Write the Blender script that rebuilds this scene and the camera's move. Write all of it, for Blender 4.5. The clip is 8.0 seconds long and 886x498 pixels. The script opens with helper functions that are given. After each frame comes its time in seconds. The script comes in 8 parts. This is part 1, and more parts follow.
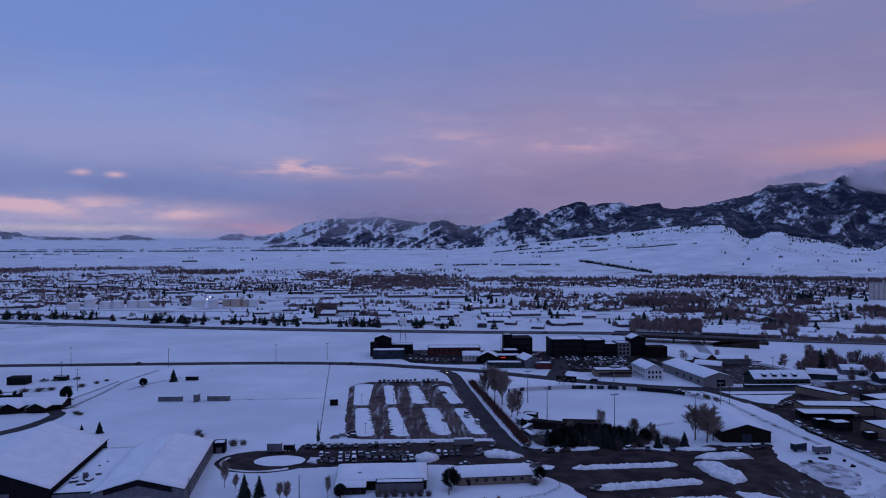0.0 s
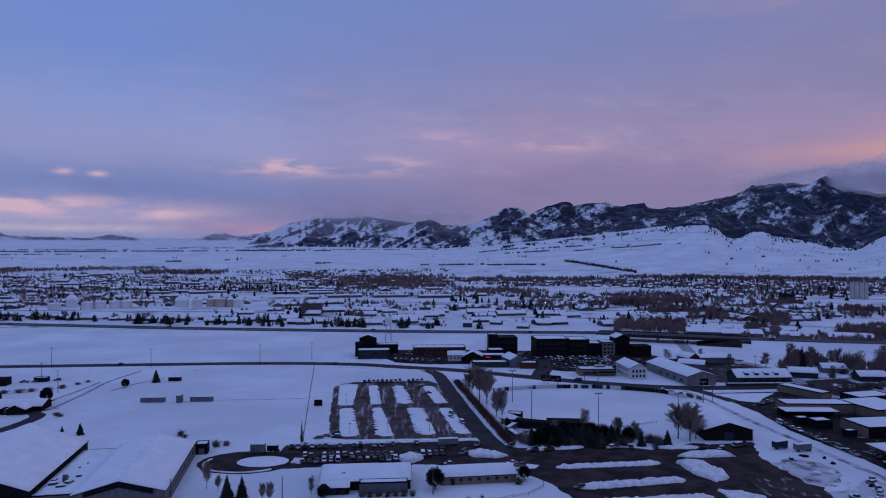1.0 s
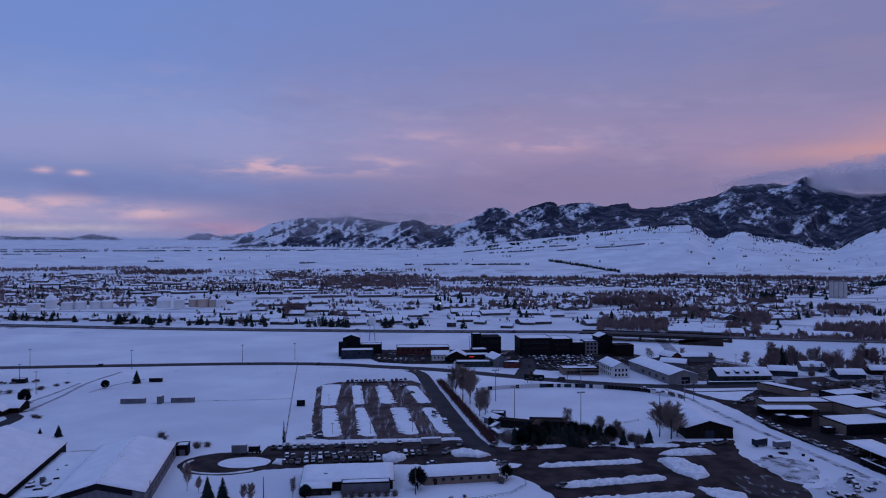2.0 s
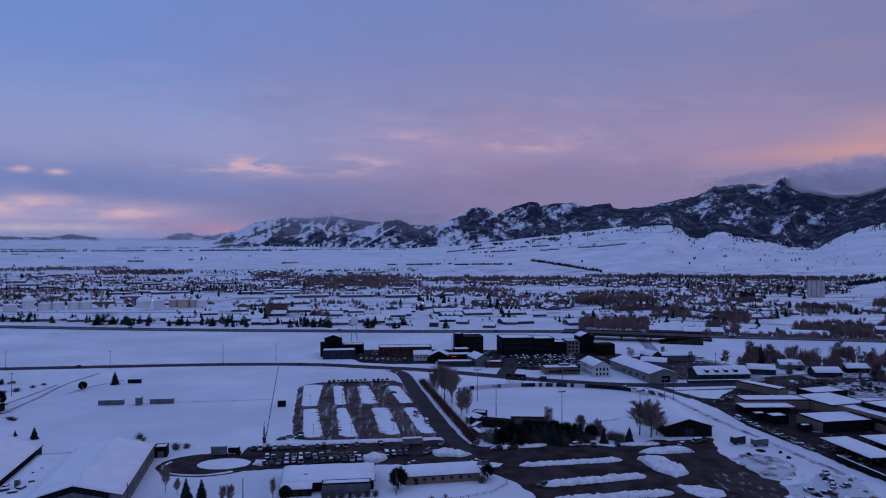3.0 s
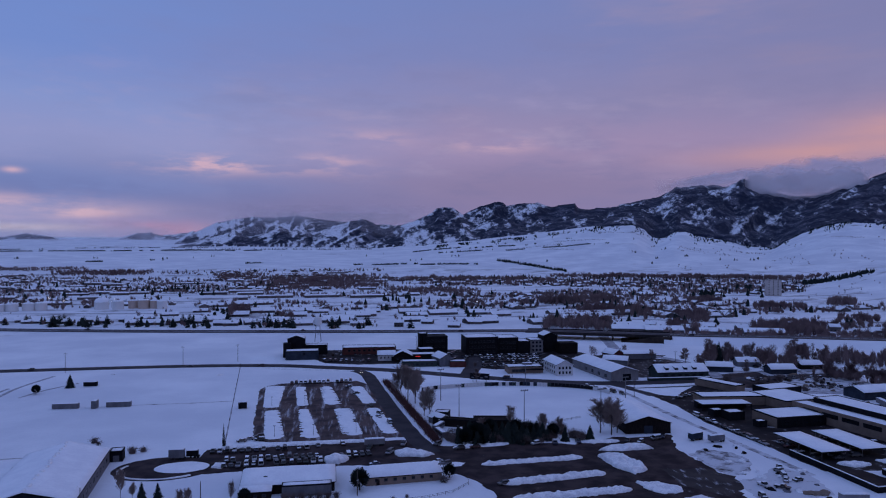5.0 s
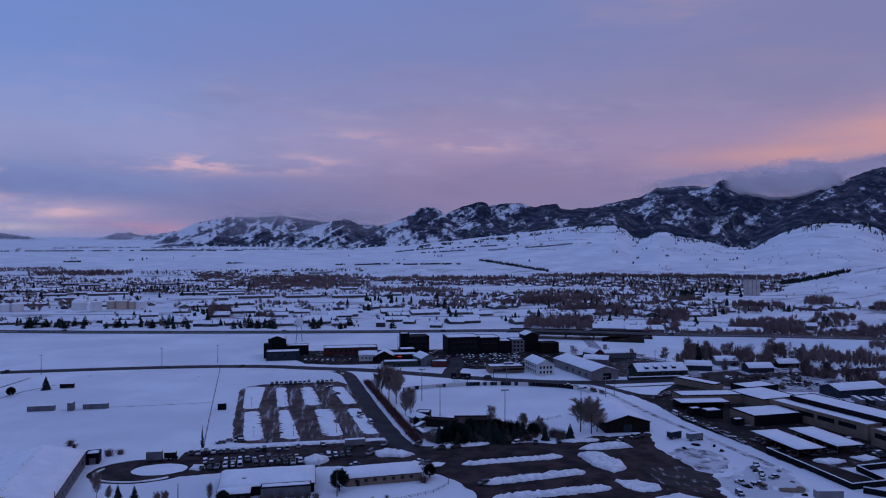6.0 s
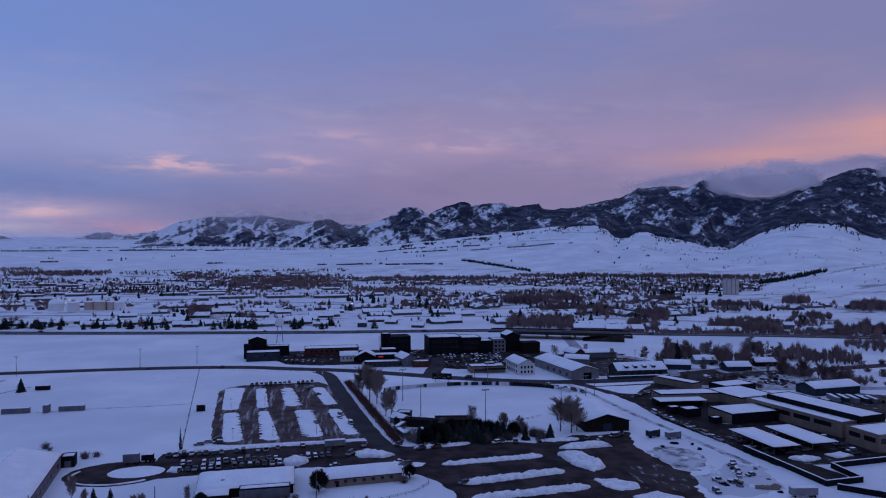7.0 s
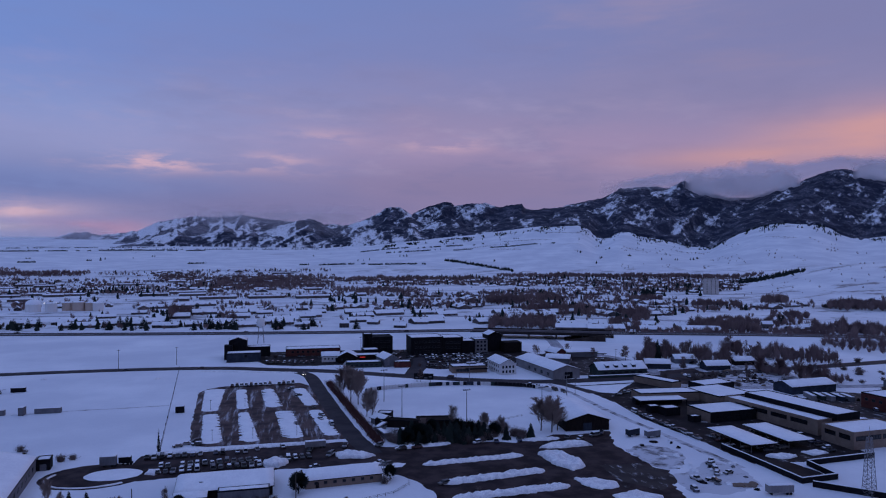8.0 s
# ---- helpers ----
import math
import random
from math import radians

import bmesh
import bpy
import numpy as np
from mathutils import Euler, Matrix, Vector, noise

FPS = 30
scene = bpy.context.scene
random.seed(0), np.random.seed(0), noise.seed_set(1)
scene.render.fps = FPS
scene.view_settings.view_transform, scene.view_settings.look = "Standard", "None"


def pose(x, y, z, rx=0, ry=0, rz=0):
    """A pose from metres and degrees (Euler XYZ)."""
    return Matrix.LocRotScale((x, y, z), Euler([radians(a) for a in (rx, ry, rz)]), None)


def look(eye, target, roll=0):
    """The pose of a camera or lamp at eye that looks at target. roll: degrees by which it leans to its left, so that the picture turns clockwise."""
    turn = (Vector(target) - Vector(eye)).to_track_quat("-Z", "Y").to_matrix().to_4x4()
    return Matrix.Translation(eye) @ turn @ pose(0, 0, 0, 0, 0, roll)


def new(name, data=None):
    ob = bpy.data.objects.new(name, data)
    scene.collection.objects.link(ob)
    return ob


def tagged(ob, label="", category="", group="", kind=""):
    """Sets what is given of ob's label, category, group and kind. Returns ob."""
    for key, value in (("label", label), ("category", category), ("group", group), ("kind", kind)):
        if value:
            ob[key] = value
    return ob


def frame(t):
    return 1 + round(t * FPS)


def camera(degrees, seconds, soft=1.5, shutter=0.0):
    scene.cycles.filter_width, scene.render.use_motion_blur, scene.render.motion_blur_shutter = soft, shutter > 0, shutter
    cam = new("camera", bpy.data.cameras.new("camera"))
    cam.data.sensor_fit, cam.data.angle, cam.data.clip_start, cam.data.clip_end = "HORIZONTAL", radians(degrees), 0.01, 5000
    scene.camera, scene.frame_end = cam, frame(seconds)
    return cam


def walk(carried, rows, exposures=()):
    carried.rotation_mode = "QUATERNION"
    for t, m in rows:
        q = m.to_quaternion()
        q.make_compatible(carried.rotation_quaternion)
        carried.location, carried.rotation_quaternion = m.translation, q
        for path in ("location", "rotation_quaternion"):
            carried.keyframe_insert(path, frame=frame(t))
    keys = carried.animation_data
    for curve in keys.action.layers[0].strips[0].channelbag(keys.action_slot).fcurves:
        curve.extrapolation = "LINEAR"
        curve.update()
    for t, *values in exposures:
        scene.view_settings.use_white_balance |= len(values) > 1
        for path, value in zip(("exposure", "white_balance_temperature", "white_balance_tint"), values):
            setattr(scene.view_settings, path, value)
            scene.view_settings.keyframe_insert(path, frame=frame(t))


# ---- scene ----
cam = camera(64.92, 8.0, soft=1.1)
PATH = [
    (0.0, 0.0, 0.0, 90.0, 1.208, -0.201),
    (0.5, 0.4, 0.13, 89.9, 1.742, -0.204),
    (1.0, 0.8, 0.24, 89.82, 2.349, -0.208),
    (1.5, 1.22, 0.35, 89.74, 2.958, -0.215),
    (3.0, 2.53, 0.56, 89.56, 4.98, -0.225),
    (3.5, 2.99, 0.6, 89.52, 5.667, -0.232),
    (4.0, 3.45, 0.63, 89.49, 6.353, -0.237),
    (4.5, 3.93, 0.65, 89.47, 7.039, -0.237),
    (6.0, 5.42, 0.6, 89.47, 9.141, -0.234),
    (6.5, 5.94, 0.56, 89.49, 9.862, -0.236),
    (7.0, 6.46, 0.5, 89.52, 10.564, -0.239),
    (7.5, 7.0, 0.43, 89.56, 11.246, -0.241),
    (8.0, 7.54, 0.34, 89.61, 11.939, -0.241),
]
walk(cam, [(t, pose(x, y, z, 90 + pitch, 0, -yaw)) for t, x, y, z, yaw, pitch in PATH])


# ---- node helpers ----
def link(tree, value, socket):
    """Joins an output to an input, or sets the input to a plain value."""
    if isinstance(value, bpy.types.NodeSocket):
        tree.links.new(value, socket)
    else:
        socket.default_value = value


def maths(tree, op, a, b=0.0, clamp=False):
    n = tree.nodes.new("ShaderNodeMath")
    n.operation, n.use_clamp = op, clamp
    link(tree, a, n.inputs[0])
    link(tree, b, n.inputs[1])
    return n.outputs[0]


def noisy(tree, vec, scale, detail=4.0, rough=0.55):
    n = tree.nodes.new("ShaderNodeTexNoise")
    tree.links.new(vec, n.inputs["Vector"])
    n.inputs["Scale"].default_value, n.inputs["Detail"].default_value = scale, detail
    n.inputs["Roughness"].default_value = rough
    return n.outputs["Fac"]


def stretched(tree, vec, sx, sy, sz, rz=0.0):
    n = tree.nodes.new("ShaderNodeMapping")
    tree.links.new(vec, n.inputs["Vector"])
    n.inputs["Scale"].default_value = (sx, sy, sz)
    n.inputs["Rotation"].default_value = (0, 0, rz)
    return n.outputs[0]


def canted(tree, vec, sx, sy, sz, rx, ry, rz):
    n = tree.nodes.new("ShaderNodeMapping")
    tree.links.new(stretched(tree, vec, sx, sy, sz), n.inputs["Vector"])
    n.inputs["Rotation"].default_value = (rx, ry, rz)
    return n.outputs[0]


def ranged(tree, value, a, b, lo=0.0, hi=1.0):
    n = tree.nodes.new("ShaderNodeMapRange")
    n.interpolation_type = "SMOOTHSTEP"
    link(tree, value, n.inputs[0])
    for i, v in enumerate((a, b, lo, hi)):
        n.inputs[i + 1].default_value = v
    return n.outputs[0]


def blend(tree, fac, a, b):
    n = tree.nodes.new("ShaderNodeMix")
    n.data_type = "RGBA"
    link(tree, fac, n.inputs[0])
    for v, s in ((a, n.inputs[6]), (b, n.inputs[7])):
        link(tree, v if isinstance(v, bpy.types.NodeSocket) else (*v, 1.0), s)
    return n.outputs[2]


def graded(tree, fac, stops):
    n = tree.nodes.new("ShaderNodeValToRGB")
    link(tree, fac, n.inputs[0])
    while len(n.color_ramp.elements) < len(stops):
        n.color_ramp.elements.new(0.5)
    for e, (at, colour) in zip(n.color_ramp.elements, stops):
        e.position, e.color = at, (*colour, 1.0)
    return n.outputs[0]


# ---- sky: dusk with thin cloud, blue overhead and rose towards the skyline ----
world = bpy.data.worlds.new("dusk_sky")
scene.world = world
world.use_nodes = True
wt = world.node_tree
wt.nodes.clear()
way = wt.nodes.new("ShaderNodeTexCoord").outputs["Generated"]
split = wt.nodes.new("ShaderNodeSeparateXYZ")
wt.links.new(way, split.inputs[0])
WX, WY, WZ = split.outputs
azim = maths(wt, "MULTIPLY", maths(wt, "ARCTAN2", WX, WY), 180 / math.pi)
elev = maths(wt, "MULTIPLY", maths(wt, "ARCSINE", WZ), 180 / math.pi)
both = wt.nodes.new("ShaderNodeCombineXYZ")
wt.links.new(maths(wt, "MULTIPLY", azim, 0.055), both.inputs[0])
wt.links.new(maths(wt, "MULTIPLY", elev, 0.17), both.inputs[1])
plane = both.outputs[0]
puff = noisy(wt, plane, 1.6, 6, 0.58)
wisp = noisy(wt, stretched(wt, plane, 1.0, 1.35, 1, 0.06), 3.0, 6, 0.55)
veil = noisy(wt, stretched(wt, plane, 0.6, 1.0, 1, 0.35), 1.1, 5, 0.6)
bent = maths(wt, "ADD", elev, maths(wt, "MULTIPLY", maths(wt, "SUBTRACT", puff, 0.5), 4.0))


def spot(az, el, wide, tall):
    """A soft patch of sky round a bearing and a height, in degrees."""
    a = maths(wt, "DIVIDE", maths(wt, "SUBTRACT", azim, az), wide)
    b = maths(wt, "DIVIDE", maths(wt, "SUBTRACT", elev, el), tall)
    q = maths(wt, "ADD", maths(wt, "MULTIPLY", a, a), maths(wt, "MULTIPLY", b, b))
    return maths(wt, "EXPONENT", maths(wt, "MULTIPLY", q, -1.0))


def tint(colour, mask, over):
    return blend(wt, mask, over, colour)


def times(a, b):
    return maths(wt, "MULTIPLY", a, b, clamp=True)


def plus(*values):
    total = values[0]
    for v in values[1:]:
        total = maths(wt, "ADD", total, v)
    return total


blue_side = graded(wt, maths(wt, "DIVIDE", bent, 40.0), [
    (0.0, (0.27, 0.295, 0.54)), (0.05, (0.265, 0.285, 0.53)), (0.10, (0.18, 0.235, 0.49)), (0.155, (0.185, 0.245, 0.51)), (0.20, (0.255, 0.295, 0.575)),
    (0.26, (0.235, 0.305, 0.61)), (0.36, (0.175, 0.265, 0.605)), (0.55, (0.155, 0.255, 0.60)), (1.0, (0.20, 0.275, 0.58))])
rose_side = graded(wt, maths(wt, "DIVIDE", bent, 40.0), [
    (0.0, (0.245, 0.205, 0.385)), (0.08, (0.25, 0.21, 0.385)), (0.14, (0.285, 0.23, 0.405)), (0.20, (0.345, 0.265, 0.445)), (0.28, (0.275, 0.255, 0.46)),
    (0.38, (0.205, 0.24, 0.50)), (0.55, (0.165, 0.235, 0.53)), (1.0, (0.20, 0.275, 0.58))])
side = ranged(wt, maths(wt, "ADD", azim, maths(wt, "MULTIPLY", maths(wt, "SUBTRACT", veil, 0.5), 36.0)), -26.0, 12.0)
sky = blend(wt, side, blue_side, rose_side)
# thin high cloud: paler and darker folds
sky = tint((0.36, 0.28, 0.42), times(ranged(wt, veil, 0.5, 0.72), times(ranged(wt, azim, 12, 40), 0.55)), sky)
sky = tint((0.40, 0.34, 0.55), times(ranged(wt, puff, 0.52, 0.75), times(spot(2, 10, 40, 4.5), 0.5)), sky)
sky = tint((0.21, 0.195, 0.38), times(ranged(wt, wisp, 0.50, 0.68), times(spot(10, 5.2, 26, 2.6), 0.6)), sky)
sky = tint((0.20, 0.205, 0.40), times(ranged(wt, noisy(wt, stretched(wt, plane, 0.9, 0.9, 1, 0.2), 2.2, 5, 0.55), 0.48, 0.7), times(spot(14, 9, 48, 8), 0.42)), sky)
sky = tint((0.42, 0.35, 0.53), times(ranged(wt, noisy(wt, stretched(wt, plane, 0.9, 1.0, 1, -0.12), 3.2, 5, 0.55), 0.52, 0.72), times(spot(4, 8.5, 46, 3.5), 0.4)), sky)
# the slate bank low on the blue side
sky = tint((0.31, 0.33, 0.585), times(spot(-17, 7.6, 19, 2.0), 0.55), sky)
sky = tint((0.185, 0.24, 0.51), times(spot(-21, 4.4, 14, 1.3), 0.85), sky)
sky = tint((0.42, 0.36, 0.56), times(spot(-27, 2.6, 11, 0.85), 0.6), sky)
sky = tint((0.155, 0.19, 0.42), times(ranged(wt, maths(wt, "ADD", puff, maths(wt, "MULTIPLY", wisp, 0.4)), 0.56, 0.76), times(spot(-20, 4.2, 16, 1.0), 0.6)), sky)
# lit cloud edges: rose in the middle and on the blue side, orange towards the sun
lit = ranged(wt, wisp, 0.42, 0.60)
rosy = plus(times(spot(-10.3, 6.5, 2.6, 0.55), 1.0), times(spot(-1.5, 6.9, 2.6, 0.5), 0.7), times(spot(12, 8.2, 3.4, 0.6), 0.8), times(spot(2, 8.7, 3.0, 0.7), 0.5), times(spot(-26.3, 5.45, 0.6, 0.22), 1.0), times(spot(-24, 5.35, 0.6, 0.2), 1.0), times(spot(-5, 6.1, 8, 0.5), 0.45), times(spot(-12, 6.2, 4, 0.8), 0.4))
sky = tint((0.72, 0.46, 0.54), times(times(lit, rosy), 0.72), sky)
band = plus(times(spot(-27, 2.9, 9, 0.75), 1.0), times(spot(-19.3, 2.45, 3.0, 0.4), 0.9), times(spot(-30, 3.1, 4, 0.5), 0.6))
sky = tint((0.62, 0.43, 0.54), times(times(ranged(wt, wisp, 0.36, 0.62), band), 0.95), sky)
sky = tint((0.62, 0.52, 0.58), times(spot(-27, 1.35, 9, 0.28), 0.75), sky)
sky = tint((0.52, 0.27, 0.39), times(times(ranged(wt, puff, 0.35, 0.6), spot(-14.5, 1.35, 4.0, 0.7)), 0.85), sky)
sky = tint((0.185, 0.175, 0.355), times(spot(-3, 3.0, 10, 1.3), 0.65), sky)
sky = tint((0.225, 0.20, 0.355), times(spot(42, 17, 22, 9), 0.55), sky)
sky = tint((0.38, 0.29, 0.43), times(ranged(wt, veil, 0.42, 0.62), times(plus(spot(20, 17, 4, 2.2), spot(24, 14.5, 3, 1.2), spot(30, 18, 5, 2)), 0.45)), sky)
sky = tint((0.235, 0.195, 0.35), times(spot(15, 4.8, 15, 1.5), 0.5), sky)
glow = times(plus(spot(47, 8.0, 8, 2.0), times(spot(34, 6.7, 7, 0.8), 0.7), times(spot(41, 8.0, 6, 1.2), 0.4)), maths(wt, "ADD", 0.45, maths(wt, "MULTIPLY", wisp, 0.9)))
sky = tint((0.70, 0.35, 0.32), times(glow, 0.72), sky)
back = wt.nodes.new("ShaderNodeBackground")
wt.links.new(sky, back.inputs[0])
back.inputs[1].default_value = 0.985
wt.links.new(back.outputs[0], wt.nodes.new("ShaderNodeOutputWorld").inputs[0])

# the last of the sun, low behind cloud beyond the mountains
sun = new("sun", bpy.data.lights.new("sun", "SUN"))
sun.data.energy, sun.data.angle, sun.data.color = 0.12, radians(25), (1.0, 0.72, 0.62)
sun.matrix_world = look((0, 0, 300), (-800, -500, 0))


# ---- materials ----
def matter(name, a, b, scale=0.5, rough=0.8, metal=0.0, bump=0.0, fine=6.0, vary=0.0, spec=0.06, sx=1, sy=1, sz=1):
    """A surface of two colours mixed by broad and fine noise; vary: how much it differs from object to object."""
    m = bpy.data.materials.new(name)
    m.use_nodes = True
    t = m.node_tree
    p = t.nodes["Principled BSDF"]
    at = stretched(t, t.nodes.new("ShaderNodeTexCoord").outputs["Object"], sx, sy, sz)
    big, small = noisy(t, at, scale, 5, 0.6), noisy(t, at, fine, 4, 0.6)
    f = maths(t, "ADD", maths(t, "MULTIPLY", big, 0.65), maths(t, "MULTIPLY", small, 0.35))
    f = ranged(t, f, 0.33, 0.67)
    if vary:
        r = t.nodes.new("ShaderNodeObjectInfo").outputs["Random"]
        f = maths(t, "ADD", maths(t, "MULTIPLY", f, 1 - vary), maths(t, "MULTIPLY", r, vary))
    t.links.new(blend(t, f, a, b), p.inputs["Base Color"])
    p.inputs["Roughness"].default_value, p.inputs["Metallic"].default_value = rough, metal
    p.inputs["Specular IOR Level"].default_value = spec
    if bump:
        n = t.nodes.new("ShaderNodeBump")
        n.inputs["Strength"].default_value, n.inputs["Distance"].default_value = bump, 0.15
        t.links.new(small, n.inputs["Height"])
        t.links.new(n.outputs[0], p.inputs["Normal"])
    return m


def paint_choice(name, colours, rough=0.35):
    """Car paint: one of several colours for each object."""
    m = bpy.data.materials.new(name)
    m.use_nodes = True
    t = m.node_tree
    p = t.nodes["Principled BSDF"]
    n = t.nodes.new("ShaderNodeValToRGB")
    n.color_ramp.interpolation = "CONSTANT"
    t.links.new(t.nodes.new("ShaderNodeObjectInfo").outputs["Random"], n.inputs[0])
    while len(n.color_ramp.elements) < len(colours):
        n.color_ramp.elements.new(0.5)
    for i, (e, c) in enumerate(zip(n.color_ramp.elements, colours)):
        e.position, e.color = i / len(colours), (*c, 1)
    at = t.nodes.new("ShaderNodeTexCoord").outputs["Object"]
    grime = ranged(t, noisy(t, at, 1.5, 4), 0.4, 0.75)
    t.links.new(blend(t, maths(t, "MULTIPLY", grime, 0.5), n.outputs[0], (0.12, 0.11, 0.11)), p.inputs["Base Color"])
    p.inputs["Roughness"].default_value = rough
    return m


def shining(name, colour, strength):
    m = bpy.data.materials.new(name)
    m.use_nodes = True
    p = m.node_tree.nodes["Principled BSDF"]
    p.inputs["Base Color"].default_value = (*colour, 1)
    p.inputs["Emission Color"].default_value = (*colour, 1)
    p.inputs["Emission Strength"].default_value = strength
    return m


def snow_field():
    """Snow on open ground: drifts, crust, wind streaks, and further off grass and stubble that show through."""
    m = bpy.data.materials.new("snow_field")
    m.use_nodes = True
    t = m.node_tree
    p = t.nodes["Principled BSDF"]
    at = t.nodes.new("ShaderNodeTexCoord").outputs["Object"]
    drift, crust = noisy(t, at, 0.012, 5, 0.6), noisy(t, at, 0.8, 5, 0.6)
    c = blend(t, ranged(t, drift, 0.34, 0.74), (0.69, 0.725, 0.79), (0.89, 0.92, 0.96))
    c = blend(t, maths(t, "MULTIPLY", ranged(t, crust, 0.45, 0.75), 0.25), c, (0.60, 0.62, 0.68))
    s = t.nodes.new("ShaderNodeSeparateXYZ")
    t.links.new(at, s.inputs[0])
    far = t.nodes.new("ShaderNodeVectorMath")
    far.operation = "LENGTH"
    t.links.new(at, far.inputs[0])
    plain = maths(t, "MULTIPLY", ranged(t, far.outputs["Value"], 760, 900), ranged(t, far.outputs["Value"], 2500, 1900))
    brush = noisy(t, stretched(t, at, 0.5, 1.0, 1.0), 0.02, 6, 0.7)
    c = blend(t, maths(t, "MULTIPLY", ranged(t, brush, 0.53, 0.63), maths(t, "MULTIPLY", plain, 0.75)), c, (0.10, 0.075, 0.07))
    hedges = noisy(t, stretched(t, at, 0.35, 1.0, 1.0, 0.1), 0.0065, 7, 0.72)
    bench = maths(t, "MULTIPLY", ranged(t, far.outputs["Value"], 2500, 3300), 0.8)
    c = blend(t, maths(t, "MULTIPLY", ranged(t, hedges, 0.60, 0.66), bench), c, (0.10, 0.085, 0.09))
    t.links.new(c, p.inputs["Base Color"])
    p.inputs["Roughness"].default_value = 0.75
    n = t.nodes.new("ShaderNodeBump")
    n.inputs["Strength"].default_value, n.inputs["Distance"].default_value = 0.35, 0.4
    t.links.new(maths(t, "ADD", crust, maths(t, "MULTIPLY", noisy(t, at, 0.15, 4), 1.5)), n.inputs["Height"])
    t.links.new(n.outputs[0], p.inputs["Normal"])
    return m


def cleared(name, base, dark, snow_low, snow_high, scale=0.08, tracks=0.0, turn=0.0):
    """Ploughed asphalt or gravel with packed snow left on it in patches and wheel tracks."""
    m = bpy.data.materials.new(name)
    m.use_nodes = True
    t = m.node_tree
    p = t.nodes["Principled BSDF"]
    at = t.nodes.new("ShaderNodeTexCoord").outputs["Object"]
    c = blend(t, ranged(t, noisy(t, at, 0.12, 5), 0.35, 0.65), base, dark)
    c = blend(t, maths(t, "MULTIPLY", noisy(t, at, 3.0, 4), 0.25), c, (0.038, 0.029, 0.031))
    patch = noisy(t, stretched(t, at, 1, 1 - tracks, 1, turn), scale, 7, 0.68)
    c = blend(t, ranged(t, patch, snow_low, snow_high, 0.0, 0.85), c, (0.68, 0.70, 0.76))
    t.links.new(c, p.inputs["Base Color"])
    p.inputs["Roughness"].default_value = 0.7
    p.inputs["Specular IOR Level"].default_value = 0.05
    n = t.nodes.new("ShaderNodeBump")
    n.inputs["Strength"].default_value, n.inputs["Distance"].default_value = 0.4, 0.1
    t.links.new(patch, n.inputs["Height"])
    t.links.new(n.outputs[0], p.inputs["Normal"])
    return m


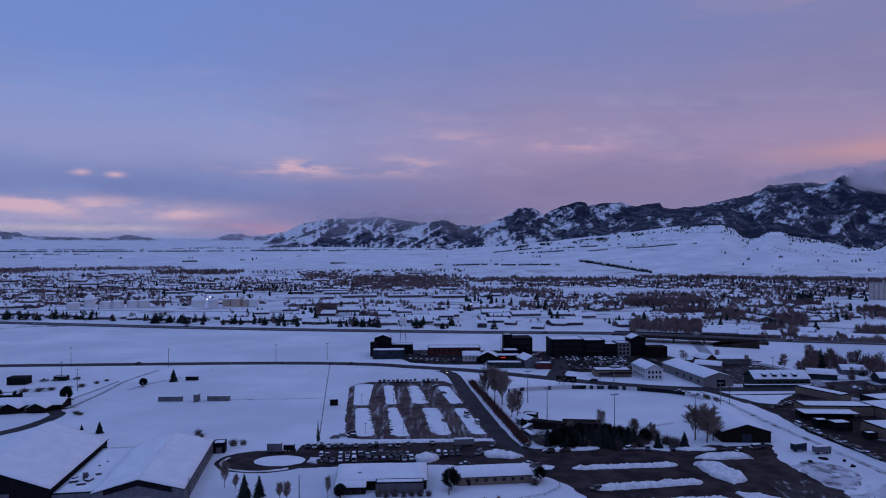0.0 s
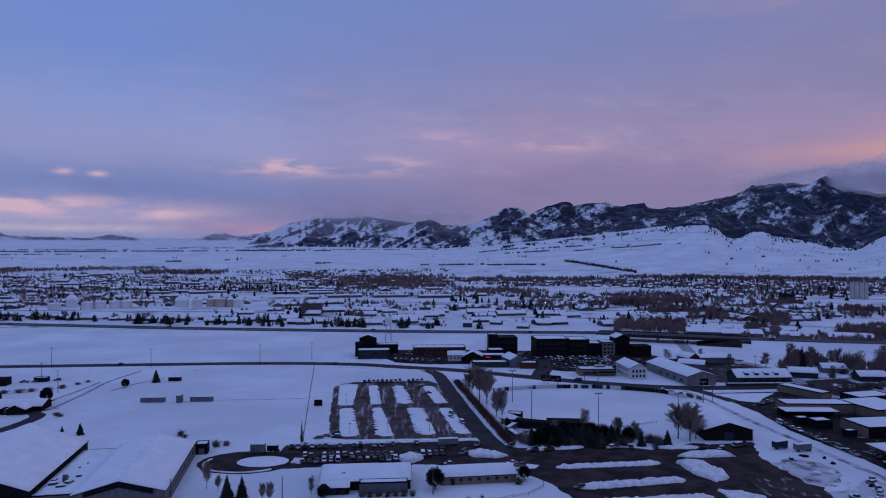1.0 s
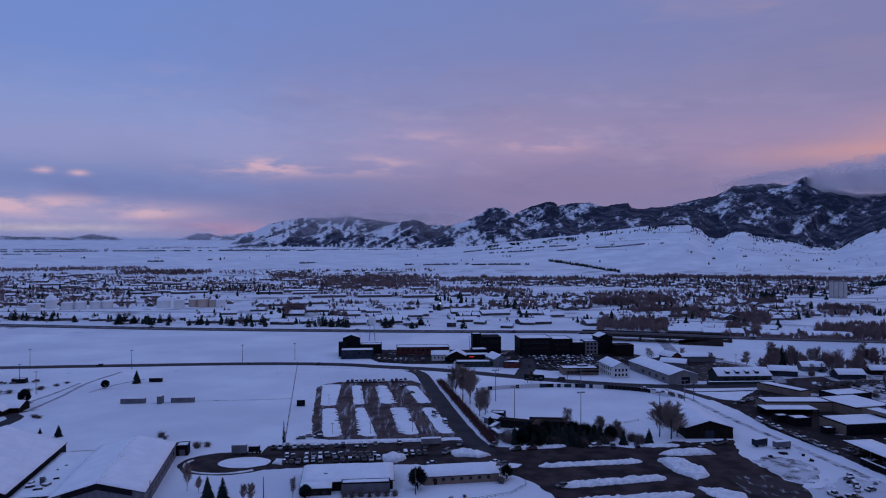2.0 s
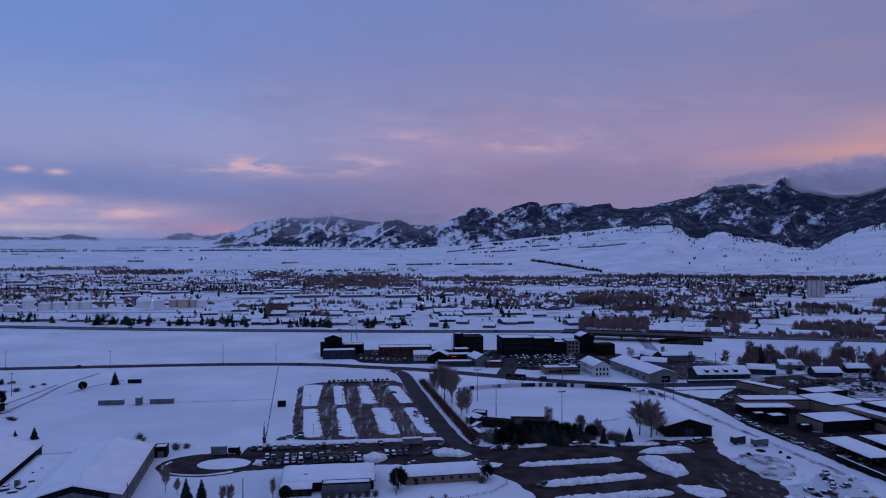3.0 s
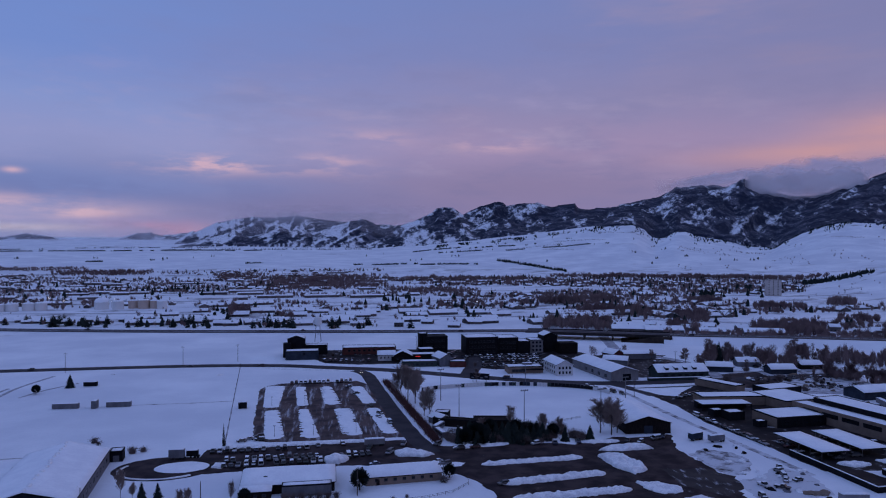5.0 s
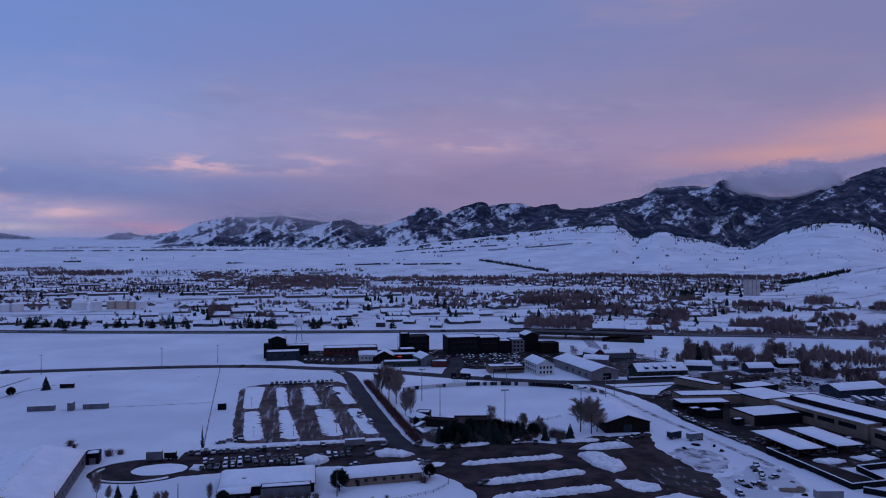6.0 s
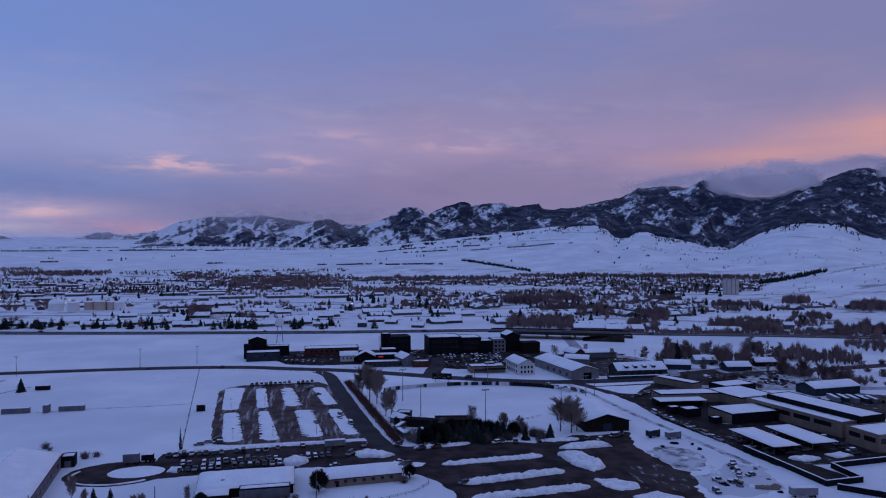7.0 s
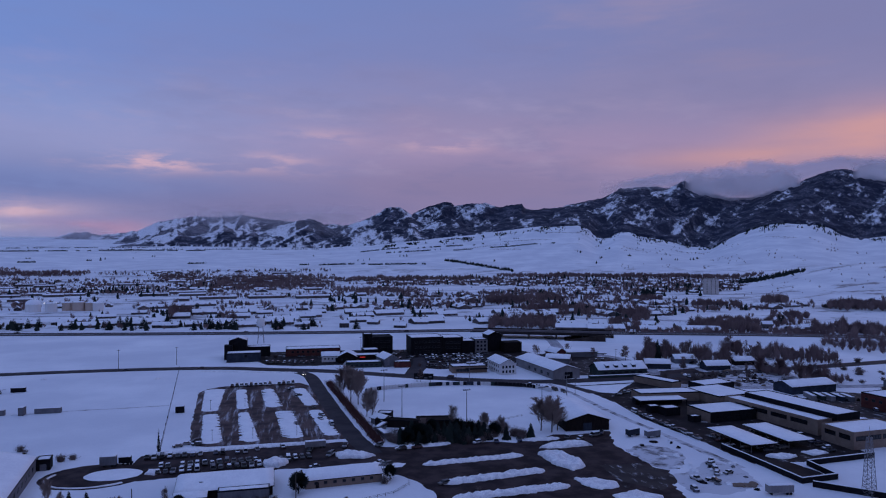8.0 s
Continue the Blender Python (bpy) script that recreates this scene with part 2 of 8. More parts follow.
def mountain_cover():
    """Dark fir forest broken by snowy meadows, chutes and ridges; thinner on slopes turned west; distance haze is put
    into its colour.
    """
    m = bpy.data.materials.new("mountain_cover")
    m.use_nodes = True
    t = m.node_tree
    p = t.nodes["Principled BSDF"]
    at = t.nodes.new("ShaderNodeTexCoord").outputs["Object"]
    geo = t.nodes.new("ShaderNodeNewGeometry")
    s = t.nodes.new("ShaderNodeSeparateXYZ")
    t.links.new(geo.outputs["Normal"], s.inputs[0])
    pos = t.nodes.new("ShaderNodeSeparateXYZ")
    t.links.new(at, pos.inputs[0])
    across = t.nodes.new("ShaderNodeVectorMath")
    across.operation = "CROSS_PRODUCT"
    t.links.new(at, across.inputs[0])
    across.inputs[1].default_value = (0, 0, 1)
    unit = t.nodes.new("ShaderNodeVectorMath")
    unit.operation = "NORMALIZE"
    t.links.new(across.outputs[0], unit.inputs[0])
    facing = t.nodes.new("ShaderNodeVectorMath")
    facing.operation = "DOT_PRODUCT"
    t.links.new(unit.outputs[0], facing.inputs[0])
    t.links.new(geo.outputs["Normal"], facing.inputs[1])
    east = ranged(t, pos.outputs[0], -700, 1500)
    level = t.nodes.new("ShaderNodeVectorMath")
    level.operation = "MULTIPLY"
    t.links.new(at, level.inputs[0])
    level.inputs[1].default_value = (1, 1, 0)
    out = t.nodes.new("ShaderNodeVectorMath")
    out.operation = "LENGTH"
    t.links.new(level.outputs[0], out.inputs[0])
    round_valley = t.nodes.new("ShaderNodeCombineXYZ")
    t.links.new(maths(t, "MULTIPLY", maths(t, "ARCTAN2", pos.outputs[0], pos.outputs[1]), 4000.0), round_valley.inputs[0])
    t.links.new(out.outputs["Value"], round_valley.inputs[1])
    t.links.new(pos.outputs[2], round_valley.inputs[2])
    slope = round_valley.outputs[0]
    broad, patchy, speckle = noisy(t, canted(t, slope, 1, 0.22, 1.1, 0.3, 0.6, 0.2), 0.006, 4, 0.55), noisy(t, canted(t, slope, 1, 0.22, 1.0, 0.3, 0.5, 0.2), 0.015, 5, 0.62), noisy(t, canted(t, slope, 1, 0.22, 1.0, 0.4, 0.8, 0.2), 0.045, 5, 0.72)
    open_land = maths(t, "ADD", maths(t, "MULTIPLY", broad, 0.36), maths(t, "ADD", maths(t, "MULTIPLY", patchy, 0.38), maths(t, "MULTIPLY", speckle, 0.26)))
    aspect = maths(t, "MULTIPLY", facing.outputs["Value"], ranged(t, pos.outputs[0], -700, 1100, -0.19, -0.02))
    open_land = maths(t, "ADD", maths(t, "ADD", open_land, aspect), maths(t, "ADD", maths(t, "MULTIPLY", east, -0.062), ranged(t, pos.outputs[0], -1100, 300, -0.04, 0.0)))
    f = ranged(t, open_land, 0.46, 0.535)
    trees = noisy(t, at, 0.09, 4, 0.7)
    f = maths(t, "MULTIPLY", f, ranged(t, trees, 0.28, 0.44))
    # bluish fir colour stands in for distance haze
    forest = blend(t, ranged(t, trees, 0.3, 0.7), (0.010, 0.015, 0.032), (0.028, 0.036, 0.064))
    # open woods; their stronger paling to the west also stands in for haze
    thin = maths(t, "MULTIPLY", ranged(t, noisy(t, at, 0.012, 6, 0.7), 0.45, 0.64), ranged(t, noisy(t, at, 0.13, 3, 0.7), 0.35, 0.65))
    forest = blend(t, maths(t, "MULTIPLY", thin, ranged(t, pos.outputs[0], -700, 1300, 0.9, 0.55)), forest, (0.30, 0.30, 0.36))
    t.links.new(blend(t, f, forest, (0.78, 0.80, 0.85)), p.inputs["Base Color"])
    p.inputs["Roughness"].default_value = 0.9
    p.inputs["Specular IOR Level"].default_value = 0.1
    return m


SNOW = snow_field()
SNOW_ROOF = matter("roof_snow", (0.78, 0.81, 0.87), (0.89, 0.92, 0.96), 0.15, 0.75, bump=0.25, fine=1.2)
SNOW_PILE = matter("ploughed_snow", (0.64, 0.65, 0.70), (0.93, 0.94, 0.95), 0.5, 0.8, bump=0.8, fine=2.0)
ASPHALT = cleared("wet_asphalt", (0.017, 0.012, 0.014), (0.062, 0.043, 0.044), 0.64, 0.84)
ROAD = cleared("road_asphalt", (0.038, 0.035, 0.042), (0.06, 0.054, 0.06), 0.62, 0.80, 0.05)
GRAVEL = cleared("lot_gravel", (0.125, 0.085, 0.078), (0.048, 0.034, 0.036), 0.50, 0.74, 0.30, 0.90, -0.13)
TRODDEN = cleared("trodden_snow", (0.05, 0.042, 0.043), (0.08, 0.066, 0.064), 0.33, 0.56, 0.16)
SLUSH = cleared("slushy_yard", (0.035, 0.03, 0.031), (0.06, 0.05, 0.05), 0.54, 0.74, 0.30, 0.6, 0.5)
DUSTED = cleared("dusted_snow", (0.06, 0.05, 0.05), (0.09, 0.075, 0.072), 0.22, 0.45, 0.2)
YARD = cleared("dark_yard", (0.012, 0.010, 0.012), (0.03, 0.024, 0.025), 0.58, 0.74, 0.12)
HIGHWAY_TOP = cleared("salted_highway", (0.07, 0.066, 0.075), (0.11, 0.10, 0.11), 0.60, 0.85, 0.1)
STREET = cleared("snowy_street", (0.22, 0.22, 0.25), (0.34, 0.34, 0.38), 0.34, 0.80, 0.3)
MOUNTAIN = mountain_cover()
NEEDLES = matter("fir_needles", (0.008, 0.013, 0.014), (0.03, 0.04, 0.035), 1.5, 0.85, fine=8, vary=0.4)
BARK = matter("bark", (0.06, 0.045, 0.04), (0.13, 0.10, 0.09), 2, 0.9, fine=10)
TWIGS = matter("bare_twigs", (0.19, 0.145, 0.135), (0.32, 0.25, 0.225), 0.8, 0.95, fine=5, vary=0.5)
THICKET = matter("thicket_twigs", (0.14, 0.095, 0.095), (0.27, 0.19, 0.18), 0.8, 0.95, fine=5, vary=0.5)
WILLOW = matter("willow_brush", (0.13, 0.085, 0.088), (0.28, 0.20, 0.19), 0.02, 0.95, fine=0.3)
HEDGE = matter("hedge_twigs", (0.075, 0.035, 0.035), (0.14, 0.07, 0.065), 0.5, 0.95, fine=4)
METAL_DARK = matter("dark_metal_siding", (0.006, 0.006, 0.008), (0.014, 0.014, 0.017), 0.3, 0.7, bump=0.2, fine=3, sx=3)
METAL_GREY = matter("grey_metal_siding", (0.10, 0.10, 0.115), (0.17, 0.17, 0.185), 0.2, 0.55, bump=0.2, fine=3, sx=3)
METAL_LIGHT = matter("pale_metal_siding", (0.16, 0.155, 0.165), (0.24, 0.23, 0.235), 0.2, 0.55, bump=0.2, fine=3, sx=3)
TAN = matter("tan_stucco", (0.17, 0.125, 0.10), (0.24, 0.18, 0.145), 0.3, 0.85, bump=0.2, fine=8)
BRICK = matter("red_brick", (0.07, 0.025, 0.024), (0.12, 0.042, 0.036), 0.4, 0.85, bump=0.3, fine=12)
WOOD_DARK = matter("dark_timber", (0.009, 0.007, 0.007), (0.022, 0.016, 0.014), 0.5, 0.8, bump=0.2, fine=8, sx=4)
WHITE_WALL = matter("white_siding", (0.50, 0.49, 0.50), (0.64, 0.63, 0.62), 0.3, 0.7, fine=5)
GREEN_WALL = matter("dull_green_siding", (0.022, 0.034, 0.034), (0.04, 0.055, 0.052), 0.3, 0.7, fine=5)
BLUE_WALL = matter("blue_grey_siding", (0.018, 0.024, 0.036), (0.04, 0.05, 0.068), 0.3, 0.7, fine=5)
CONCRETE = matter("concrete", (0.12, 0.115, 0.115), (0.20, 0.19, 0.185), 0.4, 0.85, bump=0.3, fine=6)
STEEL = matter("galvanised_steel", (0.16, 0.16, 0.17), (0.26, 0.26, 0.27), 1.0, 0.5, 0.6, fine=6)
TIMBER_POLE = matter("pole_timber", (0.06, 0.05, 0.045), (0.11, 0.09, 0.08), 1.0, 0.9, fine=6)
TANK = matter("tank_paint", (0.62, 0.62, 0.62), (0.74, 0.73, 0.72), 0.08, 0.6, fine=1)
TANK_TAN = matter("tan_tank_paint", (0.46, 0.36, 0.30), (0.54, 0.43, 0.36), 0.08, 0.6, fine=1)
PANE = matter("window_glass", (0.008, 0.009, 0.012), (0.015, 0.017, 0.02), 0.5, 0.12, spec=0.4)
FRAME = matter("window_frame_paint", (0.03, 0.03, 0.034), (0.07, 0.07, 0.075), 1, 0.6)
TYRE = matter("tyre_rubber", (0.012, 0.012, 0.013), (0.03, 0.03, 0.03), 2, 0.9)
PAINT = paint_choice("car_paint", [(0.02, 0.02, 0.024), (0.22, 0.22, 0.24), (0.015, 0.02, 0.05), (0.45, 0.45, 0.47), (0.012, 0.012, 0.014), (0.06, 0.015, 0.015), (0.05, 0.05, 0.055), (0.02, 0.025, 0.02), (0.10, 0.095, 0.09)])
RED_SIGN = shining("red_neon", (1.0, 0.05, 0.04), 0.4)
LAMP_GLOW = shining("lamp_glow", (1.0, 0.9, 0.75), 6.0)
HOUSE_WALL = matter("house_siding", (0.03, 0.027, 0.03), (0.19, 0.16, 0.155), 0.01, 0.85, fine=0.05, vary=0.6)
GIRDER = matter("dark_girder", (0.016, 0.014, 0.015), (0.04, 0.034, 0.034), 0.3, 0.85, bump=0.2, fine=4)
PALE_CONCRETE = matter("pale_concrete", (0.42, 0.38, 0.36), (0.55, 0.50, 0.47), 0.1, 0.85, fine=1)
EARTH = matter("bare_earth", (0.02, 0.015, 0.014), (0.06, 0.045, 0.038), 0.15, 0.95, bump=0.5, fine=2)
SHRUB_BARK = matter("shrub_stems", (0.11, 0.085, 0.085), (0.21, 0.165, 0.155), 1.0, 0.95, fine=5, vary=0.4)


# ---- building helpers ----
def thing(name, x, y, z=0.0, rz=0.0, label="", category="", group="", kind=""):
    ob = new(name)
    ob.matrix_basis = pose(x, y, z, 0, 0, rz)
    ob.empty_display_size = 0.5
    return tagged(ob, label, category, group, kind)


def part(name, bm, material, parent=None, label="", smooth=False):
    me = bpy.data.meshes.new(name)
    bm.to_mesh(me)
    bm.free()
    me.materials.append(material)
    if smooth:
        me.shade_smooth()
    ob = new(name, me)
    ob.parent = parent
    return tagged(ob, label)


def raw(name, verts, faces, material, parent=None, label="", smooth=False):
    me = bpy.data.meshes.new(name)
    me.from_pydata(verts, [], faces)
    me.materials.append(material)
    if smooth:
        me.shade_smooth()
    ob = new(name, me)
    ob.parent = parent
    return tagged(ob, label)


def box(bm, x0, x1, y0, y1, z0, z1, m=None):
    v = [bm.verts.new((x, y, z)) for z in (z0, z1) for x, y in ((x0, y0), (x1, y0), (x1, y1), (x0, y1))]
    for f in ((3, 2, 1, 0), (4, 5, 6, 7), (0, 1, 5, 4), (1, 2, 6, 5), (2, 3, 7, 6), (3, 0, 4, 7)):
        bm.faces.new([v[i] for i in f])
    if m is not None:
        bmesh.ops.transform(bm, matrix=m, verts=v)
    return v


def rod(bm, p, q, r0, r1, sides=6):
    """A tapered round bar from p to q."""
    p, q = Vector(p), Vector(q)
    d = (q - p).normalized()
    u = d.orthogonal().normalized()
    w = d.cross(u)
    rings = []
    for c, r in ((p, r0), (q, r1)):
        rings.append([bm.verts.new(c + (u * math.cos(a) + w * math.sin(a)) * r) for a in (2 * math.pi * k / sides for k in range(sides))])
    for k in range(sides):
        bm.faces.new((rings[0][k], rings[0][(k + 1) % sides], rings[1][(k + 1) % sides], rings[1][k]))
    bm.faces.new(rings[1])
    bm.faces.new(rings[0][::-1])


def extruded(bm, outline, y0, y1):
    """A side outline of (x, z) drawn out from y0 to y1."""
    a = [bm.verts.new((x, y0, z)) for x, z in outline]
    b = [bm.verts.new((x, y1, z)) for x, z in outline]
    n = len(outline)
    bm.faces.new(a)
    bm.faces.new(b[::-1])
    for k in range(n):
        bm.faces.new((a[k], b[k], b[(k + 1) % n], a[(k + 1) % n]))


def wob(x, y, s, seed=0.0):
    return noise.noise((x * s, y * s, seed))


def smoothed(points, n=6, closed=False):
    """A smooth line through points (Catmull-Rom)."""
    pts = [Vector(p) for p in points]
    k = len(pts)
    out = []
    for i in range(k if closed else k - 1):
        p1, p2 = pts[i], pts[(i + 1) % k]
        p0 = pts[(i - 1) % k] if closed or i else p1 * 2 - p2
        p3 = pts[(i + 2) % k] if closed or i < k - 2 else p2 * 2 - p1
        for j in range(n):
            s = j / n
            out.append(0.5 * ((2 * p1) + (p2 - p0) * s + (2 * p0 - 5 * p1 + 4 * p2 - p3) * s * s + (3 * p1 - p0 - 3 * p2 + p3) * s ** 3))
    if not closed:
        out.append(pts[-1])
    return out


def ragged(points, step=2.5, amount=0.8, seed=1.0):
    """A closed outline, cut into short steps and roughened."""
    out = []
    for i, p in enumerate(points):
        p, q = Vector(p), Vector(points[(i + 1) % len(points)])
        n = max(1, int((q - p).length / step))
        out += [p.lerp(q, j / n) for j in range(n)]
    return [Vector((p.x + amount * (wob(p.x, p.y, 0.35, seed) + 0.5 * wob(p.x, p.y, 1.1, seed)), p.y + amount * (wob(p.x, p.y, 0.35, seed + 9) + 0.5 * wob(p.x, p.y, 1.1, seed + 9)))) for p in out]


def patch(name, points, z, material, label="", rag=0.8, step=2.5, parent=None):
    """A thin layer on the ground with a ragged edge."""
    bm = bmesh.new()
    line = ragged(points, step, rag) if rag else [Vector(p) for p in points]
    top = bm.faces.new([bm.verts.new((p.x, p.y, z)) for p in line])
    if top.normal.z < 0 or sum(a.x * b.y - b.x * a.y for a, b in zip(line, line[1:] + line[:1])) < 0:
        top.normal_flip()
    g = bmesh.ops.extrude_face_region(bm, geom=[top])
    bmesh.ops.translate(bm, vec=(0, 0, -z - 0.02), verts=[v for v in g["geom"] if isinstance(v, bmesh.types.BMVert)])
    bmesh.ops.recalc_face_normals(bm, faces=bm.faces)
    bmesh.ops.triangulate(bm, faces=[f for f in bm.faces if len(f.verts) > 4])
    return tagged(part(name, bm, material, parent, label), kind="structure")


def ribbon(name, line, wide, material, lift=0.06, label="", rag=0.0):
    """A road along a line of (x, y) or (x, y, z)."""
    pts = [Vector((p[0], p[1], p[2] if len(p) > 2 else 0.0)) for p in line]
    verts, faces = [], []
    for i, p in enumerate(pts):
        d = (pts[min(i + 1, len(pts) - 1)] - pts[max(i - 1, 0)]).normalized()
        s = Vector((-d.y, d.x, 0)).normalized()
        a = wide / 2 + rag * wob(p.x, p.y, 0.2, 3)
        b = wide / 2 + rag * wob(p.x, p.y, 0.2, 7)
        for q, h in ((p + s * (a + 0.1), -0.02), (p + s * a, lift), (p - s * b, lift), (p - s * (b + 0.1), -0.02)):
            verts.append((q.x, q.y, q.z + h))
        if i:
            k = 4 * i
            faces += [(k - 4 + j, k + j, k + j + 1, k - 3 + j) for j in range(3)]
    ob = raw(name, verts, [f[::-1] for f in faces], material, None, label)
    return tagged(ob, kind="structure")


def mound(name, points, high, material=None, label="", rag=0.7, step=1.5, base=0.05, seed=1.0, rough=0.35, category="snow bank", lumps=0.45):
    """Heaped snow on an outline: steep ragged edges and a lumpy top."""
    line = ragged(points, step, rag, seed)
    c = sum(line, Vector((0, 0))) / len(line)
    n = len(line)
    verts, faces = [], []
    rings = [(1.0, 0.0), (0.975, 0.4), (0.92, 0.68), (0.84, 0.86), (0.74, 0.96), (0.63, 1.0), (0.52, 1.02), (0.41, 1.03), (0.3, 1.04), (0.2, 1.04), (0.1, 1.05)]
    for s, h in rings:
        for p in line:
            q = c + (p - c) * s
            verts.append((q.x, q.y, base - 0.08 + high * h * (1 + rough * (wob(q.x, q.y, lumps * 0.6, seed) + 0.5 * wob(q.x, q.y, lumps * 1.6, seed))) if h else 0.0))
    verts.append((c.x, c.y, base + high * (1.05 + rough * wob(c.x, c.y, lumps * 0.6, seed))))
    for r in range(len(rings) - 1):
        for k in range(n):
            faces.append((r * n + k, r * n + (k + 1) % n, (r + 1) * n + (k + 1) % n, (r + 1) * n + k))
    last = (len(rings) - 1) * n
    faces += [(last + k, last + (k + 1) % n, len(verts) - 1) for k in range(n)]
    return tagged(raw(name, verts, faces, material or SNOW_PILE, None, label, True), category=category)


def snow_shelf(name, points, high, label, rag, step, seed, category="snow island"):
    """A level bed of snow with a ragged sloping edge."""
    line = ragged(points, step, rag, seed)
    n = len(line)
    bm = bmesh.new()
    rings = []
    for inset, h in ((0.0, 0.0), (0.25, 0.6), (0.8, 1.0)):
        ring = []
        for k, p in enumerate(line):
            d = line[(k + 1) % n] - line[k - 1]
            m = Vector((d.y, -d.x)).normalized() * inset
            q = p + m
            ring.append(bm.verts.new((q.x, q.y, 0.02 + high * h)))
        rings.append(ring)
    for a, b in zip(rings, rings[1:]):
        for k in range(n):
            bm.faces.new((a[k], a[(k + 1) % n], b[(k + 1) % n], b[k]))
    top = bm.faces.new(rings[-1])
    bmesh.ops.triangulate(bm, faces=[top])
    bmesh.ops.recalc_face_normals(bm, faces=bm.faces)
    return tagged(part(name, bm, SNOW_ROOF, None, label), category=category)


def corrugated(bm, L, W, z0, z1, step=0.6):
    """A box with ribbed long sides, as one shell."""
    n = int(L / step)
    side = []
    for k in range(n):
        x = -L / 2 + L * k / n
        side += [(x, 0.0), (x + L / n * 0.4, 0.0), (x + L / n * 0.5, 0.05), (x + L / n * 0.9, 0.05)]
    side.append((L / 2, 0.0))
    ring = [(x, -W / 2 - y) for x, y in side] + [(-x, W / 2 + y) for x, y in side]
    a = [bm.verts.new((x, y, z0)) for x, y in ring]
    b = [bm.verts.new((x, y, z1)) for x, y in ring]
    bm.faces.new(a[::-1])
    bm.faces.new(b)
    for k in range(len(ring)):
        bm.faces.new((a[k], a[(k + 1) % len(ring)], b[(k + 1) % len(ring)], b[k]))


def spun(dx, dy, rz):
    a = radians(rz)
    return dx * math.cos(a) - dy * math.sin(a), dx * math.sin(a) + dy * math.cos(a)


# ---- the land ----
# upper edge of the white foothills: bearing and height in degrees
FOOTHILLS = [(1.6, -0.47), (5.7, -0.24), (9.0, 0.13), (11.8, 0.41), (15.0, 0.73), (17.3, 1.1), (19.6, 1.42), (21.9, 1.55), (23.2, 1.59), (23.9, 1.26), (24.6, 0.54), (25.4, 0.53), (25.9, 0.89), (26.4, 1.12), (27.0, 1.07),
             (28.0, 0.71), (29.8, 0.39), (31.8, -0.1), (33.3, -0.18), (33.9, 0.25), (35.1, 0.89), (36.2, 1.31), (37.4, 1.59), (38.5, 1.61), (40.3, 1.46), (41.0, 1.25), (42.1, 0.64), (43.1, 0.47), (45.4, 0.77), (56, -0.47)]


def between(table, a):
    """Value of a table of pairs at a bearing."""
    if a <= table[0][0]:
        return table[0][1]
    for (a0, h0), (a1, h1) in zip(table, table[1:]):
        if a <= a1:
            return h0 + (h1 - h0) * (a - a0) / (a1 - a0)
    return table[-1][1]


def land(x, y):
    """Height of the ground: level by the town, a long bench that rises to the mountains, white foothills in front of them."""
    d = math.hypot(x, y)
    a = math.degrees(math.atan2(x, y))
    z = 0.046 * (d - 1750) * min(1, max(0, (d - 1600) / 500)) if d > 1600 else 0.0
    z = max(z, 0.0)
    if d > 1500:
        if 1.6 < a < 56 and d > 2150:
            t = min(1, (d - 2150) / 1050)
            bend = 2.2 * (1 - t) * noise.noise((x * 0.0013, y * 0.0013, 9)) + (1 - t) * 1.2
            edge = 90 + 3200 * math.tan(radians(between(FOOTHILLS, a + bend)))
            s = t ** 1.5 * (1.15 - 0.15 * t) + 0.05 * t * (1 - t) * noise.noise((x * 0.004, y * 0.004, 2))
            z += max(0, edge - 66) * s
            z += 1.2 * t * (1 - t) * 4 * noise.noise((x * 0.007, y * 0.004, 3))
        z += 3.5 * min(1, (d - 1500) / 1500) * noise.noise((x * 0.0022, y * 0.0022, 5))
    # the bare hill at the edge of town
    t = min(1, max(0, (a - 34.0) / 9.0))
    t = t * t * (3 - 2 * t) * (1 if a < 120 else 0)
    z += 48 * t * math.exp(-((d - 1800) / 330) ** 2)
    return z


def make_ground():
    radii = [0] + [40 * k for k in range(1, 38)] + [1500 + 50 * k for k in range(1, 50)] + [4100, 4300, 4600, 4900]
    n = 720
    verts, faces = [(0, 0, 0)], []
    for r in radii[1:]:
        for k in range(n):
            a = 2 * math.pi * k / n
            x, y = r * math.sin(a), r * math.cos(a)
            verts.append((x, y, land(x, y)))
    for k in range(n):
        faces.append((0, 1 + (k + 1) % n, 1 + k))
    for i in range(len(radii) - 2):
        p, q = 1 + i * n, 1 + (i + 1) * n
        faces += [(p + k, p + (k + 1) % n, q + (k + 1) % n, q + k) for k in range(n)]
    ob = raw("ground", verts, faces, SNOW, None, "snow-covered valley floor rising to a wide bench", True)
    tagged(ob, kind="structure", category="ground")


make_ground()

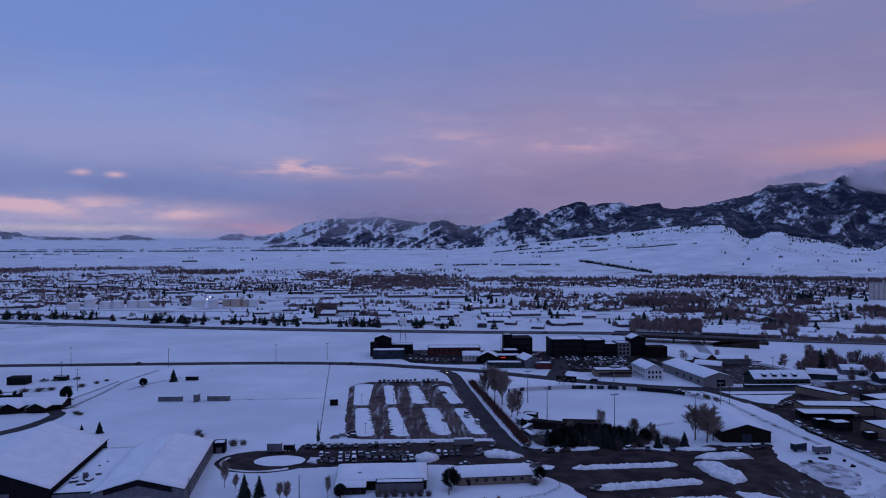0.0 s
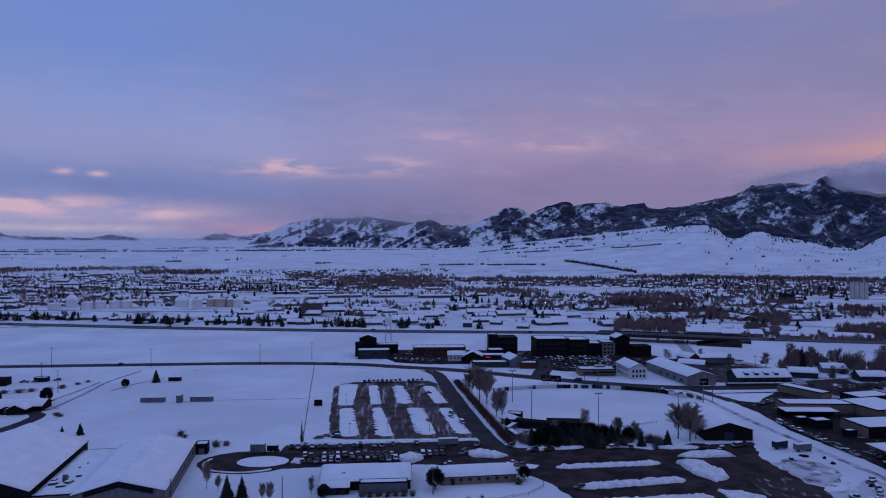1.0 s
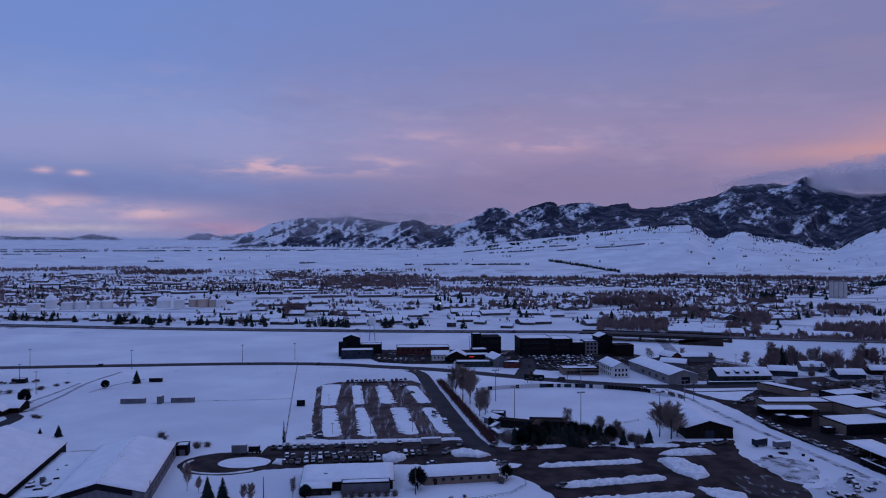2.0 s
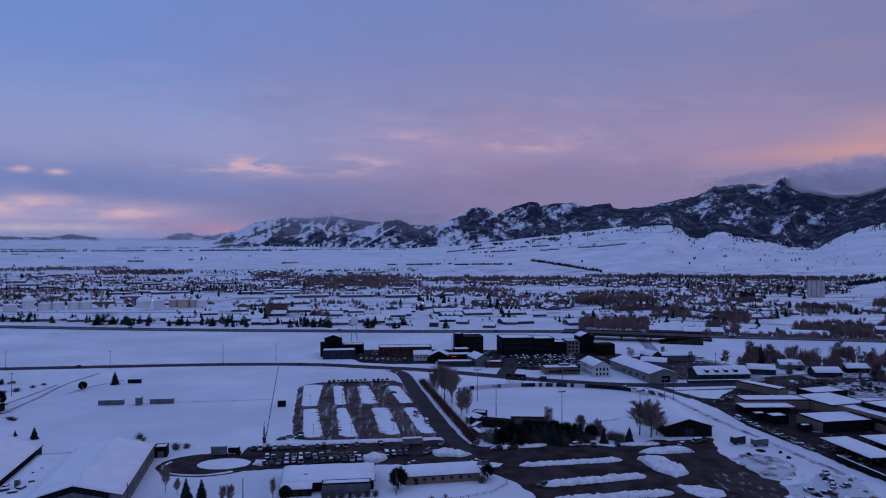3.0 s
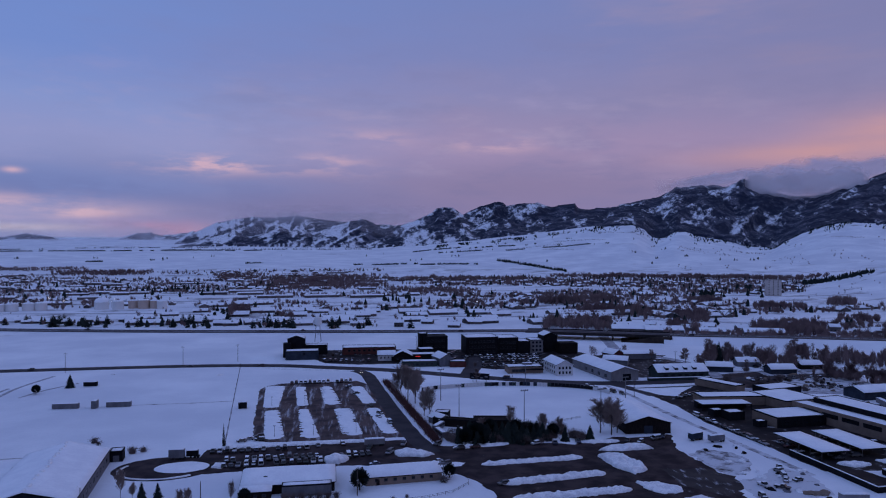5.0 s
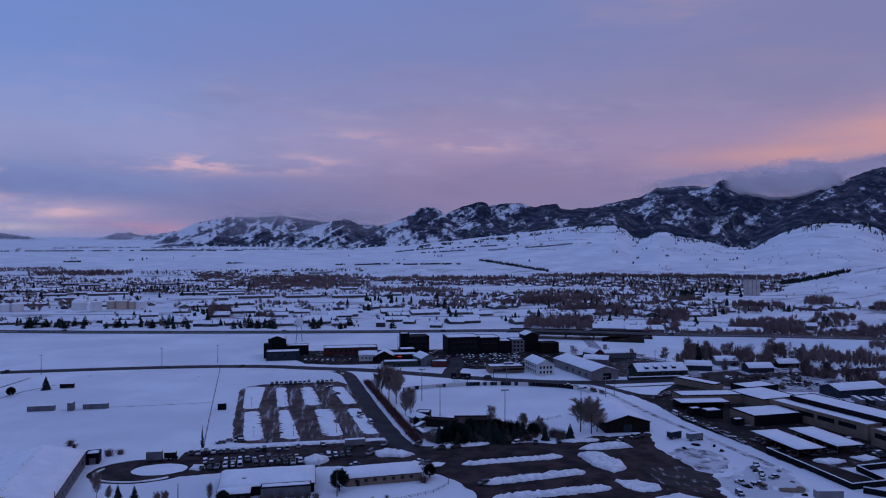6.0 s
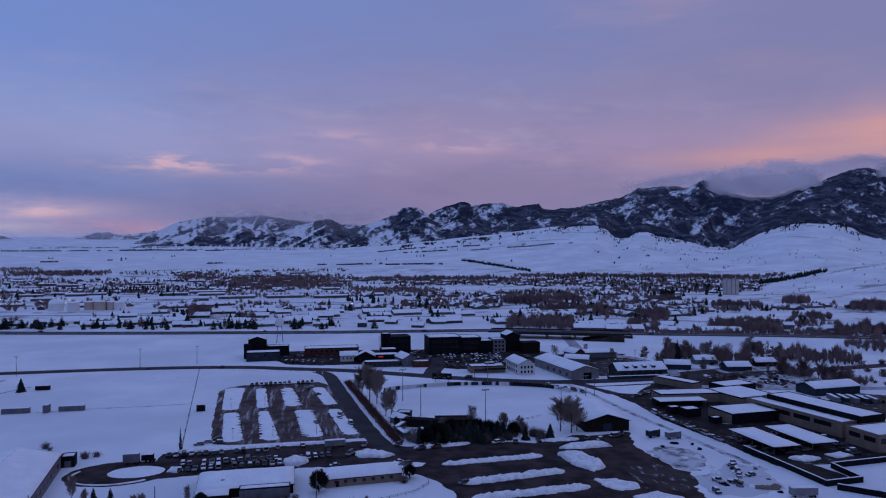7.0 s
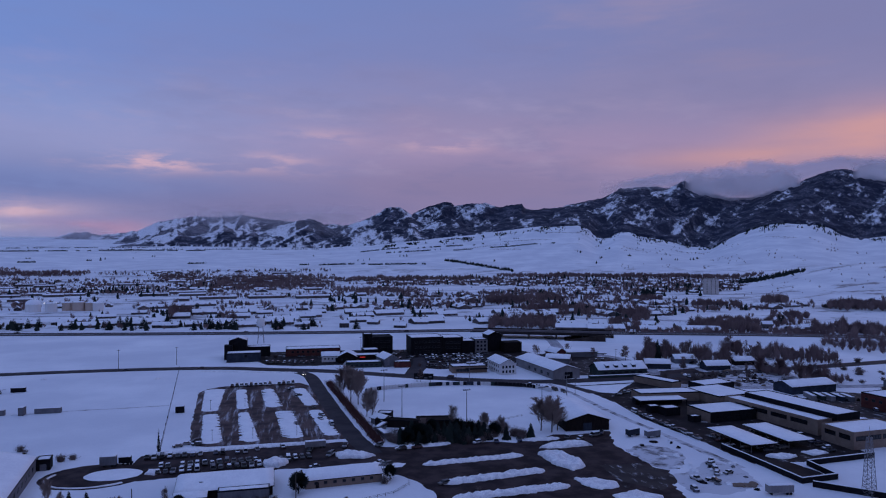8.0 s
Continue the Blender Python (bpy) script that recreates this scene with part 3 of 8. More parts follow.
# ridges of the range, back to front: summits and saddles (bearing and height in degrees), distance of the crest and of the foot
RIDGES = [
    ([(-46, 0.6), (-36, 0.8), (-31.3, 1.02), (-30.2, 0.98), (-29.4, 0.72), (-24.5, 0.62), (-23.2, 0.88), (-22.2, 0.8), (-21.0, 0.5), (-17.6, 0.4), (-16.6, 0.77), (-15.8, 1.02), (-14.9, 0.99), (-14.2, 0.79), (-11.9, 1.1), (-9, 0)], 4800, 4480),
    ([(-14.2, -0.5), (-12.6, 0.8), (-11.5, 1.19), (-10.9, 1.53), (-10.1, 1.84), (-9.1, 2.07), (-7.5, 2.31), (-5.8, 2.25), (-4.1, 2.45), (-2.4, 2.2), (0.3, 1.9), (3.4, 1.74), (5.3, 1.42), (7.5, 0)], 4600, 3900),
    ([(8.2, 0.5), (8.7, 2.03), (10.1, 2.96), (11.1, 3.33), (12.0, 3.57), (12.7, 3.61), (13.0, 3.29), (14.2, 3.47), (15.5, 3.51), (16.6, 3.19), (18.5, 3.45), (18.8, 3.03), (19.6, 2.94), (20.7, 3.07), (22.0, 3.15), (24, 1)], 4500, 3900),
    ([(20, 0.5), (21.2, 2.93), (22.3, 3.37), (24.1, 3.71), (25.0, 3.88), (26.3, 4.57), (28.5, 4.7), (30.0, 4.54), (31.1, 5.07), (31.6, 4.93), (32.2, 4.34), (34.3, 3.69), (35.8, 3.64), (37.0, 4.03), (38.5, 4.47), (40.9, 5.39), (41.7, 5.5), (42.8, 5.29), (44.4, 4.69), (47.0, 4.32), (51.4, 3.79), (60, 3.0)], 4450, 3200),
    ([(1.0, 0.2), (3.0, 1.41), (5.3, 2.02), (6.7, 2.67), (7.3, 3.09), (7.9, 3.23), (8.6, 3.14), (9.1, 2.87), (9.7, 2.31), (10.6, 1.57), (12.2, 0.2)], 4250, 3600),
    ([(-6.2, -0.6), (-4.1, 0.48), (-2.8, 1.07), (-1.5, 1.57), (-0.2, 1.9), (1.1, 2.23), (1.7, 2.1), (2.5, 1.64), (3.4, 1.19), (5.5, -0.3)], 4150, 3520),
    ([(-14.5, -0.4), (-11.3, 0.46), (-10.1, 0.81), (-8.8, 1.25), (-8.1, 0.78), (-7.0, 0.78), (-5.4, 1.5), (-4.1, 1.24), (-3.0, 1.07), (-1.4, -0.2)], 4000, 3600),
    ([(8.9, 0), (10.6, 1.57), (11.5, 2.13), (12.5, 2.31), (13.2, 2.27), (13.8, 1.85), (16, 0.4)], 4050, 3550),
    ([(11.4, 0), (14.1, 1.11), (15.9, 1.85), (17.3, 2.3), (19.2, 2.66), (21.4, 2.37), (24.2, 1.2)], 4120, 3480),
    ([(-1.6, -0.4), (2.1, 0.36), (4.4, 1.01), (6.4, 1.29), (8.0, 1.66), (9.7, 1.57), (11.4, 0.2)], 3820, 3430),
    ([(20.5, 1.0), (22.3, 1.55), (24.6, 1.94), (26.3, 2.51), (27.6, 3.03), (28.5, 3.29), (29.5, 3.09), (30.6, 2.46), (33.5, 0.8)], 3880, 3160),
    ([(32.8, 0.6), (35.4, 1.95), (37.7, 2.96), (39.2, 3.46), (40.3, 3.18), (42.1, 2.04), (44, 0.9)], 3880, 3160),
    ([(40.2, 0.5), (42.4, 1.75), (43.6, 2.44), (44.4, 2.81), (46.1, 3.3), (50.0, 2.77), (60, 2)], 3780, 3160)]


def make_mountains():
    """One range of overlapping ridges, each with spurs and gullies that run down towards the valley."""
    bearings = np.arange(-45, 57, 0.1)
    rows = np.concatenate([np.arange(3060, 4500, 10.5), np.arange(4500, 4880, 20.0)])
    verts, faces = [], []
    for a in bearings:
        sharp = 0.07 * noise.noise((a * 1.7, 0, 3)) + 0.05 * noise.noise((a * 4.1, 7, 3)) + 0.03 * noise.noise((a * 11, 3, 3))
        here = []
        for k, (table, crest, foot) in enumerate(RIDGES):
            if table[0][0] < a < table[-1][0]:
                e = between(table, a)
                e += (sharp + 0.05 * noise.noise((a * 2.3, k * 5, 1))) * min(1, max(0, e))
                here.append((k, 90 + crest * math.tan(radians(e)), crest, foot + 60 * noise.noise((a * 0.5, k * 3.3, 0)), 45 + 70 * noise.noise((a * 2.5, k, 0)) + 50 * noise.noise((a * 8, k, 2))))
        sa, ca = math.sin(radians(a)), math.cos(radians(a))
        for d in rows:
            x, y = d * sa, d * ca
            g = land(x, y)
            z = g - 6
            for k, top, crest, foot, frayed in here:
                t = (d - foot) / (crest - foot)
                if t <= 0 or top <= g or d < foot + frayed:
                    continue
                rise = top - g
                if t < 1:
                    warp = noise.noise((a * 0.5, t * 1.8, 6 + k))
                    run = a * 0.62 - 2.3 * t + 0.5 * warp
                    spur = 1 - 2 * abs(noise.noise((run, 0.8 * t + k * 3.7, 1.0))) + 0.3 * (1 - 2 * abs(noise.noise((run * 2.3, 1.5 * t + k, 4.0))))
                    fine = noise.fractal((x * 0.010, y * 0.008, k), 0.7, 2.1, 4)
                    h = g + rise * t ** 1.12 + (rise * (spur - 0.95) * 0.30 + fine * min(16, rise * 0.12)) * (t * (1 - t)) ** 0.7
                    h = min(h, 90 + (top - 90) * d / crest - 1.5)
                else:
                    h = top - (d - crest) * 0.8
                z = max(z, h)
            verts.append((x, y, z))
    n = len(rows)
    for i in range(len(bearings) - 1):
        p = i * n
        faces += [(p + k, p + n + k, p + n + k + 1, p + k + 1) for k in range(n - 1)]
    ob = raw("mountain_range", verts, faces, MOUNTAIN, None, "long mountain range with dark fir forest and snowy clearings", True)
    tagged(ob, kind="structure", category="mountains")


make_mountains()


def cloud_matter(name, low, high, most):
    m = bpy.data.materials.new(name)
    m.use_nodes = True
    t = m.node_tree
    t.nodes.clear()
    tc = t.nodes.new("ShaderNodeTexCoord")
    s = t.nodes.new("ShaderNodeSeparateXYZ")
    t.links.new(tc.outputs["UV"], s.inputs[0])
    u, v = s.outputs[0], s.outputs[1]
    n = noisy(t, stretched(t, tc.outputs["Object"], 1, 1, 1.8), 0.0042, 6, 0.6)
    puffs = noisy(t, stretched(t, tc.outputs["Object"], 1, 1, 1.6), 0.008, 4, 0.5)
    v = maths(t, "ADD", v, maths(t, "MULTIPLY", maths(t, "SUBTRACT", puffs, 0.5), 0.45))
    edge = maths(t, "MULTIPLY", maths(t, "MULTIPLY", ranged(t, u, 0.0, 0.1), ranged(t, u, 1.0, 0.9)), maths(t, "MULTIPLY", ranged(t, v, 0.05, 0.42), ranged(t, v, 0.92, 0.68)))
    f = maths(t, "MULTIPLY", maths(t, "MULTIPLY", edge, ranged(t, n, low, high)), most, clamp=True)
    d = t.nodes.new("ShaderNodeBsdfDiffuse")
    d.inputs[0].default_value = (0.90, 0.86, 0.88, 1)
    w = t.nodes.new("ShaderNodeBsdfTranslucent")
    w.inputs[0].default_value = (0.90, 0.86, 0.88, 1)
    half = t.nodes.new("ShaderNodeMixShader")
    half.inputs[0].default_value = 0.7
    t.links.new(d.outputs[0], half.inputs[1])
    t.links.new(w.outputs[0], half.inputs[2])
    mix = t.nodes.new("ShaderNodeMixShader")
    t.links.new(f, mix.inputs[0])
    t.links.new(t.nodes.new("ShaderNodeBsdfTransparent").outputs[0], mix.inputs[1])
    t.links.new(half.outputs[0], mix.inputs[2])
    t.links.new(mix.outputs[0], t.nodes.new("ShaderNodeOutputMaterial").inputs[0])
    return m


CLOUD = cloud_matter("summit_cloud", 0.05, 0.34, 0.98)
MIST_HAZE = cloud_matter("thin_mist_haze", 0.0, 0.6, 0.2)

# the cloud's under side and its top over the summits: bearing and height in degrees
UNDER = [(20, 2.6), (25.9, 4.0), (28.5, 4.1), (31.1, 4.5), (32.2, 3.6), (34.7, 3.2), (36.6, 3.3), (38.1, 3.9), (40.3, 4.6), (42.1, 4.8), (43.5, 4.3), (46, 3.9), (58, 3.4)]
OVER = [(20, 3.4), (24.6, 4.9), (27.6, 5.6), (30.6, 6.0), (33.3, 6.4), (35.1, 6.7), (35.8, 7.1), (37.0, 7.1), (37.7, 6.8), (38.5, 6.65), (41.7, 6.85), (45.4, 6.5), (58, 6.0)]


def cloud_bank(parent, a0, a1, d, lean, material, low=None, high=None):
    """One curling veil of the cloud that lies on the summits; also one sheet of stand-in haze."""
    me_v, me_f, uv = [], [], []
    nu, nv = 60, 14
    for i in range(nu + 1):
        u = i / nu
        b = a0 + (a1 - a0) * u
        a = radians(b)
        e0, e1 = between(UNDER, b) if low is None else low, between(OVER, b) if high is None else high
        z0, z1 = 90 + d * math.tan(radians(e0)), 90 + d * math.tan(radians(e1))
        for j in range(nv + 1):
            v = j / nv
            r = d + lean * (v - 0.5) + 40 * noise.noise((u * 5, v * 2, d))
            z = z0 + (z1 - z0) * v + 10 * noise.noise((u * 7, v, d))
            me_v.append((r * math.sin(a), r * math.cos(a), z))
            uv.append((u, v))
    for i in range(nu):
        for j in range(nv):
            k = i * (nv + 1) + j
            me_f.append((k, k + nv + 1, k + nv + 2, k + 1))
    ob = raw("veil", me_v, me_f, material, parent, "", True)
    lay = ob.data.uv_layers.new(name="veil")
    for l in ob.data.loops:
        lay.data[l.index].uv = uv[l.vertex_index]


summit_cloud = thing("cloud_bank", 0, 0, 0, 0, "grey evening cloud lying along the mountain summits", "cloud", kind="structure")
cloud_bank(summit_cloud, 24.5, 62, 4600, 60, CLOUD)
cloud_bank(summit_cloud, 30.9, 39.5, 4290, -50, CLOUD, 3.0, 6.0)
cloud_bank(summit_cloud, 24.5, 31.0, 4330, -50, MIST_HAZE, 3.5, 5.6)
cloud_bank(summit_cloud, 42.2, 50, 4290, -50, CLOUD, 4.1, 6.2)
cloud_bank(summit_cloud, -10, 7, 4380, 60, MIST_HAZE, 1.3, 3.7)
cloud_bank(summit_cloud, -8, 3, 4330, 60, MIST_HAZE, 1.7, 3.0)
cloud_bank(summit_cloud, -6.5, 6, 4300, 60, MIST_HAZE, 1.5, 2.9)
# see-through sheets added to imitate distance haze over the far ridges
valley_haze = thing("haze_veil", 0, 0, 0, 0, "see-through sheets in place of haze before the far ridges", "mist", kind="structure")
cloud_bank(valley_haze, -20, 6, 3885, 30, MIST_HAZE, -0.3, 3.4)
cloud_bank(valley_haze, -46, -11, 4440, 30, MIST_HAZE, -0.2, 2.2)
cloud_bank(valley_haze, -46, -12, 4400, 30, MIST_HAZE, -0.2, 1.9)

# ---- roads and cleared yards ----
MAIN_ROAD = smoothed([(-520, 520), (-420, 526), (-323, 532), (-219, 537), (-112, 540), (-47, 533), (-8, 519), (30, 505), (68, 483), (109, 459), (150, 441), (185, 435), (240, 436), (300, 440), (420, 452), (560, 470)], 8)
ribbon("road", MAIN_ROAD, 12.5, ROAD, 0.10, "ploughed two-lane asphalt road between snowy fields", 0.6)
HIGHWAY = smoothed([(-900, 905, 1), (-700, 868, 1), (-500, 826, 1), (-286, 776, 1), (-157, 752, 1), (25, 722, 1.5), (110, 698, 3.5), (186, 669, 6), (250, 644, 6.2), (313, 619, 6), (416, 588, 6), (533, 542, 6), (650, 492, 5), (900, 400, 4)], 10)
TILT = 8.0


def offset(line, by):
    out = []
    for i, p in enumerate(line):
        d = (line[min(i + 1, len(line) - 1)] - line[max(i - 1, 0)]).normalized()
        out.append(p + Vector((-d.y, d.x, 0)).normalized() * by)
    return out


def make_embankment():
    """The raised snow bed of the highway, open where the bridge spans."""
    for name, run in (("embankment_west", [p for p in HIGHWAY if p.x < 196]), ("embankment_east", [p for p in HIGHWAY if p.x > 296])):
        verts, faces = [], []
        for i, p in enumerate(run):
            d = (run[min(i + 1, len(run) - 1)] - run[max(i - 1, 0)]).normalized()
            s = Vector((-d.y, d.x, 0)).normalized()
            h = p.z
            for off, z in ((-15 - 2.2 * h, -0.1), (-14, h - 0.25), (14, h - 0.25), (15 + 2.2 * h, -0.1)):
                q = p + s * off
                verts.append((q.x, q.y, z))
            if i:
                k = 4 * i
                faces += [(k - 4 + j, k + j, k + j + 1, k - 3 + j) for j in range(3)]
        k = len(verts)
        faces += [(0, 1, 2, 3), (k - 1, k - 2, k - 3, k - 4)]
        tagged(raw(name, verts, [f[::-1] for f in faces], SNOW, None, "snow-covered highway embankment"), kind="structure")


make_embankment()
ribbon("highway", offset(HIGHWAY, 6.5), 9.5, HIGHWAY_TOP, 0.1, "far carriageway of the bare wet highway", 0.3)
ribbon("highway", offset(HIGHWAY, -6.5), 9.5, HIGHWAY_TOP, 0.1, "near carriageway of the bare wet highway", 0.3)

# street beside the gravel lot, and the lanes that join it
ribbon("street", smoothed([(8, 508), (17, 488), (22, 440), (28, 380), (34, 330), (40, 300)], 8), 9.0, ROAD, 0.08, "cleared street between the gravel lot and a hedge", 0.5)
ribbon("street", smoothed([(172, 436), (178, 424), (183, 410), (186, 396)], 8), 8.0, ROAD, 0.07, "cleared entrance to the office yard", 0.6)
ribbon("track", smoothed([(168, 430), (172, 400), (174, 350), (178, 310), (181, 280), (184, 250)], 8), 3.2, TRODDEN, 0.04, "trodden lane in the snow beside the office yard", 0.9)
ribbon("street", smoothed([(234, 436), (238, 420), (252, 405), (275, 395), (330, 385), (420, 372)], 8), 9.0, STREET, 0.07, "side street with packed snow", 0.8)
ribbon("street", smoothed([(85, 470), (92, 495), (100, 520), (108, 560)], 8), 12.0, ROAD, 0.07, "entrance lane between shops and offices", 0.6)
ribbon("street", smoothed([(205, 512), (226, 556), (240, 604), (250, 645), (266, 700), (290, 770)], 8), 10.0, STREET, 0.075, "packed-snow road passing under the highway bridge", 0.8)
ribbon("street", smoothed([(252, 440), (262, 475), (258, 520), (235, 560)], 8), 8.0, STREET, 0.07, "lane with packed snow among the sheds", 0.8)
ribbon("lane", smoothed([(-235, 290), (-216, 318), (-206, 339), (-201.5, 348), (-199, 358), (-197.5, 368), (-199, 378), (-206, 386)], 8), 7.5, ROAD, 0.07, "dark cleared drive in front of the pavilion", 0.6)
ribbon("track", smoothed([(-200, 395), (-200, 430), (-202, 470), (-196, 510)], 8), 2.4, STREET, 0.04, "wheel track in the snow", 0.4)
ribbon("track", smoothed([(-212, 405), (-208, 440), (-207, 470)], 8), 2.0, STREET, 0.04, "wheel track in the snow", 0.4)
ribbon("track", smoothed([(-188, 440), (-182, 462), (-170, 482)], 8), 1.8, STREET, 0.04, "wheel track in the snow", 0.4)

patch("car_park", [(-57, 317), (-20, 319), (32, 321), (47, 308), (60, 312), (97, 307), (106, 304), (118, 308), (128, 313), (136, 311), (156, 313), (148, 291), (149, 270), (150, 252), (146, 238), (142, 205), (62, 205), (53, 226), (57, 250), (50, 266), (40, 279), (6, 287), (-56, 284), (-58, 300)], 0.05, ASPHALT, "wet dark asphalt car park among snow banks", 1.6)
patch("gravel_lot", [(-48.9, 428), (-50.5, 446), (-47.0, 457), (-39, 463), (10, 466), (16, 455), (31, 345), (31, 326), (-31, 325.5), (-36.8, 328), (-40, 338), (-43.6, 366)], 0.05, GRAVEL, "brown gravel parking lot with ploughed lanes", 1.0)
loop = [(-69 + 20 * math.cos(a), 293 + 15.5 * math.sin(a)) for a in (2 * math.pi * k / 40 for k in range(40))]
patch("loop_drive", loop, 0.045, ASPHALT, "cleared turning loop beside the barns", 0.5)
patch("slush_yard", [(129, 266), (146, 264), (153, 253), (149, 240), (138, 234), (128, 246)], 0.056, SLUSH, "churned slush at the edge of the car park", 1.8)
patch("slush_yard", [(150, 283), (160, 290), (169, 282), (170, 268), (161, 257), (152, 253), (149, 268)], 0.035, TRODDEN, "snow churned by turning wheels beside the car park", 1.8)
patch("slush_yard", [(150, 248), (160, 250), (176, 262), (184, 252), (178, 230), (160, 224), (148, 230)], 0.03, DUSTED, "trodden snow among parked cars and timber", 1.8)
patch("office_yard", [(176, 419), (183, 402), (186.5, 370), (184, 331), (187, 309), (190, 290), (190.5, 270), (192, 254), (214, 252), (250, 256), (252, 300), (240, 362), (236, 404), (228, 422)], 0.045, YARD, "dark cleared yard around the office buildings", 0.8)
patch("office_yard", [(194, 251), (203, 256), (208, 252), (210.5, 240), (209.5, 231.5), (195.5, 230)], 0.046, YARD, "dark cleared strip inside the yard wall", 0.7)
patch("shop_yard", [(-22, 560), (-14, 540), (12, 530), (42, 530), (62, 529), (96, 506), (110, 496), (146, 497), (166, 508), (205, 512), (200, 560), (188, 592), (92, 596), (40, 604), (-20, 606)], 0.045, YARD, "cleared yards behind the shops", 1.2)
patch("shed_yard", [(200, 452), (262, 452), (262, 520), (205, 540)], 0.04, SLUSH, "half-cleared yard between sheds", 1.6)
patch("scrap_yard", [(262, 392), (330, 392), (346, 425), (330, 452), (270, 440)], 0.04, TRODDEN, "muddy storage yard with snow patches", 1.6)
patch("back_yard", [(300, 300), (345, 290), (360, 350), (330, 372), (290, 352)], 0.04, SLUSH, "muddy contractor yard with snow patches", 1.6)
patch("wet_street", [(246, 446), (262, 456), (292, 462), (290, 440), (286, 408), (279, 390), (250, 389), (246, 410)], 0.055, ASPHALT, "dark wet street between the dormer shop and the carport", 1.0)
patch("muddy_lane", [(255, 466), (300, 440), (345, 448), (352, 470), (318, 462), (262, 470)], 0.045, TRODDEN, "muddy lane in front of snowy houses", 1.8)
patch("muddy_lane", [(348, 300), (392, 330), (420, 372), (390, 388), (352, 352)], 0.045, SLUSH, "muddy contractor yard with tracks", 2.0)
patch("muddy_lane", [(192, 500), (230, 512), (262, 540), (236, 560), (196, 545)], 0.045, YARD, "muddy yard below the highway", 2.0)
ribbon("track", smoothed([(-140, 408), (-110, 412), (-85, 413), (-62, 415)], 8), 1.2, TRODDEN, 0.03, "faint ski track across the snowy field", 0.3)
ribbon("fence_line", smoothed([(-76, 540), (-67.5, 467), (-59, 394), (-50.6, 322)], 8), 0.45, STREET, 0.05, "trodden line along an old fence across the snowy field", 0.1)
patch("pavilion_yard", [(-238, 374), (-206, 384), (-196, 396), (-208, 388), (-240, 382)], 0.09, ASPHALT, "cleared paving under the pavilion", 0.6)

# ---- snow banks, islands and piles ----
ISLANDS = [[(-48.5, 455), (-35, 456), (-33.5, 395), (-43, 395)], [(-29.2, 451), (-22.3, 451), (-17.4, 397), (-24.5, 397)],
           [(-14.6, 450), (-5.9, 450), (1.3, 398), (-9.1, 398)], [(4.7, 448), (13.5, 448), (20.7, 398), (12, 398)],
           [(-41.2, 388), (-32.5, 389), (-24.6, 331), (-35.0, 330)], [(-23.3, 389), (-17, 389), (-8.3, 330), (-18.2, 330)],
           [(-4.1, 388), (6.3, 388), (11.9, 332), (1.1, 332)], [(13.2, 387), (21.4, 387), (28.5, 333), (20.5, 333)]]


def combed_island(corners, high, comb, seed):
    """A long bed of snow between two lanes: its sides are bitten into where cars stood, its ends rounded."""
    nw, ne, se, sw = (Vector(p) for p in corners)
    n = int(((nw - sw).length + (ne - se).length) / 2 / 0.55)
    across = (0.0, 0.05, 0.16, 0.4, 0.6, 0.84, 0.95, 1.0)
    lift = (0.0, 0.6, 1.0, 1.1, 1.1, 1.0, 0.6, 0.0)
    verts, faces = [], []
    for i in range(n + 1):
        f = i / n
        a, b = sw.lerp(nw, f), se.lerp(ne, f)
        end = min(f, 1 - f) * (nw - sw).length
        pinch = 0.30 * max(0.0, 1 - end / 2.4) ** 2
        bites = []
        for side in (0, 1):
            y = a.y + 40 * side
            bite = max(0.0, wob(y, seed, 0.75, seed) + 0.35 * wob(y, seed, 0.1, seed + 3))
            bites.append(min(0.38, pinch + comb[side] * bite + 0.035 * (1 + wob(y, seed, 1.9, seed + 5))))
        p, q = a.lerp(b, bites[0]), b.lerp(a, bites[1])
        low = 0.0 if i in (0, n) else min(1.0, 0.35 + end / 2.0)
        for u, h in zip(across, lift):
            o = p.lerp(q, u)
            verts.append((o.x, o.y + 0.25 * wob(o.x, o.y, 0.8, seed), 0.03 + high * h * low * (1 + 0.3 * wob(o.x, o.y, 0.5, seed))))
    m = len(across)
    faces = [(i * m + j, i * m + j + 1, (i + 1) * m + j + 1, (i + 1) * m + j) for i in range(n) for j in range(m - 1)]
    tagged(raw("snow_island", verts, faces, SNOW_ROOF, None, "long snow-covered island between lanes of the gravel lot", True), category="snow island")


COMBS = [(0.15, 0.2), (0.2, 0.35), (0.9, 0.55), (0.3, 0.3), (0.2, 0.45), (0.6, 0.2), (0.9, 0.5), (0.2, 0.3)]
for k, isle in enumerate(ISLANDS):
    combed_island(isle, 0.32, COMBS[k], k * 3.1)
snow_shelf("snow_island", [(182, 417), (222, 418), (211, 408), (198, 393), (190, 397)], 0.3, "snowy island at the entrance of the office yard", 0.9, 1.4, 4.1)
mound("snow_island", [(-62.4 + 10.8 * math.cos(a), 293.6 + 7.4 * math.sin(a)) for a in (2 * math.pi * k / 24 for k in range(24))], 0.4, SNOW_ROOF, "oval snow island inside the turning loop", 0.4, 2, category="snow island")
arc = [(-69 + 17.2 * math.cos(a), 292 + 12.6 * math.sin(a)) for a in (math.pi * (0.85 + 0.9 * k / 20) for k in range(21))]
ribbon("snow_ridge", arc, 1.0, SNOW_PILE, 0.3, "thin ploughed snow ridge along the inside of the turning loop", 0.5)


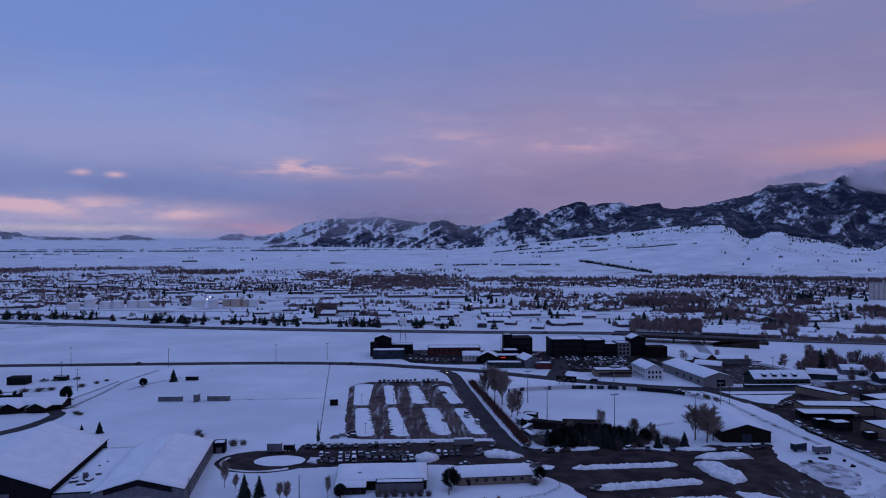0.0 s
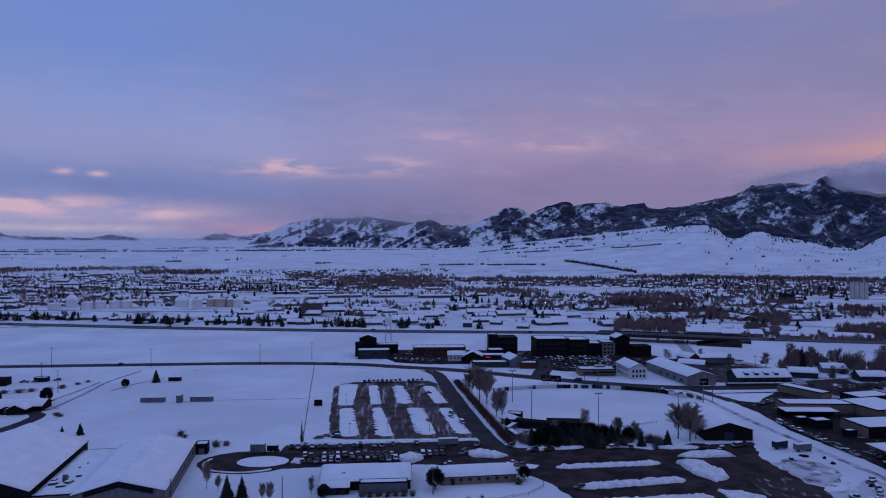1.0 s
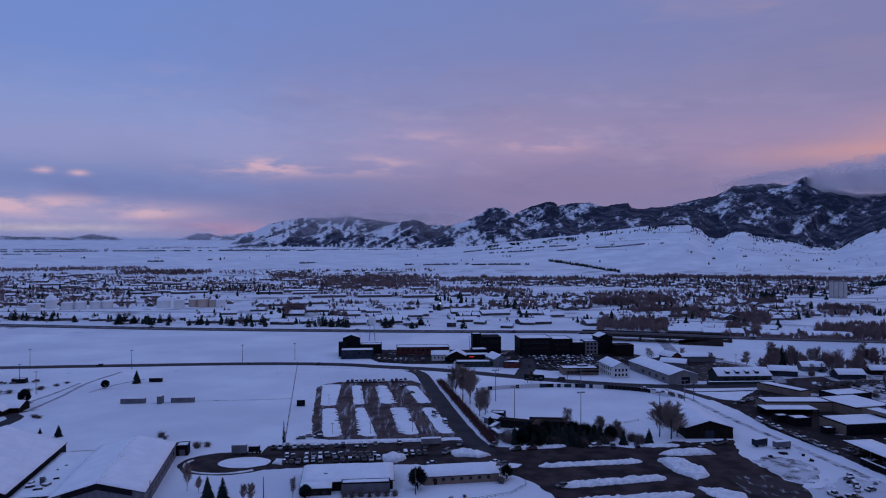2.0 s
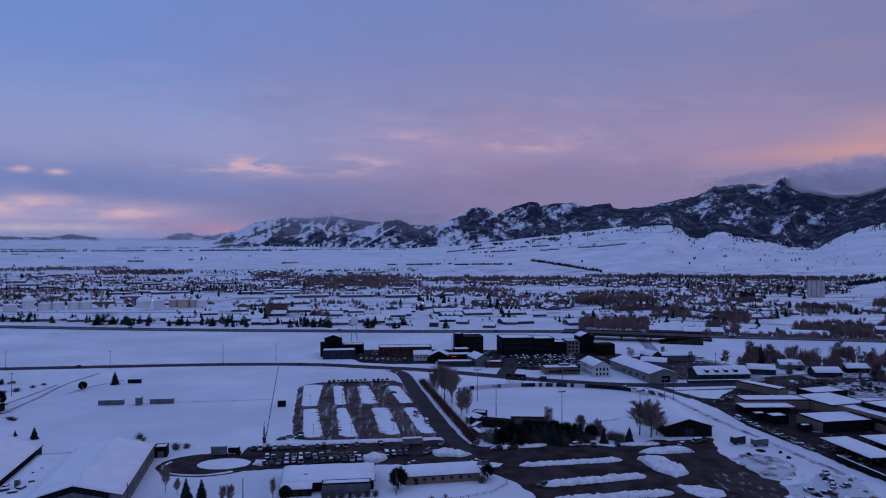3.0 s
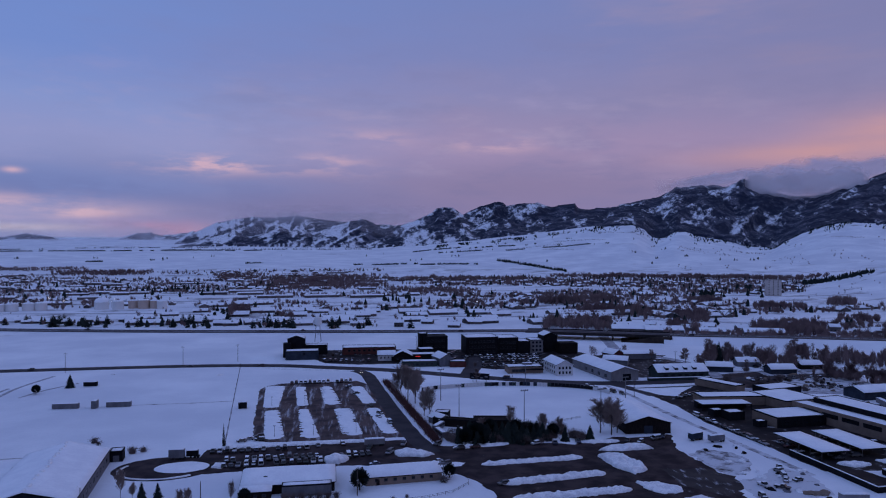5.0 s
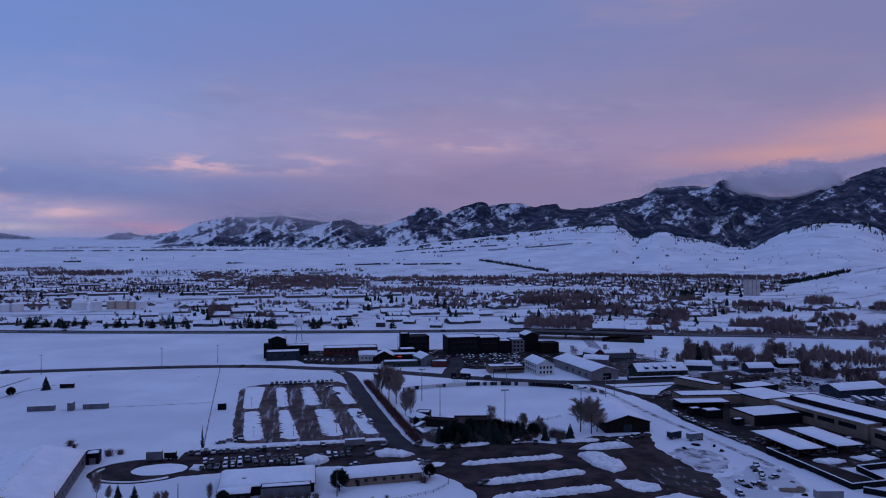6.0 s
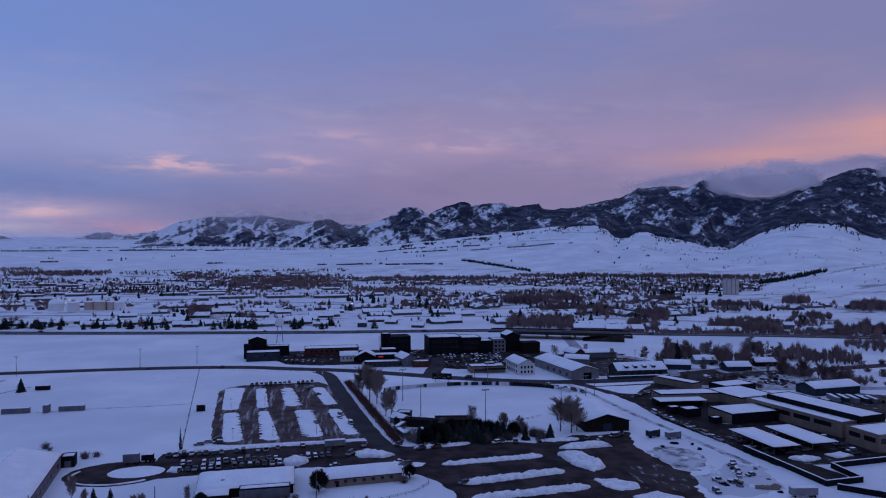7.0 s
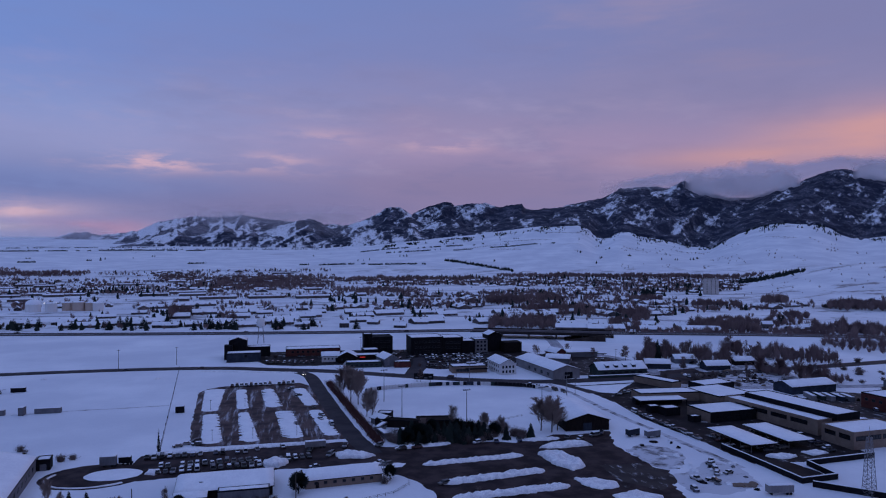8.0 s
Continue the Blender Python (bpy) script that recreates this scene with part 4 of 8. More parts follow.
def bank(p, q, wide, high, label, seed, material=None):
    """A ploughed ridge: uneven in width and height, with lumps that slumped to its sides."""
    p, q = Vector(p), Vector(q)
    d = (q - p).normalized()
    s = Vector((-d.y, d.x))
    n = max(8, int((q - p).length / 0.7))
    m = 12
    verts, faces = [], []
    for i in range(n + 1):
        f = i / n
        c = p.lerp(q, f) + s * 0.5 * wob(f * 40, seed, 0.35, seed)
        end = min(1.0, 5 * f * (q - p).length / 20, 5 * (1 - f) * (q - p).length / 20) ** 0.5
        for j in range(m + 1):
            u = -1 + 2 * j / m
            w = wide / 2 * end * (0.95 + 0.38 * wob(c.x + 9 * (u > 0), c.y, 0.5, seed) + 0.2 * wob(c.x, c.y + 7 * (u > 0), 1.3, seed))
            o = c + s * u * w
            lump = 1 + 0.55 * wob(o.x, o.y, 0.55, seed) + 0.4 * wob(o.x, o.y, 1.3, seed + 2)
            verts.append((o.x, o.y, 0.0 if j in (0, m) or i in (0, n) else 0.06 + high * end * (1 - u * u) ** 0.55 * max(0.25, lump)))
    for i in range(n):
        faces += [(i * (m + 1) + j, (i + 1) * (m + 1) + j, (i + 1) * (m + 1) + j + 1, i * (m + 1) + j + 1) for j in range(m)]
    tagged(raw("snow_bank", verts, [f[::-1] for f in faces], material or SNOW_PILE, None, label, True), category="snow bank")


LONG = "long ploughed snow bank across the dark car park"
bank((58, 280.5), (103, 284.5), 4.6, 1.1, LONG, 1.3)
bank((61, 256.5), (105, 263.5), 5.2, 1.4, LONG, 5.1)
bank((61, 240), (108, 244.5), 5.4, 1.4, LONG, 8.2)
bank((56, 224), (106, 227), 5.4, 1.4, LONG, 9.2)
bank((-54, 318.5), (24, 322.5), 4.2, 0.8, "ridge of ploughed snow behind the parked cars", 2.2)
bank((50, 305.5), (77, 308.5), 4.0, 0.9, "snow ridge under the row of firs", 3.3)
bank((110, 306), (128, 306), 4.5, 1.0, "snow ridge beside small firs", 3.9)
mound("snow_mound", [(109, 285), (117, 285), (122, 276), (123, 265), (116, 261), (111, 270)], 2.0, None, "large ploughed heap of snow in the car park", 1.0, 1.2, seed=4.4, rough=0.6, category="snow mound")
mound("snow_mound", [(113, 293), (122, 291), (138, 292), (136, 298), (120, 299)], 1.4, None, "low heap of ploughed snow by the dark barn", 0.9, 1.2, seed=6.4, rough=0.6, category="snow mound")
mound("snow_mound", [(112, 251), (120, 251), (126, 245), (125, 239), (118, 238), (113, 243)], 1.0, None, "spread heap of trampled snow", 1.2, 1.2, seed=7.7, rough=0.7, category="snow mound")
mound("snow_mound", [(119, 232), (130, 235), (136, 227), (126, 218), (118, 223)], 1.0, None, "wide snow heap at the car park's edge", 1.2, 1.4, seed=8.7, rough=0.6, category="snow mound")
mound("snow_mound", [(24, 304), (33, 305), (41, 297), (36, 294), (25, 296)], 1.5, None, "heap of ploughed snow beside parked cars", 0.9, 1.2, seed=2.7, rough=0.6, category="snow mound")
mound("snow_mound", [(-6, 297), (1, 299), (4.5, 294), (1, 289), (-5, 290)], 2.0, None, "rounded snow heap at the end of a row of cars", 0.9, 1.2, seed=3.7, rough=0.5, category="snow mound")
mound("snow_mound", [(-50, 296), (-46, 296.5), (-44.5, 292), (-47, 289), (-50.5, 291)], 0.8, None, "snow heap at the start of the car row", 0.8, 1.2, seed=5.7, rough=0.5, category="snow mound")
mound("snow_island", [(22, 284), (40, 289), (52, 284), (50, 280), (30, 279)], 0.3, SNOW_ROOF, "snowy verge beside the low office", 0.6, 1.6, seed=1.7, category="snow island")
mound("snow_mound", [(203, 262), (212, 263), (216, 258), (207, 256)], 1.1, None, "heap of snow inside the office yard", 0.7, 1.2, seed=9.4, rough=0.6, category="snow mound")
mound("snow_mound", [(222, 264), (231, 265), (233, 260), (224, 258)], 0.9, None, "heap of snow inside the office yard", 0.7, 1.2, seed=9.9, rough=0.6, category="snow mound")
bank((9, 503), (-60, 522), 3.0, 0.6, "snow ridge along the road", 11.2)
bank((29, 452), (44, 318), 2.6, 0.7, "snow ridge along the hedge", 12.2)


# ---- buildings ----
WINDOW_MESHES = {}


def window(parent, x, y, z, turn, w, h, frame_mat=None, glass=None):
    """A framed window on a wall; turn 0 faces local south, 90 east, 180 north, 270 west."""
    key = (w, h, frame_mat.name if frame_mat else "")
    if key not in WINDOW_MESHES:
        bm = bmesh.new()
        t = 0.12
        cols = [-w / 2, -w / 2 + t]
        if w > 2.4:
            n = max(2, round(w / 1.8))
            for k in range(1, n):
                cols += [-w / 2 + w * k / n - 0.04, -w / 2 + w * k / n + 0.04]
        cols += [w / 2 - t, w / 2]
        rows = [-h / 2 - 0.1, -h / 2 + t, h / 2 - t, h / 2]
        grid = [[bm.verts.new((x, -0.10, z)) for z in rows] for x in cols]
        bars = [bm.faces.new((grid[i][j], grid[i + 1][j], grid[i + 1][j + 1], grid[i][j + 1])) for i in range(len(cols) - 1) for j in range(3) if j != 1 or i % 2 == 0]
        g = bmesh.ops.extrude_face_region(bm, geom=bars)
        bmesh.ops.translate(bm, vec=(0, 0.15, 0), verts=[v for v in g["geom"] if isinstance(v, bmesh.types.BMVert)])
        bmesh.ops.recalc_face_normals(bm, faces=bm.faces)
        f = part("window", bm, frame_mat or FRAME)
        bm = bmesh.new()
        box(bm, -w / 2 + t, w / 2 - t, -0.03, 0.04, -h / 2 + t, h / 2 - t)
        p = part("pane", bm, PANE)
        WINDOW_MESHES[key] = (f.data, p.data)
        bpy.data.objects.remove(f)
        bpy.data.objects.remove(p)
    fm, pm = WINDOW_MESHES[key]
    o = new("window", fm)
    o.parent, o.matrix_basis = parent, pose(x, y, z, 0, 0, turn)
    q = new("pane", pm)
    q.parent = o
    return o


def door(parent, x, y, z, turn, w, h, material, label=""):
    bm = bmesh.new()
    box(bm, -w / 2, w / 2, -0.08, 0.05, 0, h)
    for k in range(1, max(2, int(h / 0.7))):
        box(bm, -w / 2 + 0.05, w / 2 - 0.05, -0.11, -0.08, h * k / max(2, int(h / 0.7)) - 0.04, h * k / max(2, int(h / 0.7)) + 0.04)
    o = part("door", bm, material, parent, label)
    o.matrix_basis = pose(x, y, z, 0, 0, turn)
    return o


def row(parent, side, w, d, n, z, ww, wh, lo=0.08, hi=0.92, frame_mat=None):
    """n windows along one side of a building of w by d."""
    for k in range(n):
        f = lo + (hi - lo) * (k + 0.5) / n
        x, y, t = {"S": (-w / 2 + w * f, -d / 2, 0), "N": (w / 2 - w * f, d / 2, 180), "E": (w / 2, -d / 2 + d * f, 90), "W": (-w / 2, d / 2 - d * f, 270)}[side]
        window(parent, x, y, z, t, ww, wh, frame_mat)


def snow_cover(parent, w, d, top, thick, label="thick settled snow", seed=0.0, x0=0.0, y0=0.0):
    """Snow on a roof whose height over the local x is top(x)."""
    nx, ny = max(4, int(w / 2.5)) // 2 * 2, max(3, int(d / 3))
    verts, faces = [], []
    for i in range(nx + 1):
        for j in range(ny + 1):
            x, y = -w / 2 + w * i / nx, -d / 2 + d * j / ny
            rim = 0.45 if i in (0, nx) or j in (0, ny) else 1.0
            if rim < 1:
                x += 0.10 * wob(x + seed, y, 0.7, seed)
                y += 0.10 * wob(x, y + seed, 0.7, seed + 4)
            verts.append((x0 + x, y0 + y, top(x) + thick * rim * (1 + 0.5 * wob(x, y, 0.3, seed))))
    k0 = len(verts)
    for i in range(nx + 1):
        for j in range(ny + 1):
            x, y = -w / 2 + w * i / nx, -d / 2 + d * j / ny
            verts.append((x0 + x, y0 + y, top(x) + 0.005))
    s = ny + 1
    for i in range(nx):
        for j in range(ny):
            k = i * s + j
            faces.append((k, k + s, k + s + 1, k + 1))
    ring = [i * s for i in range(nx + 1)] + [nx * s + j for j in range(1, ny + 1)] + [i * s + ny for i in range(nx - 1, -1, -1)] + [j for j in range(ny - 1, 0, -1)]
    for a, b in zip(ring, ring[1:] + ring[:1]):
        faces.append((a, k0 + a, k0 + b, b))
    return raw("snow_cover", verts, faces, SNOW_ROOF, parent, label, True)


def gabled(name, label, x, y, rz, w, d, h, rise, wall, thick=0.35, over=0.7, group="", category="building", roof_mat=None, ends=None):
    """A building whose ridge runs along its local y."""
    b = thing(name, x, y, 0, rz, label, category, group)
    bm = bmesh.new()
    extruded(bm, [(-w / 2, -0.05), (w / 2, -0.05), (w / 2, h), (0, h + rise), (-w / 2, h)], -d / 2, d / 2)
    bmesh.ops.recalc_face_normals(bm, faces=bm.faces)
    part("wall", bm, wall, b)
    slope = rise / (w / 2)
    e = w / 2 + over
    t = 0.22
    bm = bmesh.new()
    extruded(bm, [(-e, h - slope * over + 0.02), (0, h + rise + 0.02), (e, h - slope * over + 0.02), (e, h - slope * over + t), (0, h + rise + t), (-e, h - slope * over + t)], -d / 2 - over, d / 2 + over)
    bmesh.ops.recalc_face_normals(bm, faces=bm.faces)
    part("roof", bm, roof_mat or METAL_DARK, b)
    snow_cover(b, 2 * e - 0.3, d + 2 * over - 0.3, lambda q: h + rise - abs(q) * slope + t, thick, seed=x * 0.1)
    return b


def flat_roofed(name, label, x, y, rz, w, d, h, wall, thick=0.28, group="", category="building", rim=0.35, rim_mat=None, snow=True):
    b = thing(name, x, y, 0, rz, label, category, group)
    bm = bmesh.new()
    box(bm, -w / 2, w / 2, -d / 2, d / 2, -0.05, h)
    part("wall", bm, wall, b)
    bm = bmesh.new()
    p = 0.3
    for a0, a1, b0, b1 in ((-w / 2 - 0.08, w / 2 + 0.08, -d / 2 - 0.08, -d / 2 + p), (-w / 2 - 0.08, w / 2 + 0.08, d / 2 - p, d / 2 + 0.08), (-w / 2 - 0.08, -w / 2 + p, -d / 2 + p, d / 2 - p), (w / 2 - p, w / 2 + 0.08, -d / 2 + p, d / 2 - p)):
        box(bm, a0, a1, b0, b1, h - 0.25, h + rim)
    part("parapet", bm, rim_mat or METAL_DARK, b)
    if snow:
        snow_cover(b, w - 2 * p - 0.04, d - 2 * p - 0.04, lambda q: h + 0.01, thick, "level snow on the flat roof", seed=y * 0.1)
    return b


def roof_box(x, y, z, w, d, h, rz=0.0, label="grey rooftop ventilation unit with snow on top", mat=None):
    """A rooftop unit on its curb, with louvres and a snow cap."""
    b = thing("rooftop_unit", x, y, z, rz, label, "ventilation unit", "rooftop units")
    bm = bmesh.new()
    box(bm, -w / 2, w / 2, -d / 2, d / 2, 0, h)
    part("casing", bm, mat or METAL_GREY, b)
    bm = bmesh.new()
    for k in range(4):
        box(bm, -w / 2 + 0.15, w / 2 - 0.15, -d / 2 - 0.06, -d / 2, h * (0.25 + 0.15 * k), h * (0.25 + 0.15 * k) + 0.06)
    part("louvre", bm, METAL_DARK, b)
    snow_cover(b, w, d, lambda q: h, 0.2)
    return b


# the two big barns and the low link between them
A = gabled("arena_barn", "huge metal arena barn with a snow-covered gable roof", -158.2, 271.6, TILT, 46, 63, 6, 8.5, METAL_DARK, 0.3, 0.5, category="barn")
door(A, 6, -31.6, 0, 0, 8, 5, METAL_GREY, "grey sliding barn door")
door(A, -10, -31.6, 0, 0, 8, 5, METAL_GREY, "grey sliding barn door")
row(A, "E", 46, 63, 9, 3.8, 2.0, 1.0)
B = gabled("exhibition_barn", "long grey metal barn with a snowy gable roof", -103.8, 270.8, TILT, 30, 61, 6, 4, METAL_GREY, 0.3, 0.5, category="barn")
row(B, "E", 30, 61, 9, 3.0, 2.2, 1.5, 0.05, 0.95)
bm = bmesh.new()
extruded(bm, [(-11, 7.0), (0, 9.9), (11, 7.0), (11, 5.4), (0, 8.2), (-11, 5.4)], -31.2, -30.55)
bmesh.ops.recalc_face_normals(bm, faces=bm.faces)
part("gable_trim", bm, METAL_DARK, B, "dark metal gable trim")
door(B, 0, -30.6, 0, 0, 9, 4.4, METAL_LIGHT, "pale sectional door")
rng = random.Random(4)
# lumps of snow along the ridge and the east eave
for k in range(13):
    bm = bmesh.new()
    bmesh.ops.create_icosphere(bm, subdivisions=1, radius=1.0)
    bmesh.ops.scale(bm, vec=(rng.uniform(0.6, 1.0), rng.uniform(1.2, 2.4), 0.55), verts=bm.verts)
    o = part("ridge_snow_lump", bm, SNOW_PILE, B)
    o.location = (rng.uniform(-0.5, 0.5), -28 + 4.6 * k + rng.uniform(-1.4, 1.4), 10.42)
    bm = bmesh.new()
    box(bm, -0.15, 0.15, -rng.uniform(0.3, 1.6), 0.6, 0, 0.22)
    o = part("eave_snow_lump", bm, SNOW_PILE, B)
    o.location = (13.3 + rng.uniform(-0.3, 0.3), -28 + 4.6 * k, 6.75)
L = flat_roofed("link_building", "low link building under deep snow between two barns", -126.7, 272.8, TILT, 16.2, 55, 4, METAL_GREY, 0.4, rim=0.15, category="building")
for dx, dy, w, d, h in ((0.5, -14, 1.6, 1.6, 2.8), (-2.5, -17, 3.2, 2.0, 1.0), (2.4, -16, 2.2, 2.6, 0.9), (-0.5, -10, 1.4, 1.4, 0.8), (3.5, -9, 2.0, 1.2, 0.7), (1.0, -20, 3.0, 1.6, 0.8), (-3.8, -12, 1.4, 2.4, 0.6), (0.5, 2, 0.8, 0.8, 0.5), (2, 7, 0.8, 0.8, 0.5)):
    ox, oy = spun(dx, dy, TILT)
    roof_box(-128.6 + ox, 272.5 + oy, 4.28, w, d, h, TILT + rng.uniform(-20, 20))
S = flat_roofed("lean_to", "small dark lean-to at the end of the grey barn", -91.5, 307.5, TILT, 5, 6, 4.2, METAL_DARK, category="shed")
door(S, 0, -3, 0, 0, 2.4, 2.6, METAL_GREY)

# low offices beside the car park
O = gabled("office_building", "low office with a broad snowy roof and dark wall", -17.5, 267.5, 92, 20, 33, 3.4, 2.6, WOOD_DARK, 0.3, 0.6)
flat_roofed("office_wing", "grey flat-fronted wing of the low office", -10.5, 256.0, 2, 17.5, 4.0, 3.9, METAL_GREY, rim=0.2)
O = gabled("office_annex", "low timber annex with a sloping snowy roof", -28.5, 256.6, 92, 7.5, 11, 2.5, 0.8, WOOD_DARK, 0.25, 0.4)
row(O, "W", 7.5, 11, 3, 1.2, 1.4, 1.0)
bm = bmesh.new()
box(bm, -0.7, 0.7, -0.7, 0.7, 0, 2.2)
C = part("chimney", bm, METAL_DARK, O)
C.location = (5.5, -3, 3.0)
O = gabled("office_building", "long pale single-storey office with a row of windows", 24.6, 268.6, 96, 12, 29, 3.1, 2.2, TAN, 0.3, 0.5)
row(O, "W", 12, 29, 7, 1.9, 1.3, 1.1)
door(O, -6, 10, 0, 270, 1.2, 2.2, WOOD_DARK)

# pavilion in the west field
P = gabled("pavilion", "dark open park pavilion with a snowy roof", -221, 394, 92, 12, 36, 3.0, 2.2, WOOD_DARK, 0.35, 1.2)
row(P, "W", 12, 36, 5, 1.5, 4.0, 2.0, frame_mat=WOOD_DARK)
gabled("pavilion_porch", "dark timber porch with a snowy gable", -212, 384.5, 4, 9, 9, 3.0, 2.2, WOOD_DARK, 0.35, 1.0)
gabled("pavilion_porch", "dark timber porch with a snowy gable", -226, 383.5, 4, 9, 9, 3.0, 2.2, WOOD_DARK, 0.35, 1.0)
flat_roofed("maintenance_shed", "long dark maintenance shed beyond the pavilion", -262, 412, 2, 44, 9, 3.6, METAL_DARK)
flat_roofed("machine_shed", "dark machine shed among equipment", -268, 462, 4, 12, 8, 4.5, METAL_DARK, snow=False)
flat_roofed("machine_shed", "small dark shed among equipment", -247, 474, 4, 8, 5, 2.6, METAL_DARK)

# across the road: shops, mills and offices
G1 = flat_roofed("feed_store", "dark blue metal building with a flat snowy roof", -32, 564, 2, 25.5, 13, 6.8, BLUE_WALL)
window(G1, 1.5, -6.5, 4.6, 0, 2.2, 2.2)
G2 = gabled("grain_mill", "tall dark grain mill with a peaked roof", -38, 586, 2, 14, 15, 14.0, 2.4, METAL_DARK, 0.04, 0.3)
flat_roofed("feed_shed", "low dark shed beside the grain mill", -22, 590, 2, 18, 10, 7.5, METAL_DARK)
flat_roofed("hoist_house", "dark hoist house at the grain mill", -44.6, 574, 2, 6, 7, 11, METAL_DARK, snow=False)
G3 = flat_roofed("brick_warehouse", "long red-brick warehouse with a flat snowy roof", 21.5, 587, 0, 44, 16, 5.6, BRICK)
row(G3, "S", 44, 16, 9, 3.4, 2.0, 1.6)
G4 = gabled("white_house", "white gabled house with small dark windows", 34, 550, 88, 11, 13.5, 4.6, 2.4, WHITE_WALL)
row(G4, "W", 11, 13.5, 4, 2.6, 1.0, 1.3)
door(G4, -5.5, -5.2, 0, 270, 3.0, 3.2, METAL_DARK)
G5 = gabled("dark_barn_shop", "dark gabled shop beside the white house", 47, 545, -8, 14, 14, 4.8, 3.4, WOOD_DARK, 0.2)
row(G5, "S", 14, 14, 3, 2.5, 1.4, 1.4)
G6 = flat_roofed("neon_shop", "low shop with a glowing red sign", 62, 546, 0, 20, 12, 5, WOOD_DARK)
bm = bmesh.new()
box(bm, -2.0, 2.0, -0.25, 0, 0, 0.6)
part("sign", bm, RED_SIGN, G6, "glowing red sign box").location = (-4, -6.05, 3.4)
row(G6, "S", 20, 12, 3, 1.8, 2.2, 1.6, 0.5, 0.95)
G7 = flat_roofed("long_shop", "long low shop with a snowy flat roof by the road", 57, 519.5, -2, 26, 10, 3.8, GREEN_WALL)
row(G7, "S", 26, 10, 6, 1.9, 2.2, 1.4)
gabled("grey_shed", "grey metal shed with a rounded snowy gable", 75, 522, 14, 11, 18, 6, 3, METAL_GREY, 0.2)
flat_roofed("brown_shop", "small brown shop by the road", 85, 513, -6, 12, 9, 4.2, BRICK)
flat_roofed("porch_roof", "small shed with a pitched snow roof", 66, 560, 4, 12, 12, 7, METAL_DARK)
G8 = flat_roofed("office_cube", "tall black metal-clad office block", 76, 584, 3, 20, 17, 14, METAL_DARK, snow=False)
row(G8, "S", 20, 17, 5, 10.5, 2.0, 1.8)
row(G8, "S", 20, 17, 5, 6.0, 2.0, 1.8)
flat_roofed("stair_tower", "dark stair tower beside the black office", 66, 582, 3, 7, 9, 16.5, METAL_DARK)
G9 = flat_roofed("black_office", "black office block with a snow-covered flat roof", 113.5, 577, 2, 27, 22, 14, METAL_DARK)
row(G9, "S", 27, 22, 6, 10.5, 2.6, 1.8)
row(G9, "S", 27, 22, 6, 6.2, 2.6, 1.8)
row(G9, "S", 27, 22, 6, 2.2, 2.6, 2.2)
G10 = flat_roofed("black_office", "stepped black office block", 136, 578, 2, 17, 20, 13, METAL_DARK)
row(G10, "S", 17, 20, 4, 9.0, 2.4, 1.8)
row(G10, "S", 17, 20, 4, 4.8, 2.4, 1.8)
flat_roofed("black_office_wing", "lower wing of the stepped black office", 149, 575, 2, 11, 16, 10, METAL_DARK)
G11 = flat_roofed("pale_office", "pale three-storey office with square windows", 161, 577, 2, 11, 14, 10.5, METAL_LIGHT)
for z in (2.2, 5.4, 8.6):
    row(G11, "S", 11, 14, 3, z, 1.8, 1.7)
gabled("dark_tower", "dark gabled tower at the end of the offices", 173, 579, 6, 12, 14, 14, 2.5, METAL_DARK, 0.2)
flat_roofed("brown_block", "brown two-storey block behind the white house", 186, 566, 2, 15, 12, 8.5, WOOD_DARK, snow=False)
G12 = gabled("white_office", "white two-storey gabled building with rows of windows", 151.5, 478.5, 4, 12, 26, 7.4, 3.0, WHITE_WALL)
for z in (2.2, 5.4):
    row(G12, "S", 12, 26, 4, z, 1.3, 1.7)
    row(G12, "W", 12, 26, 6, z, 1.2, 1.5)
G13 = flat_roofed("tan_shop", "tan flat-roofed shop with a dark awning", 128, 484, -1, 25, 12, 4.6, TAN)
row(G13, "S", 25, 12, 4, 2.0, 2.4, 2.0, 0.1, 0.5)
bm = bmesh.new()
box(bm, -3, 12.4, -8.6, -6.0, 2.6, 3.3)
part("awning", bm, METAL_DARK, G13, "dark flat awning")
roof_box(131, 486, 4.9, 7, 3, 1.2, 0)
G14 = gabled("warehouse", "long pale metal warehouse with a snowy gable roof", 182.7, 471.7, 7.5, 20, 58, 6, 3, METAL_LIGHT, 0.3)
door(G14, 1.5, -29, 0, 0, 6, 4.4, METAL_DARK, "dark open loading door")
row(G14, "W", 20, 58, 4, 2.6, 3.0, 2.0, 0.3, 0.95)
G15 = gabled("dormer_shop", "dull green shop with four snowy roof dormers", 228, 451, 90, 15, 36, 4.8, 4.0, GREEN_WALL, 0.3)
row(G15, "W", 15, 36, 6, 2.2, 3.2, 2.2, frame_mat=METAL_DARK)
for k in range(4):
    bm = bmesh.new()
    extruded(bm, [(-6.6, 6.0), (-6.6, 7.4), (-3.0, 8.0), (-3.0, 6.0)], -1.2, 1.2)
    bmesh.ops.recalc_face_normals(bm, faces=bm.faces)
    D = part("dormer", bm, BLUE_WALL, G15)
    D.location = (0, 11 - 6.6 * k, 0)
    bm = bmesh.new()
    extruded(bm, [(-6.9, 7.4), (-2.6, 8.1), (-2.6, 8.45), (-6.9, 7.75)], -1.4, 1.4)
    bmesh.ops.recalc_face_normals(bm, faces=bm.faces)
    part("snow_cap", bm, SNOW_ROOF, D)
    window(D, -6.6, 0, 6.7, 270, 1.6, 0.9)
flat_roofed("low_shed", "low shed with a snowy roof along the road", 224, 441.2, 0, 44, 3, 1.6, GREEN_WALL, rim=0.1)
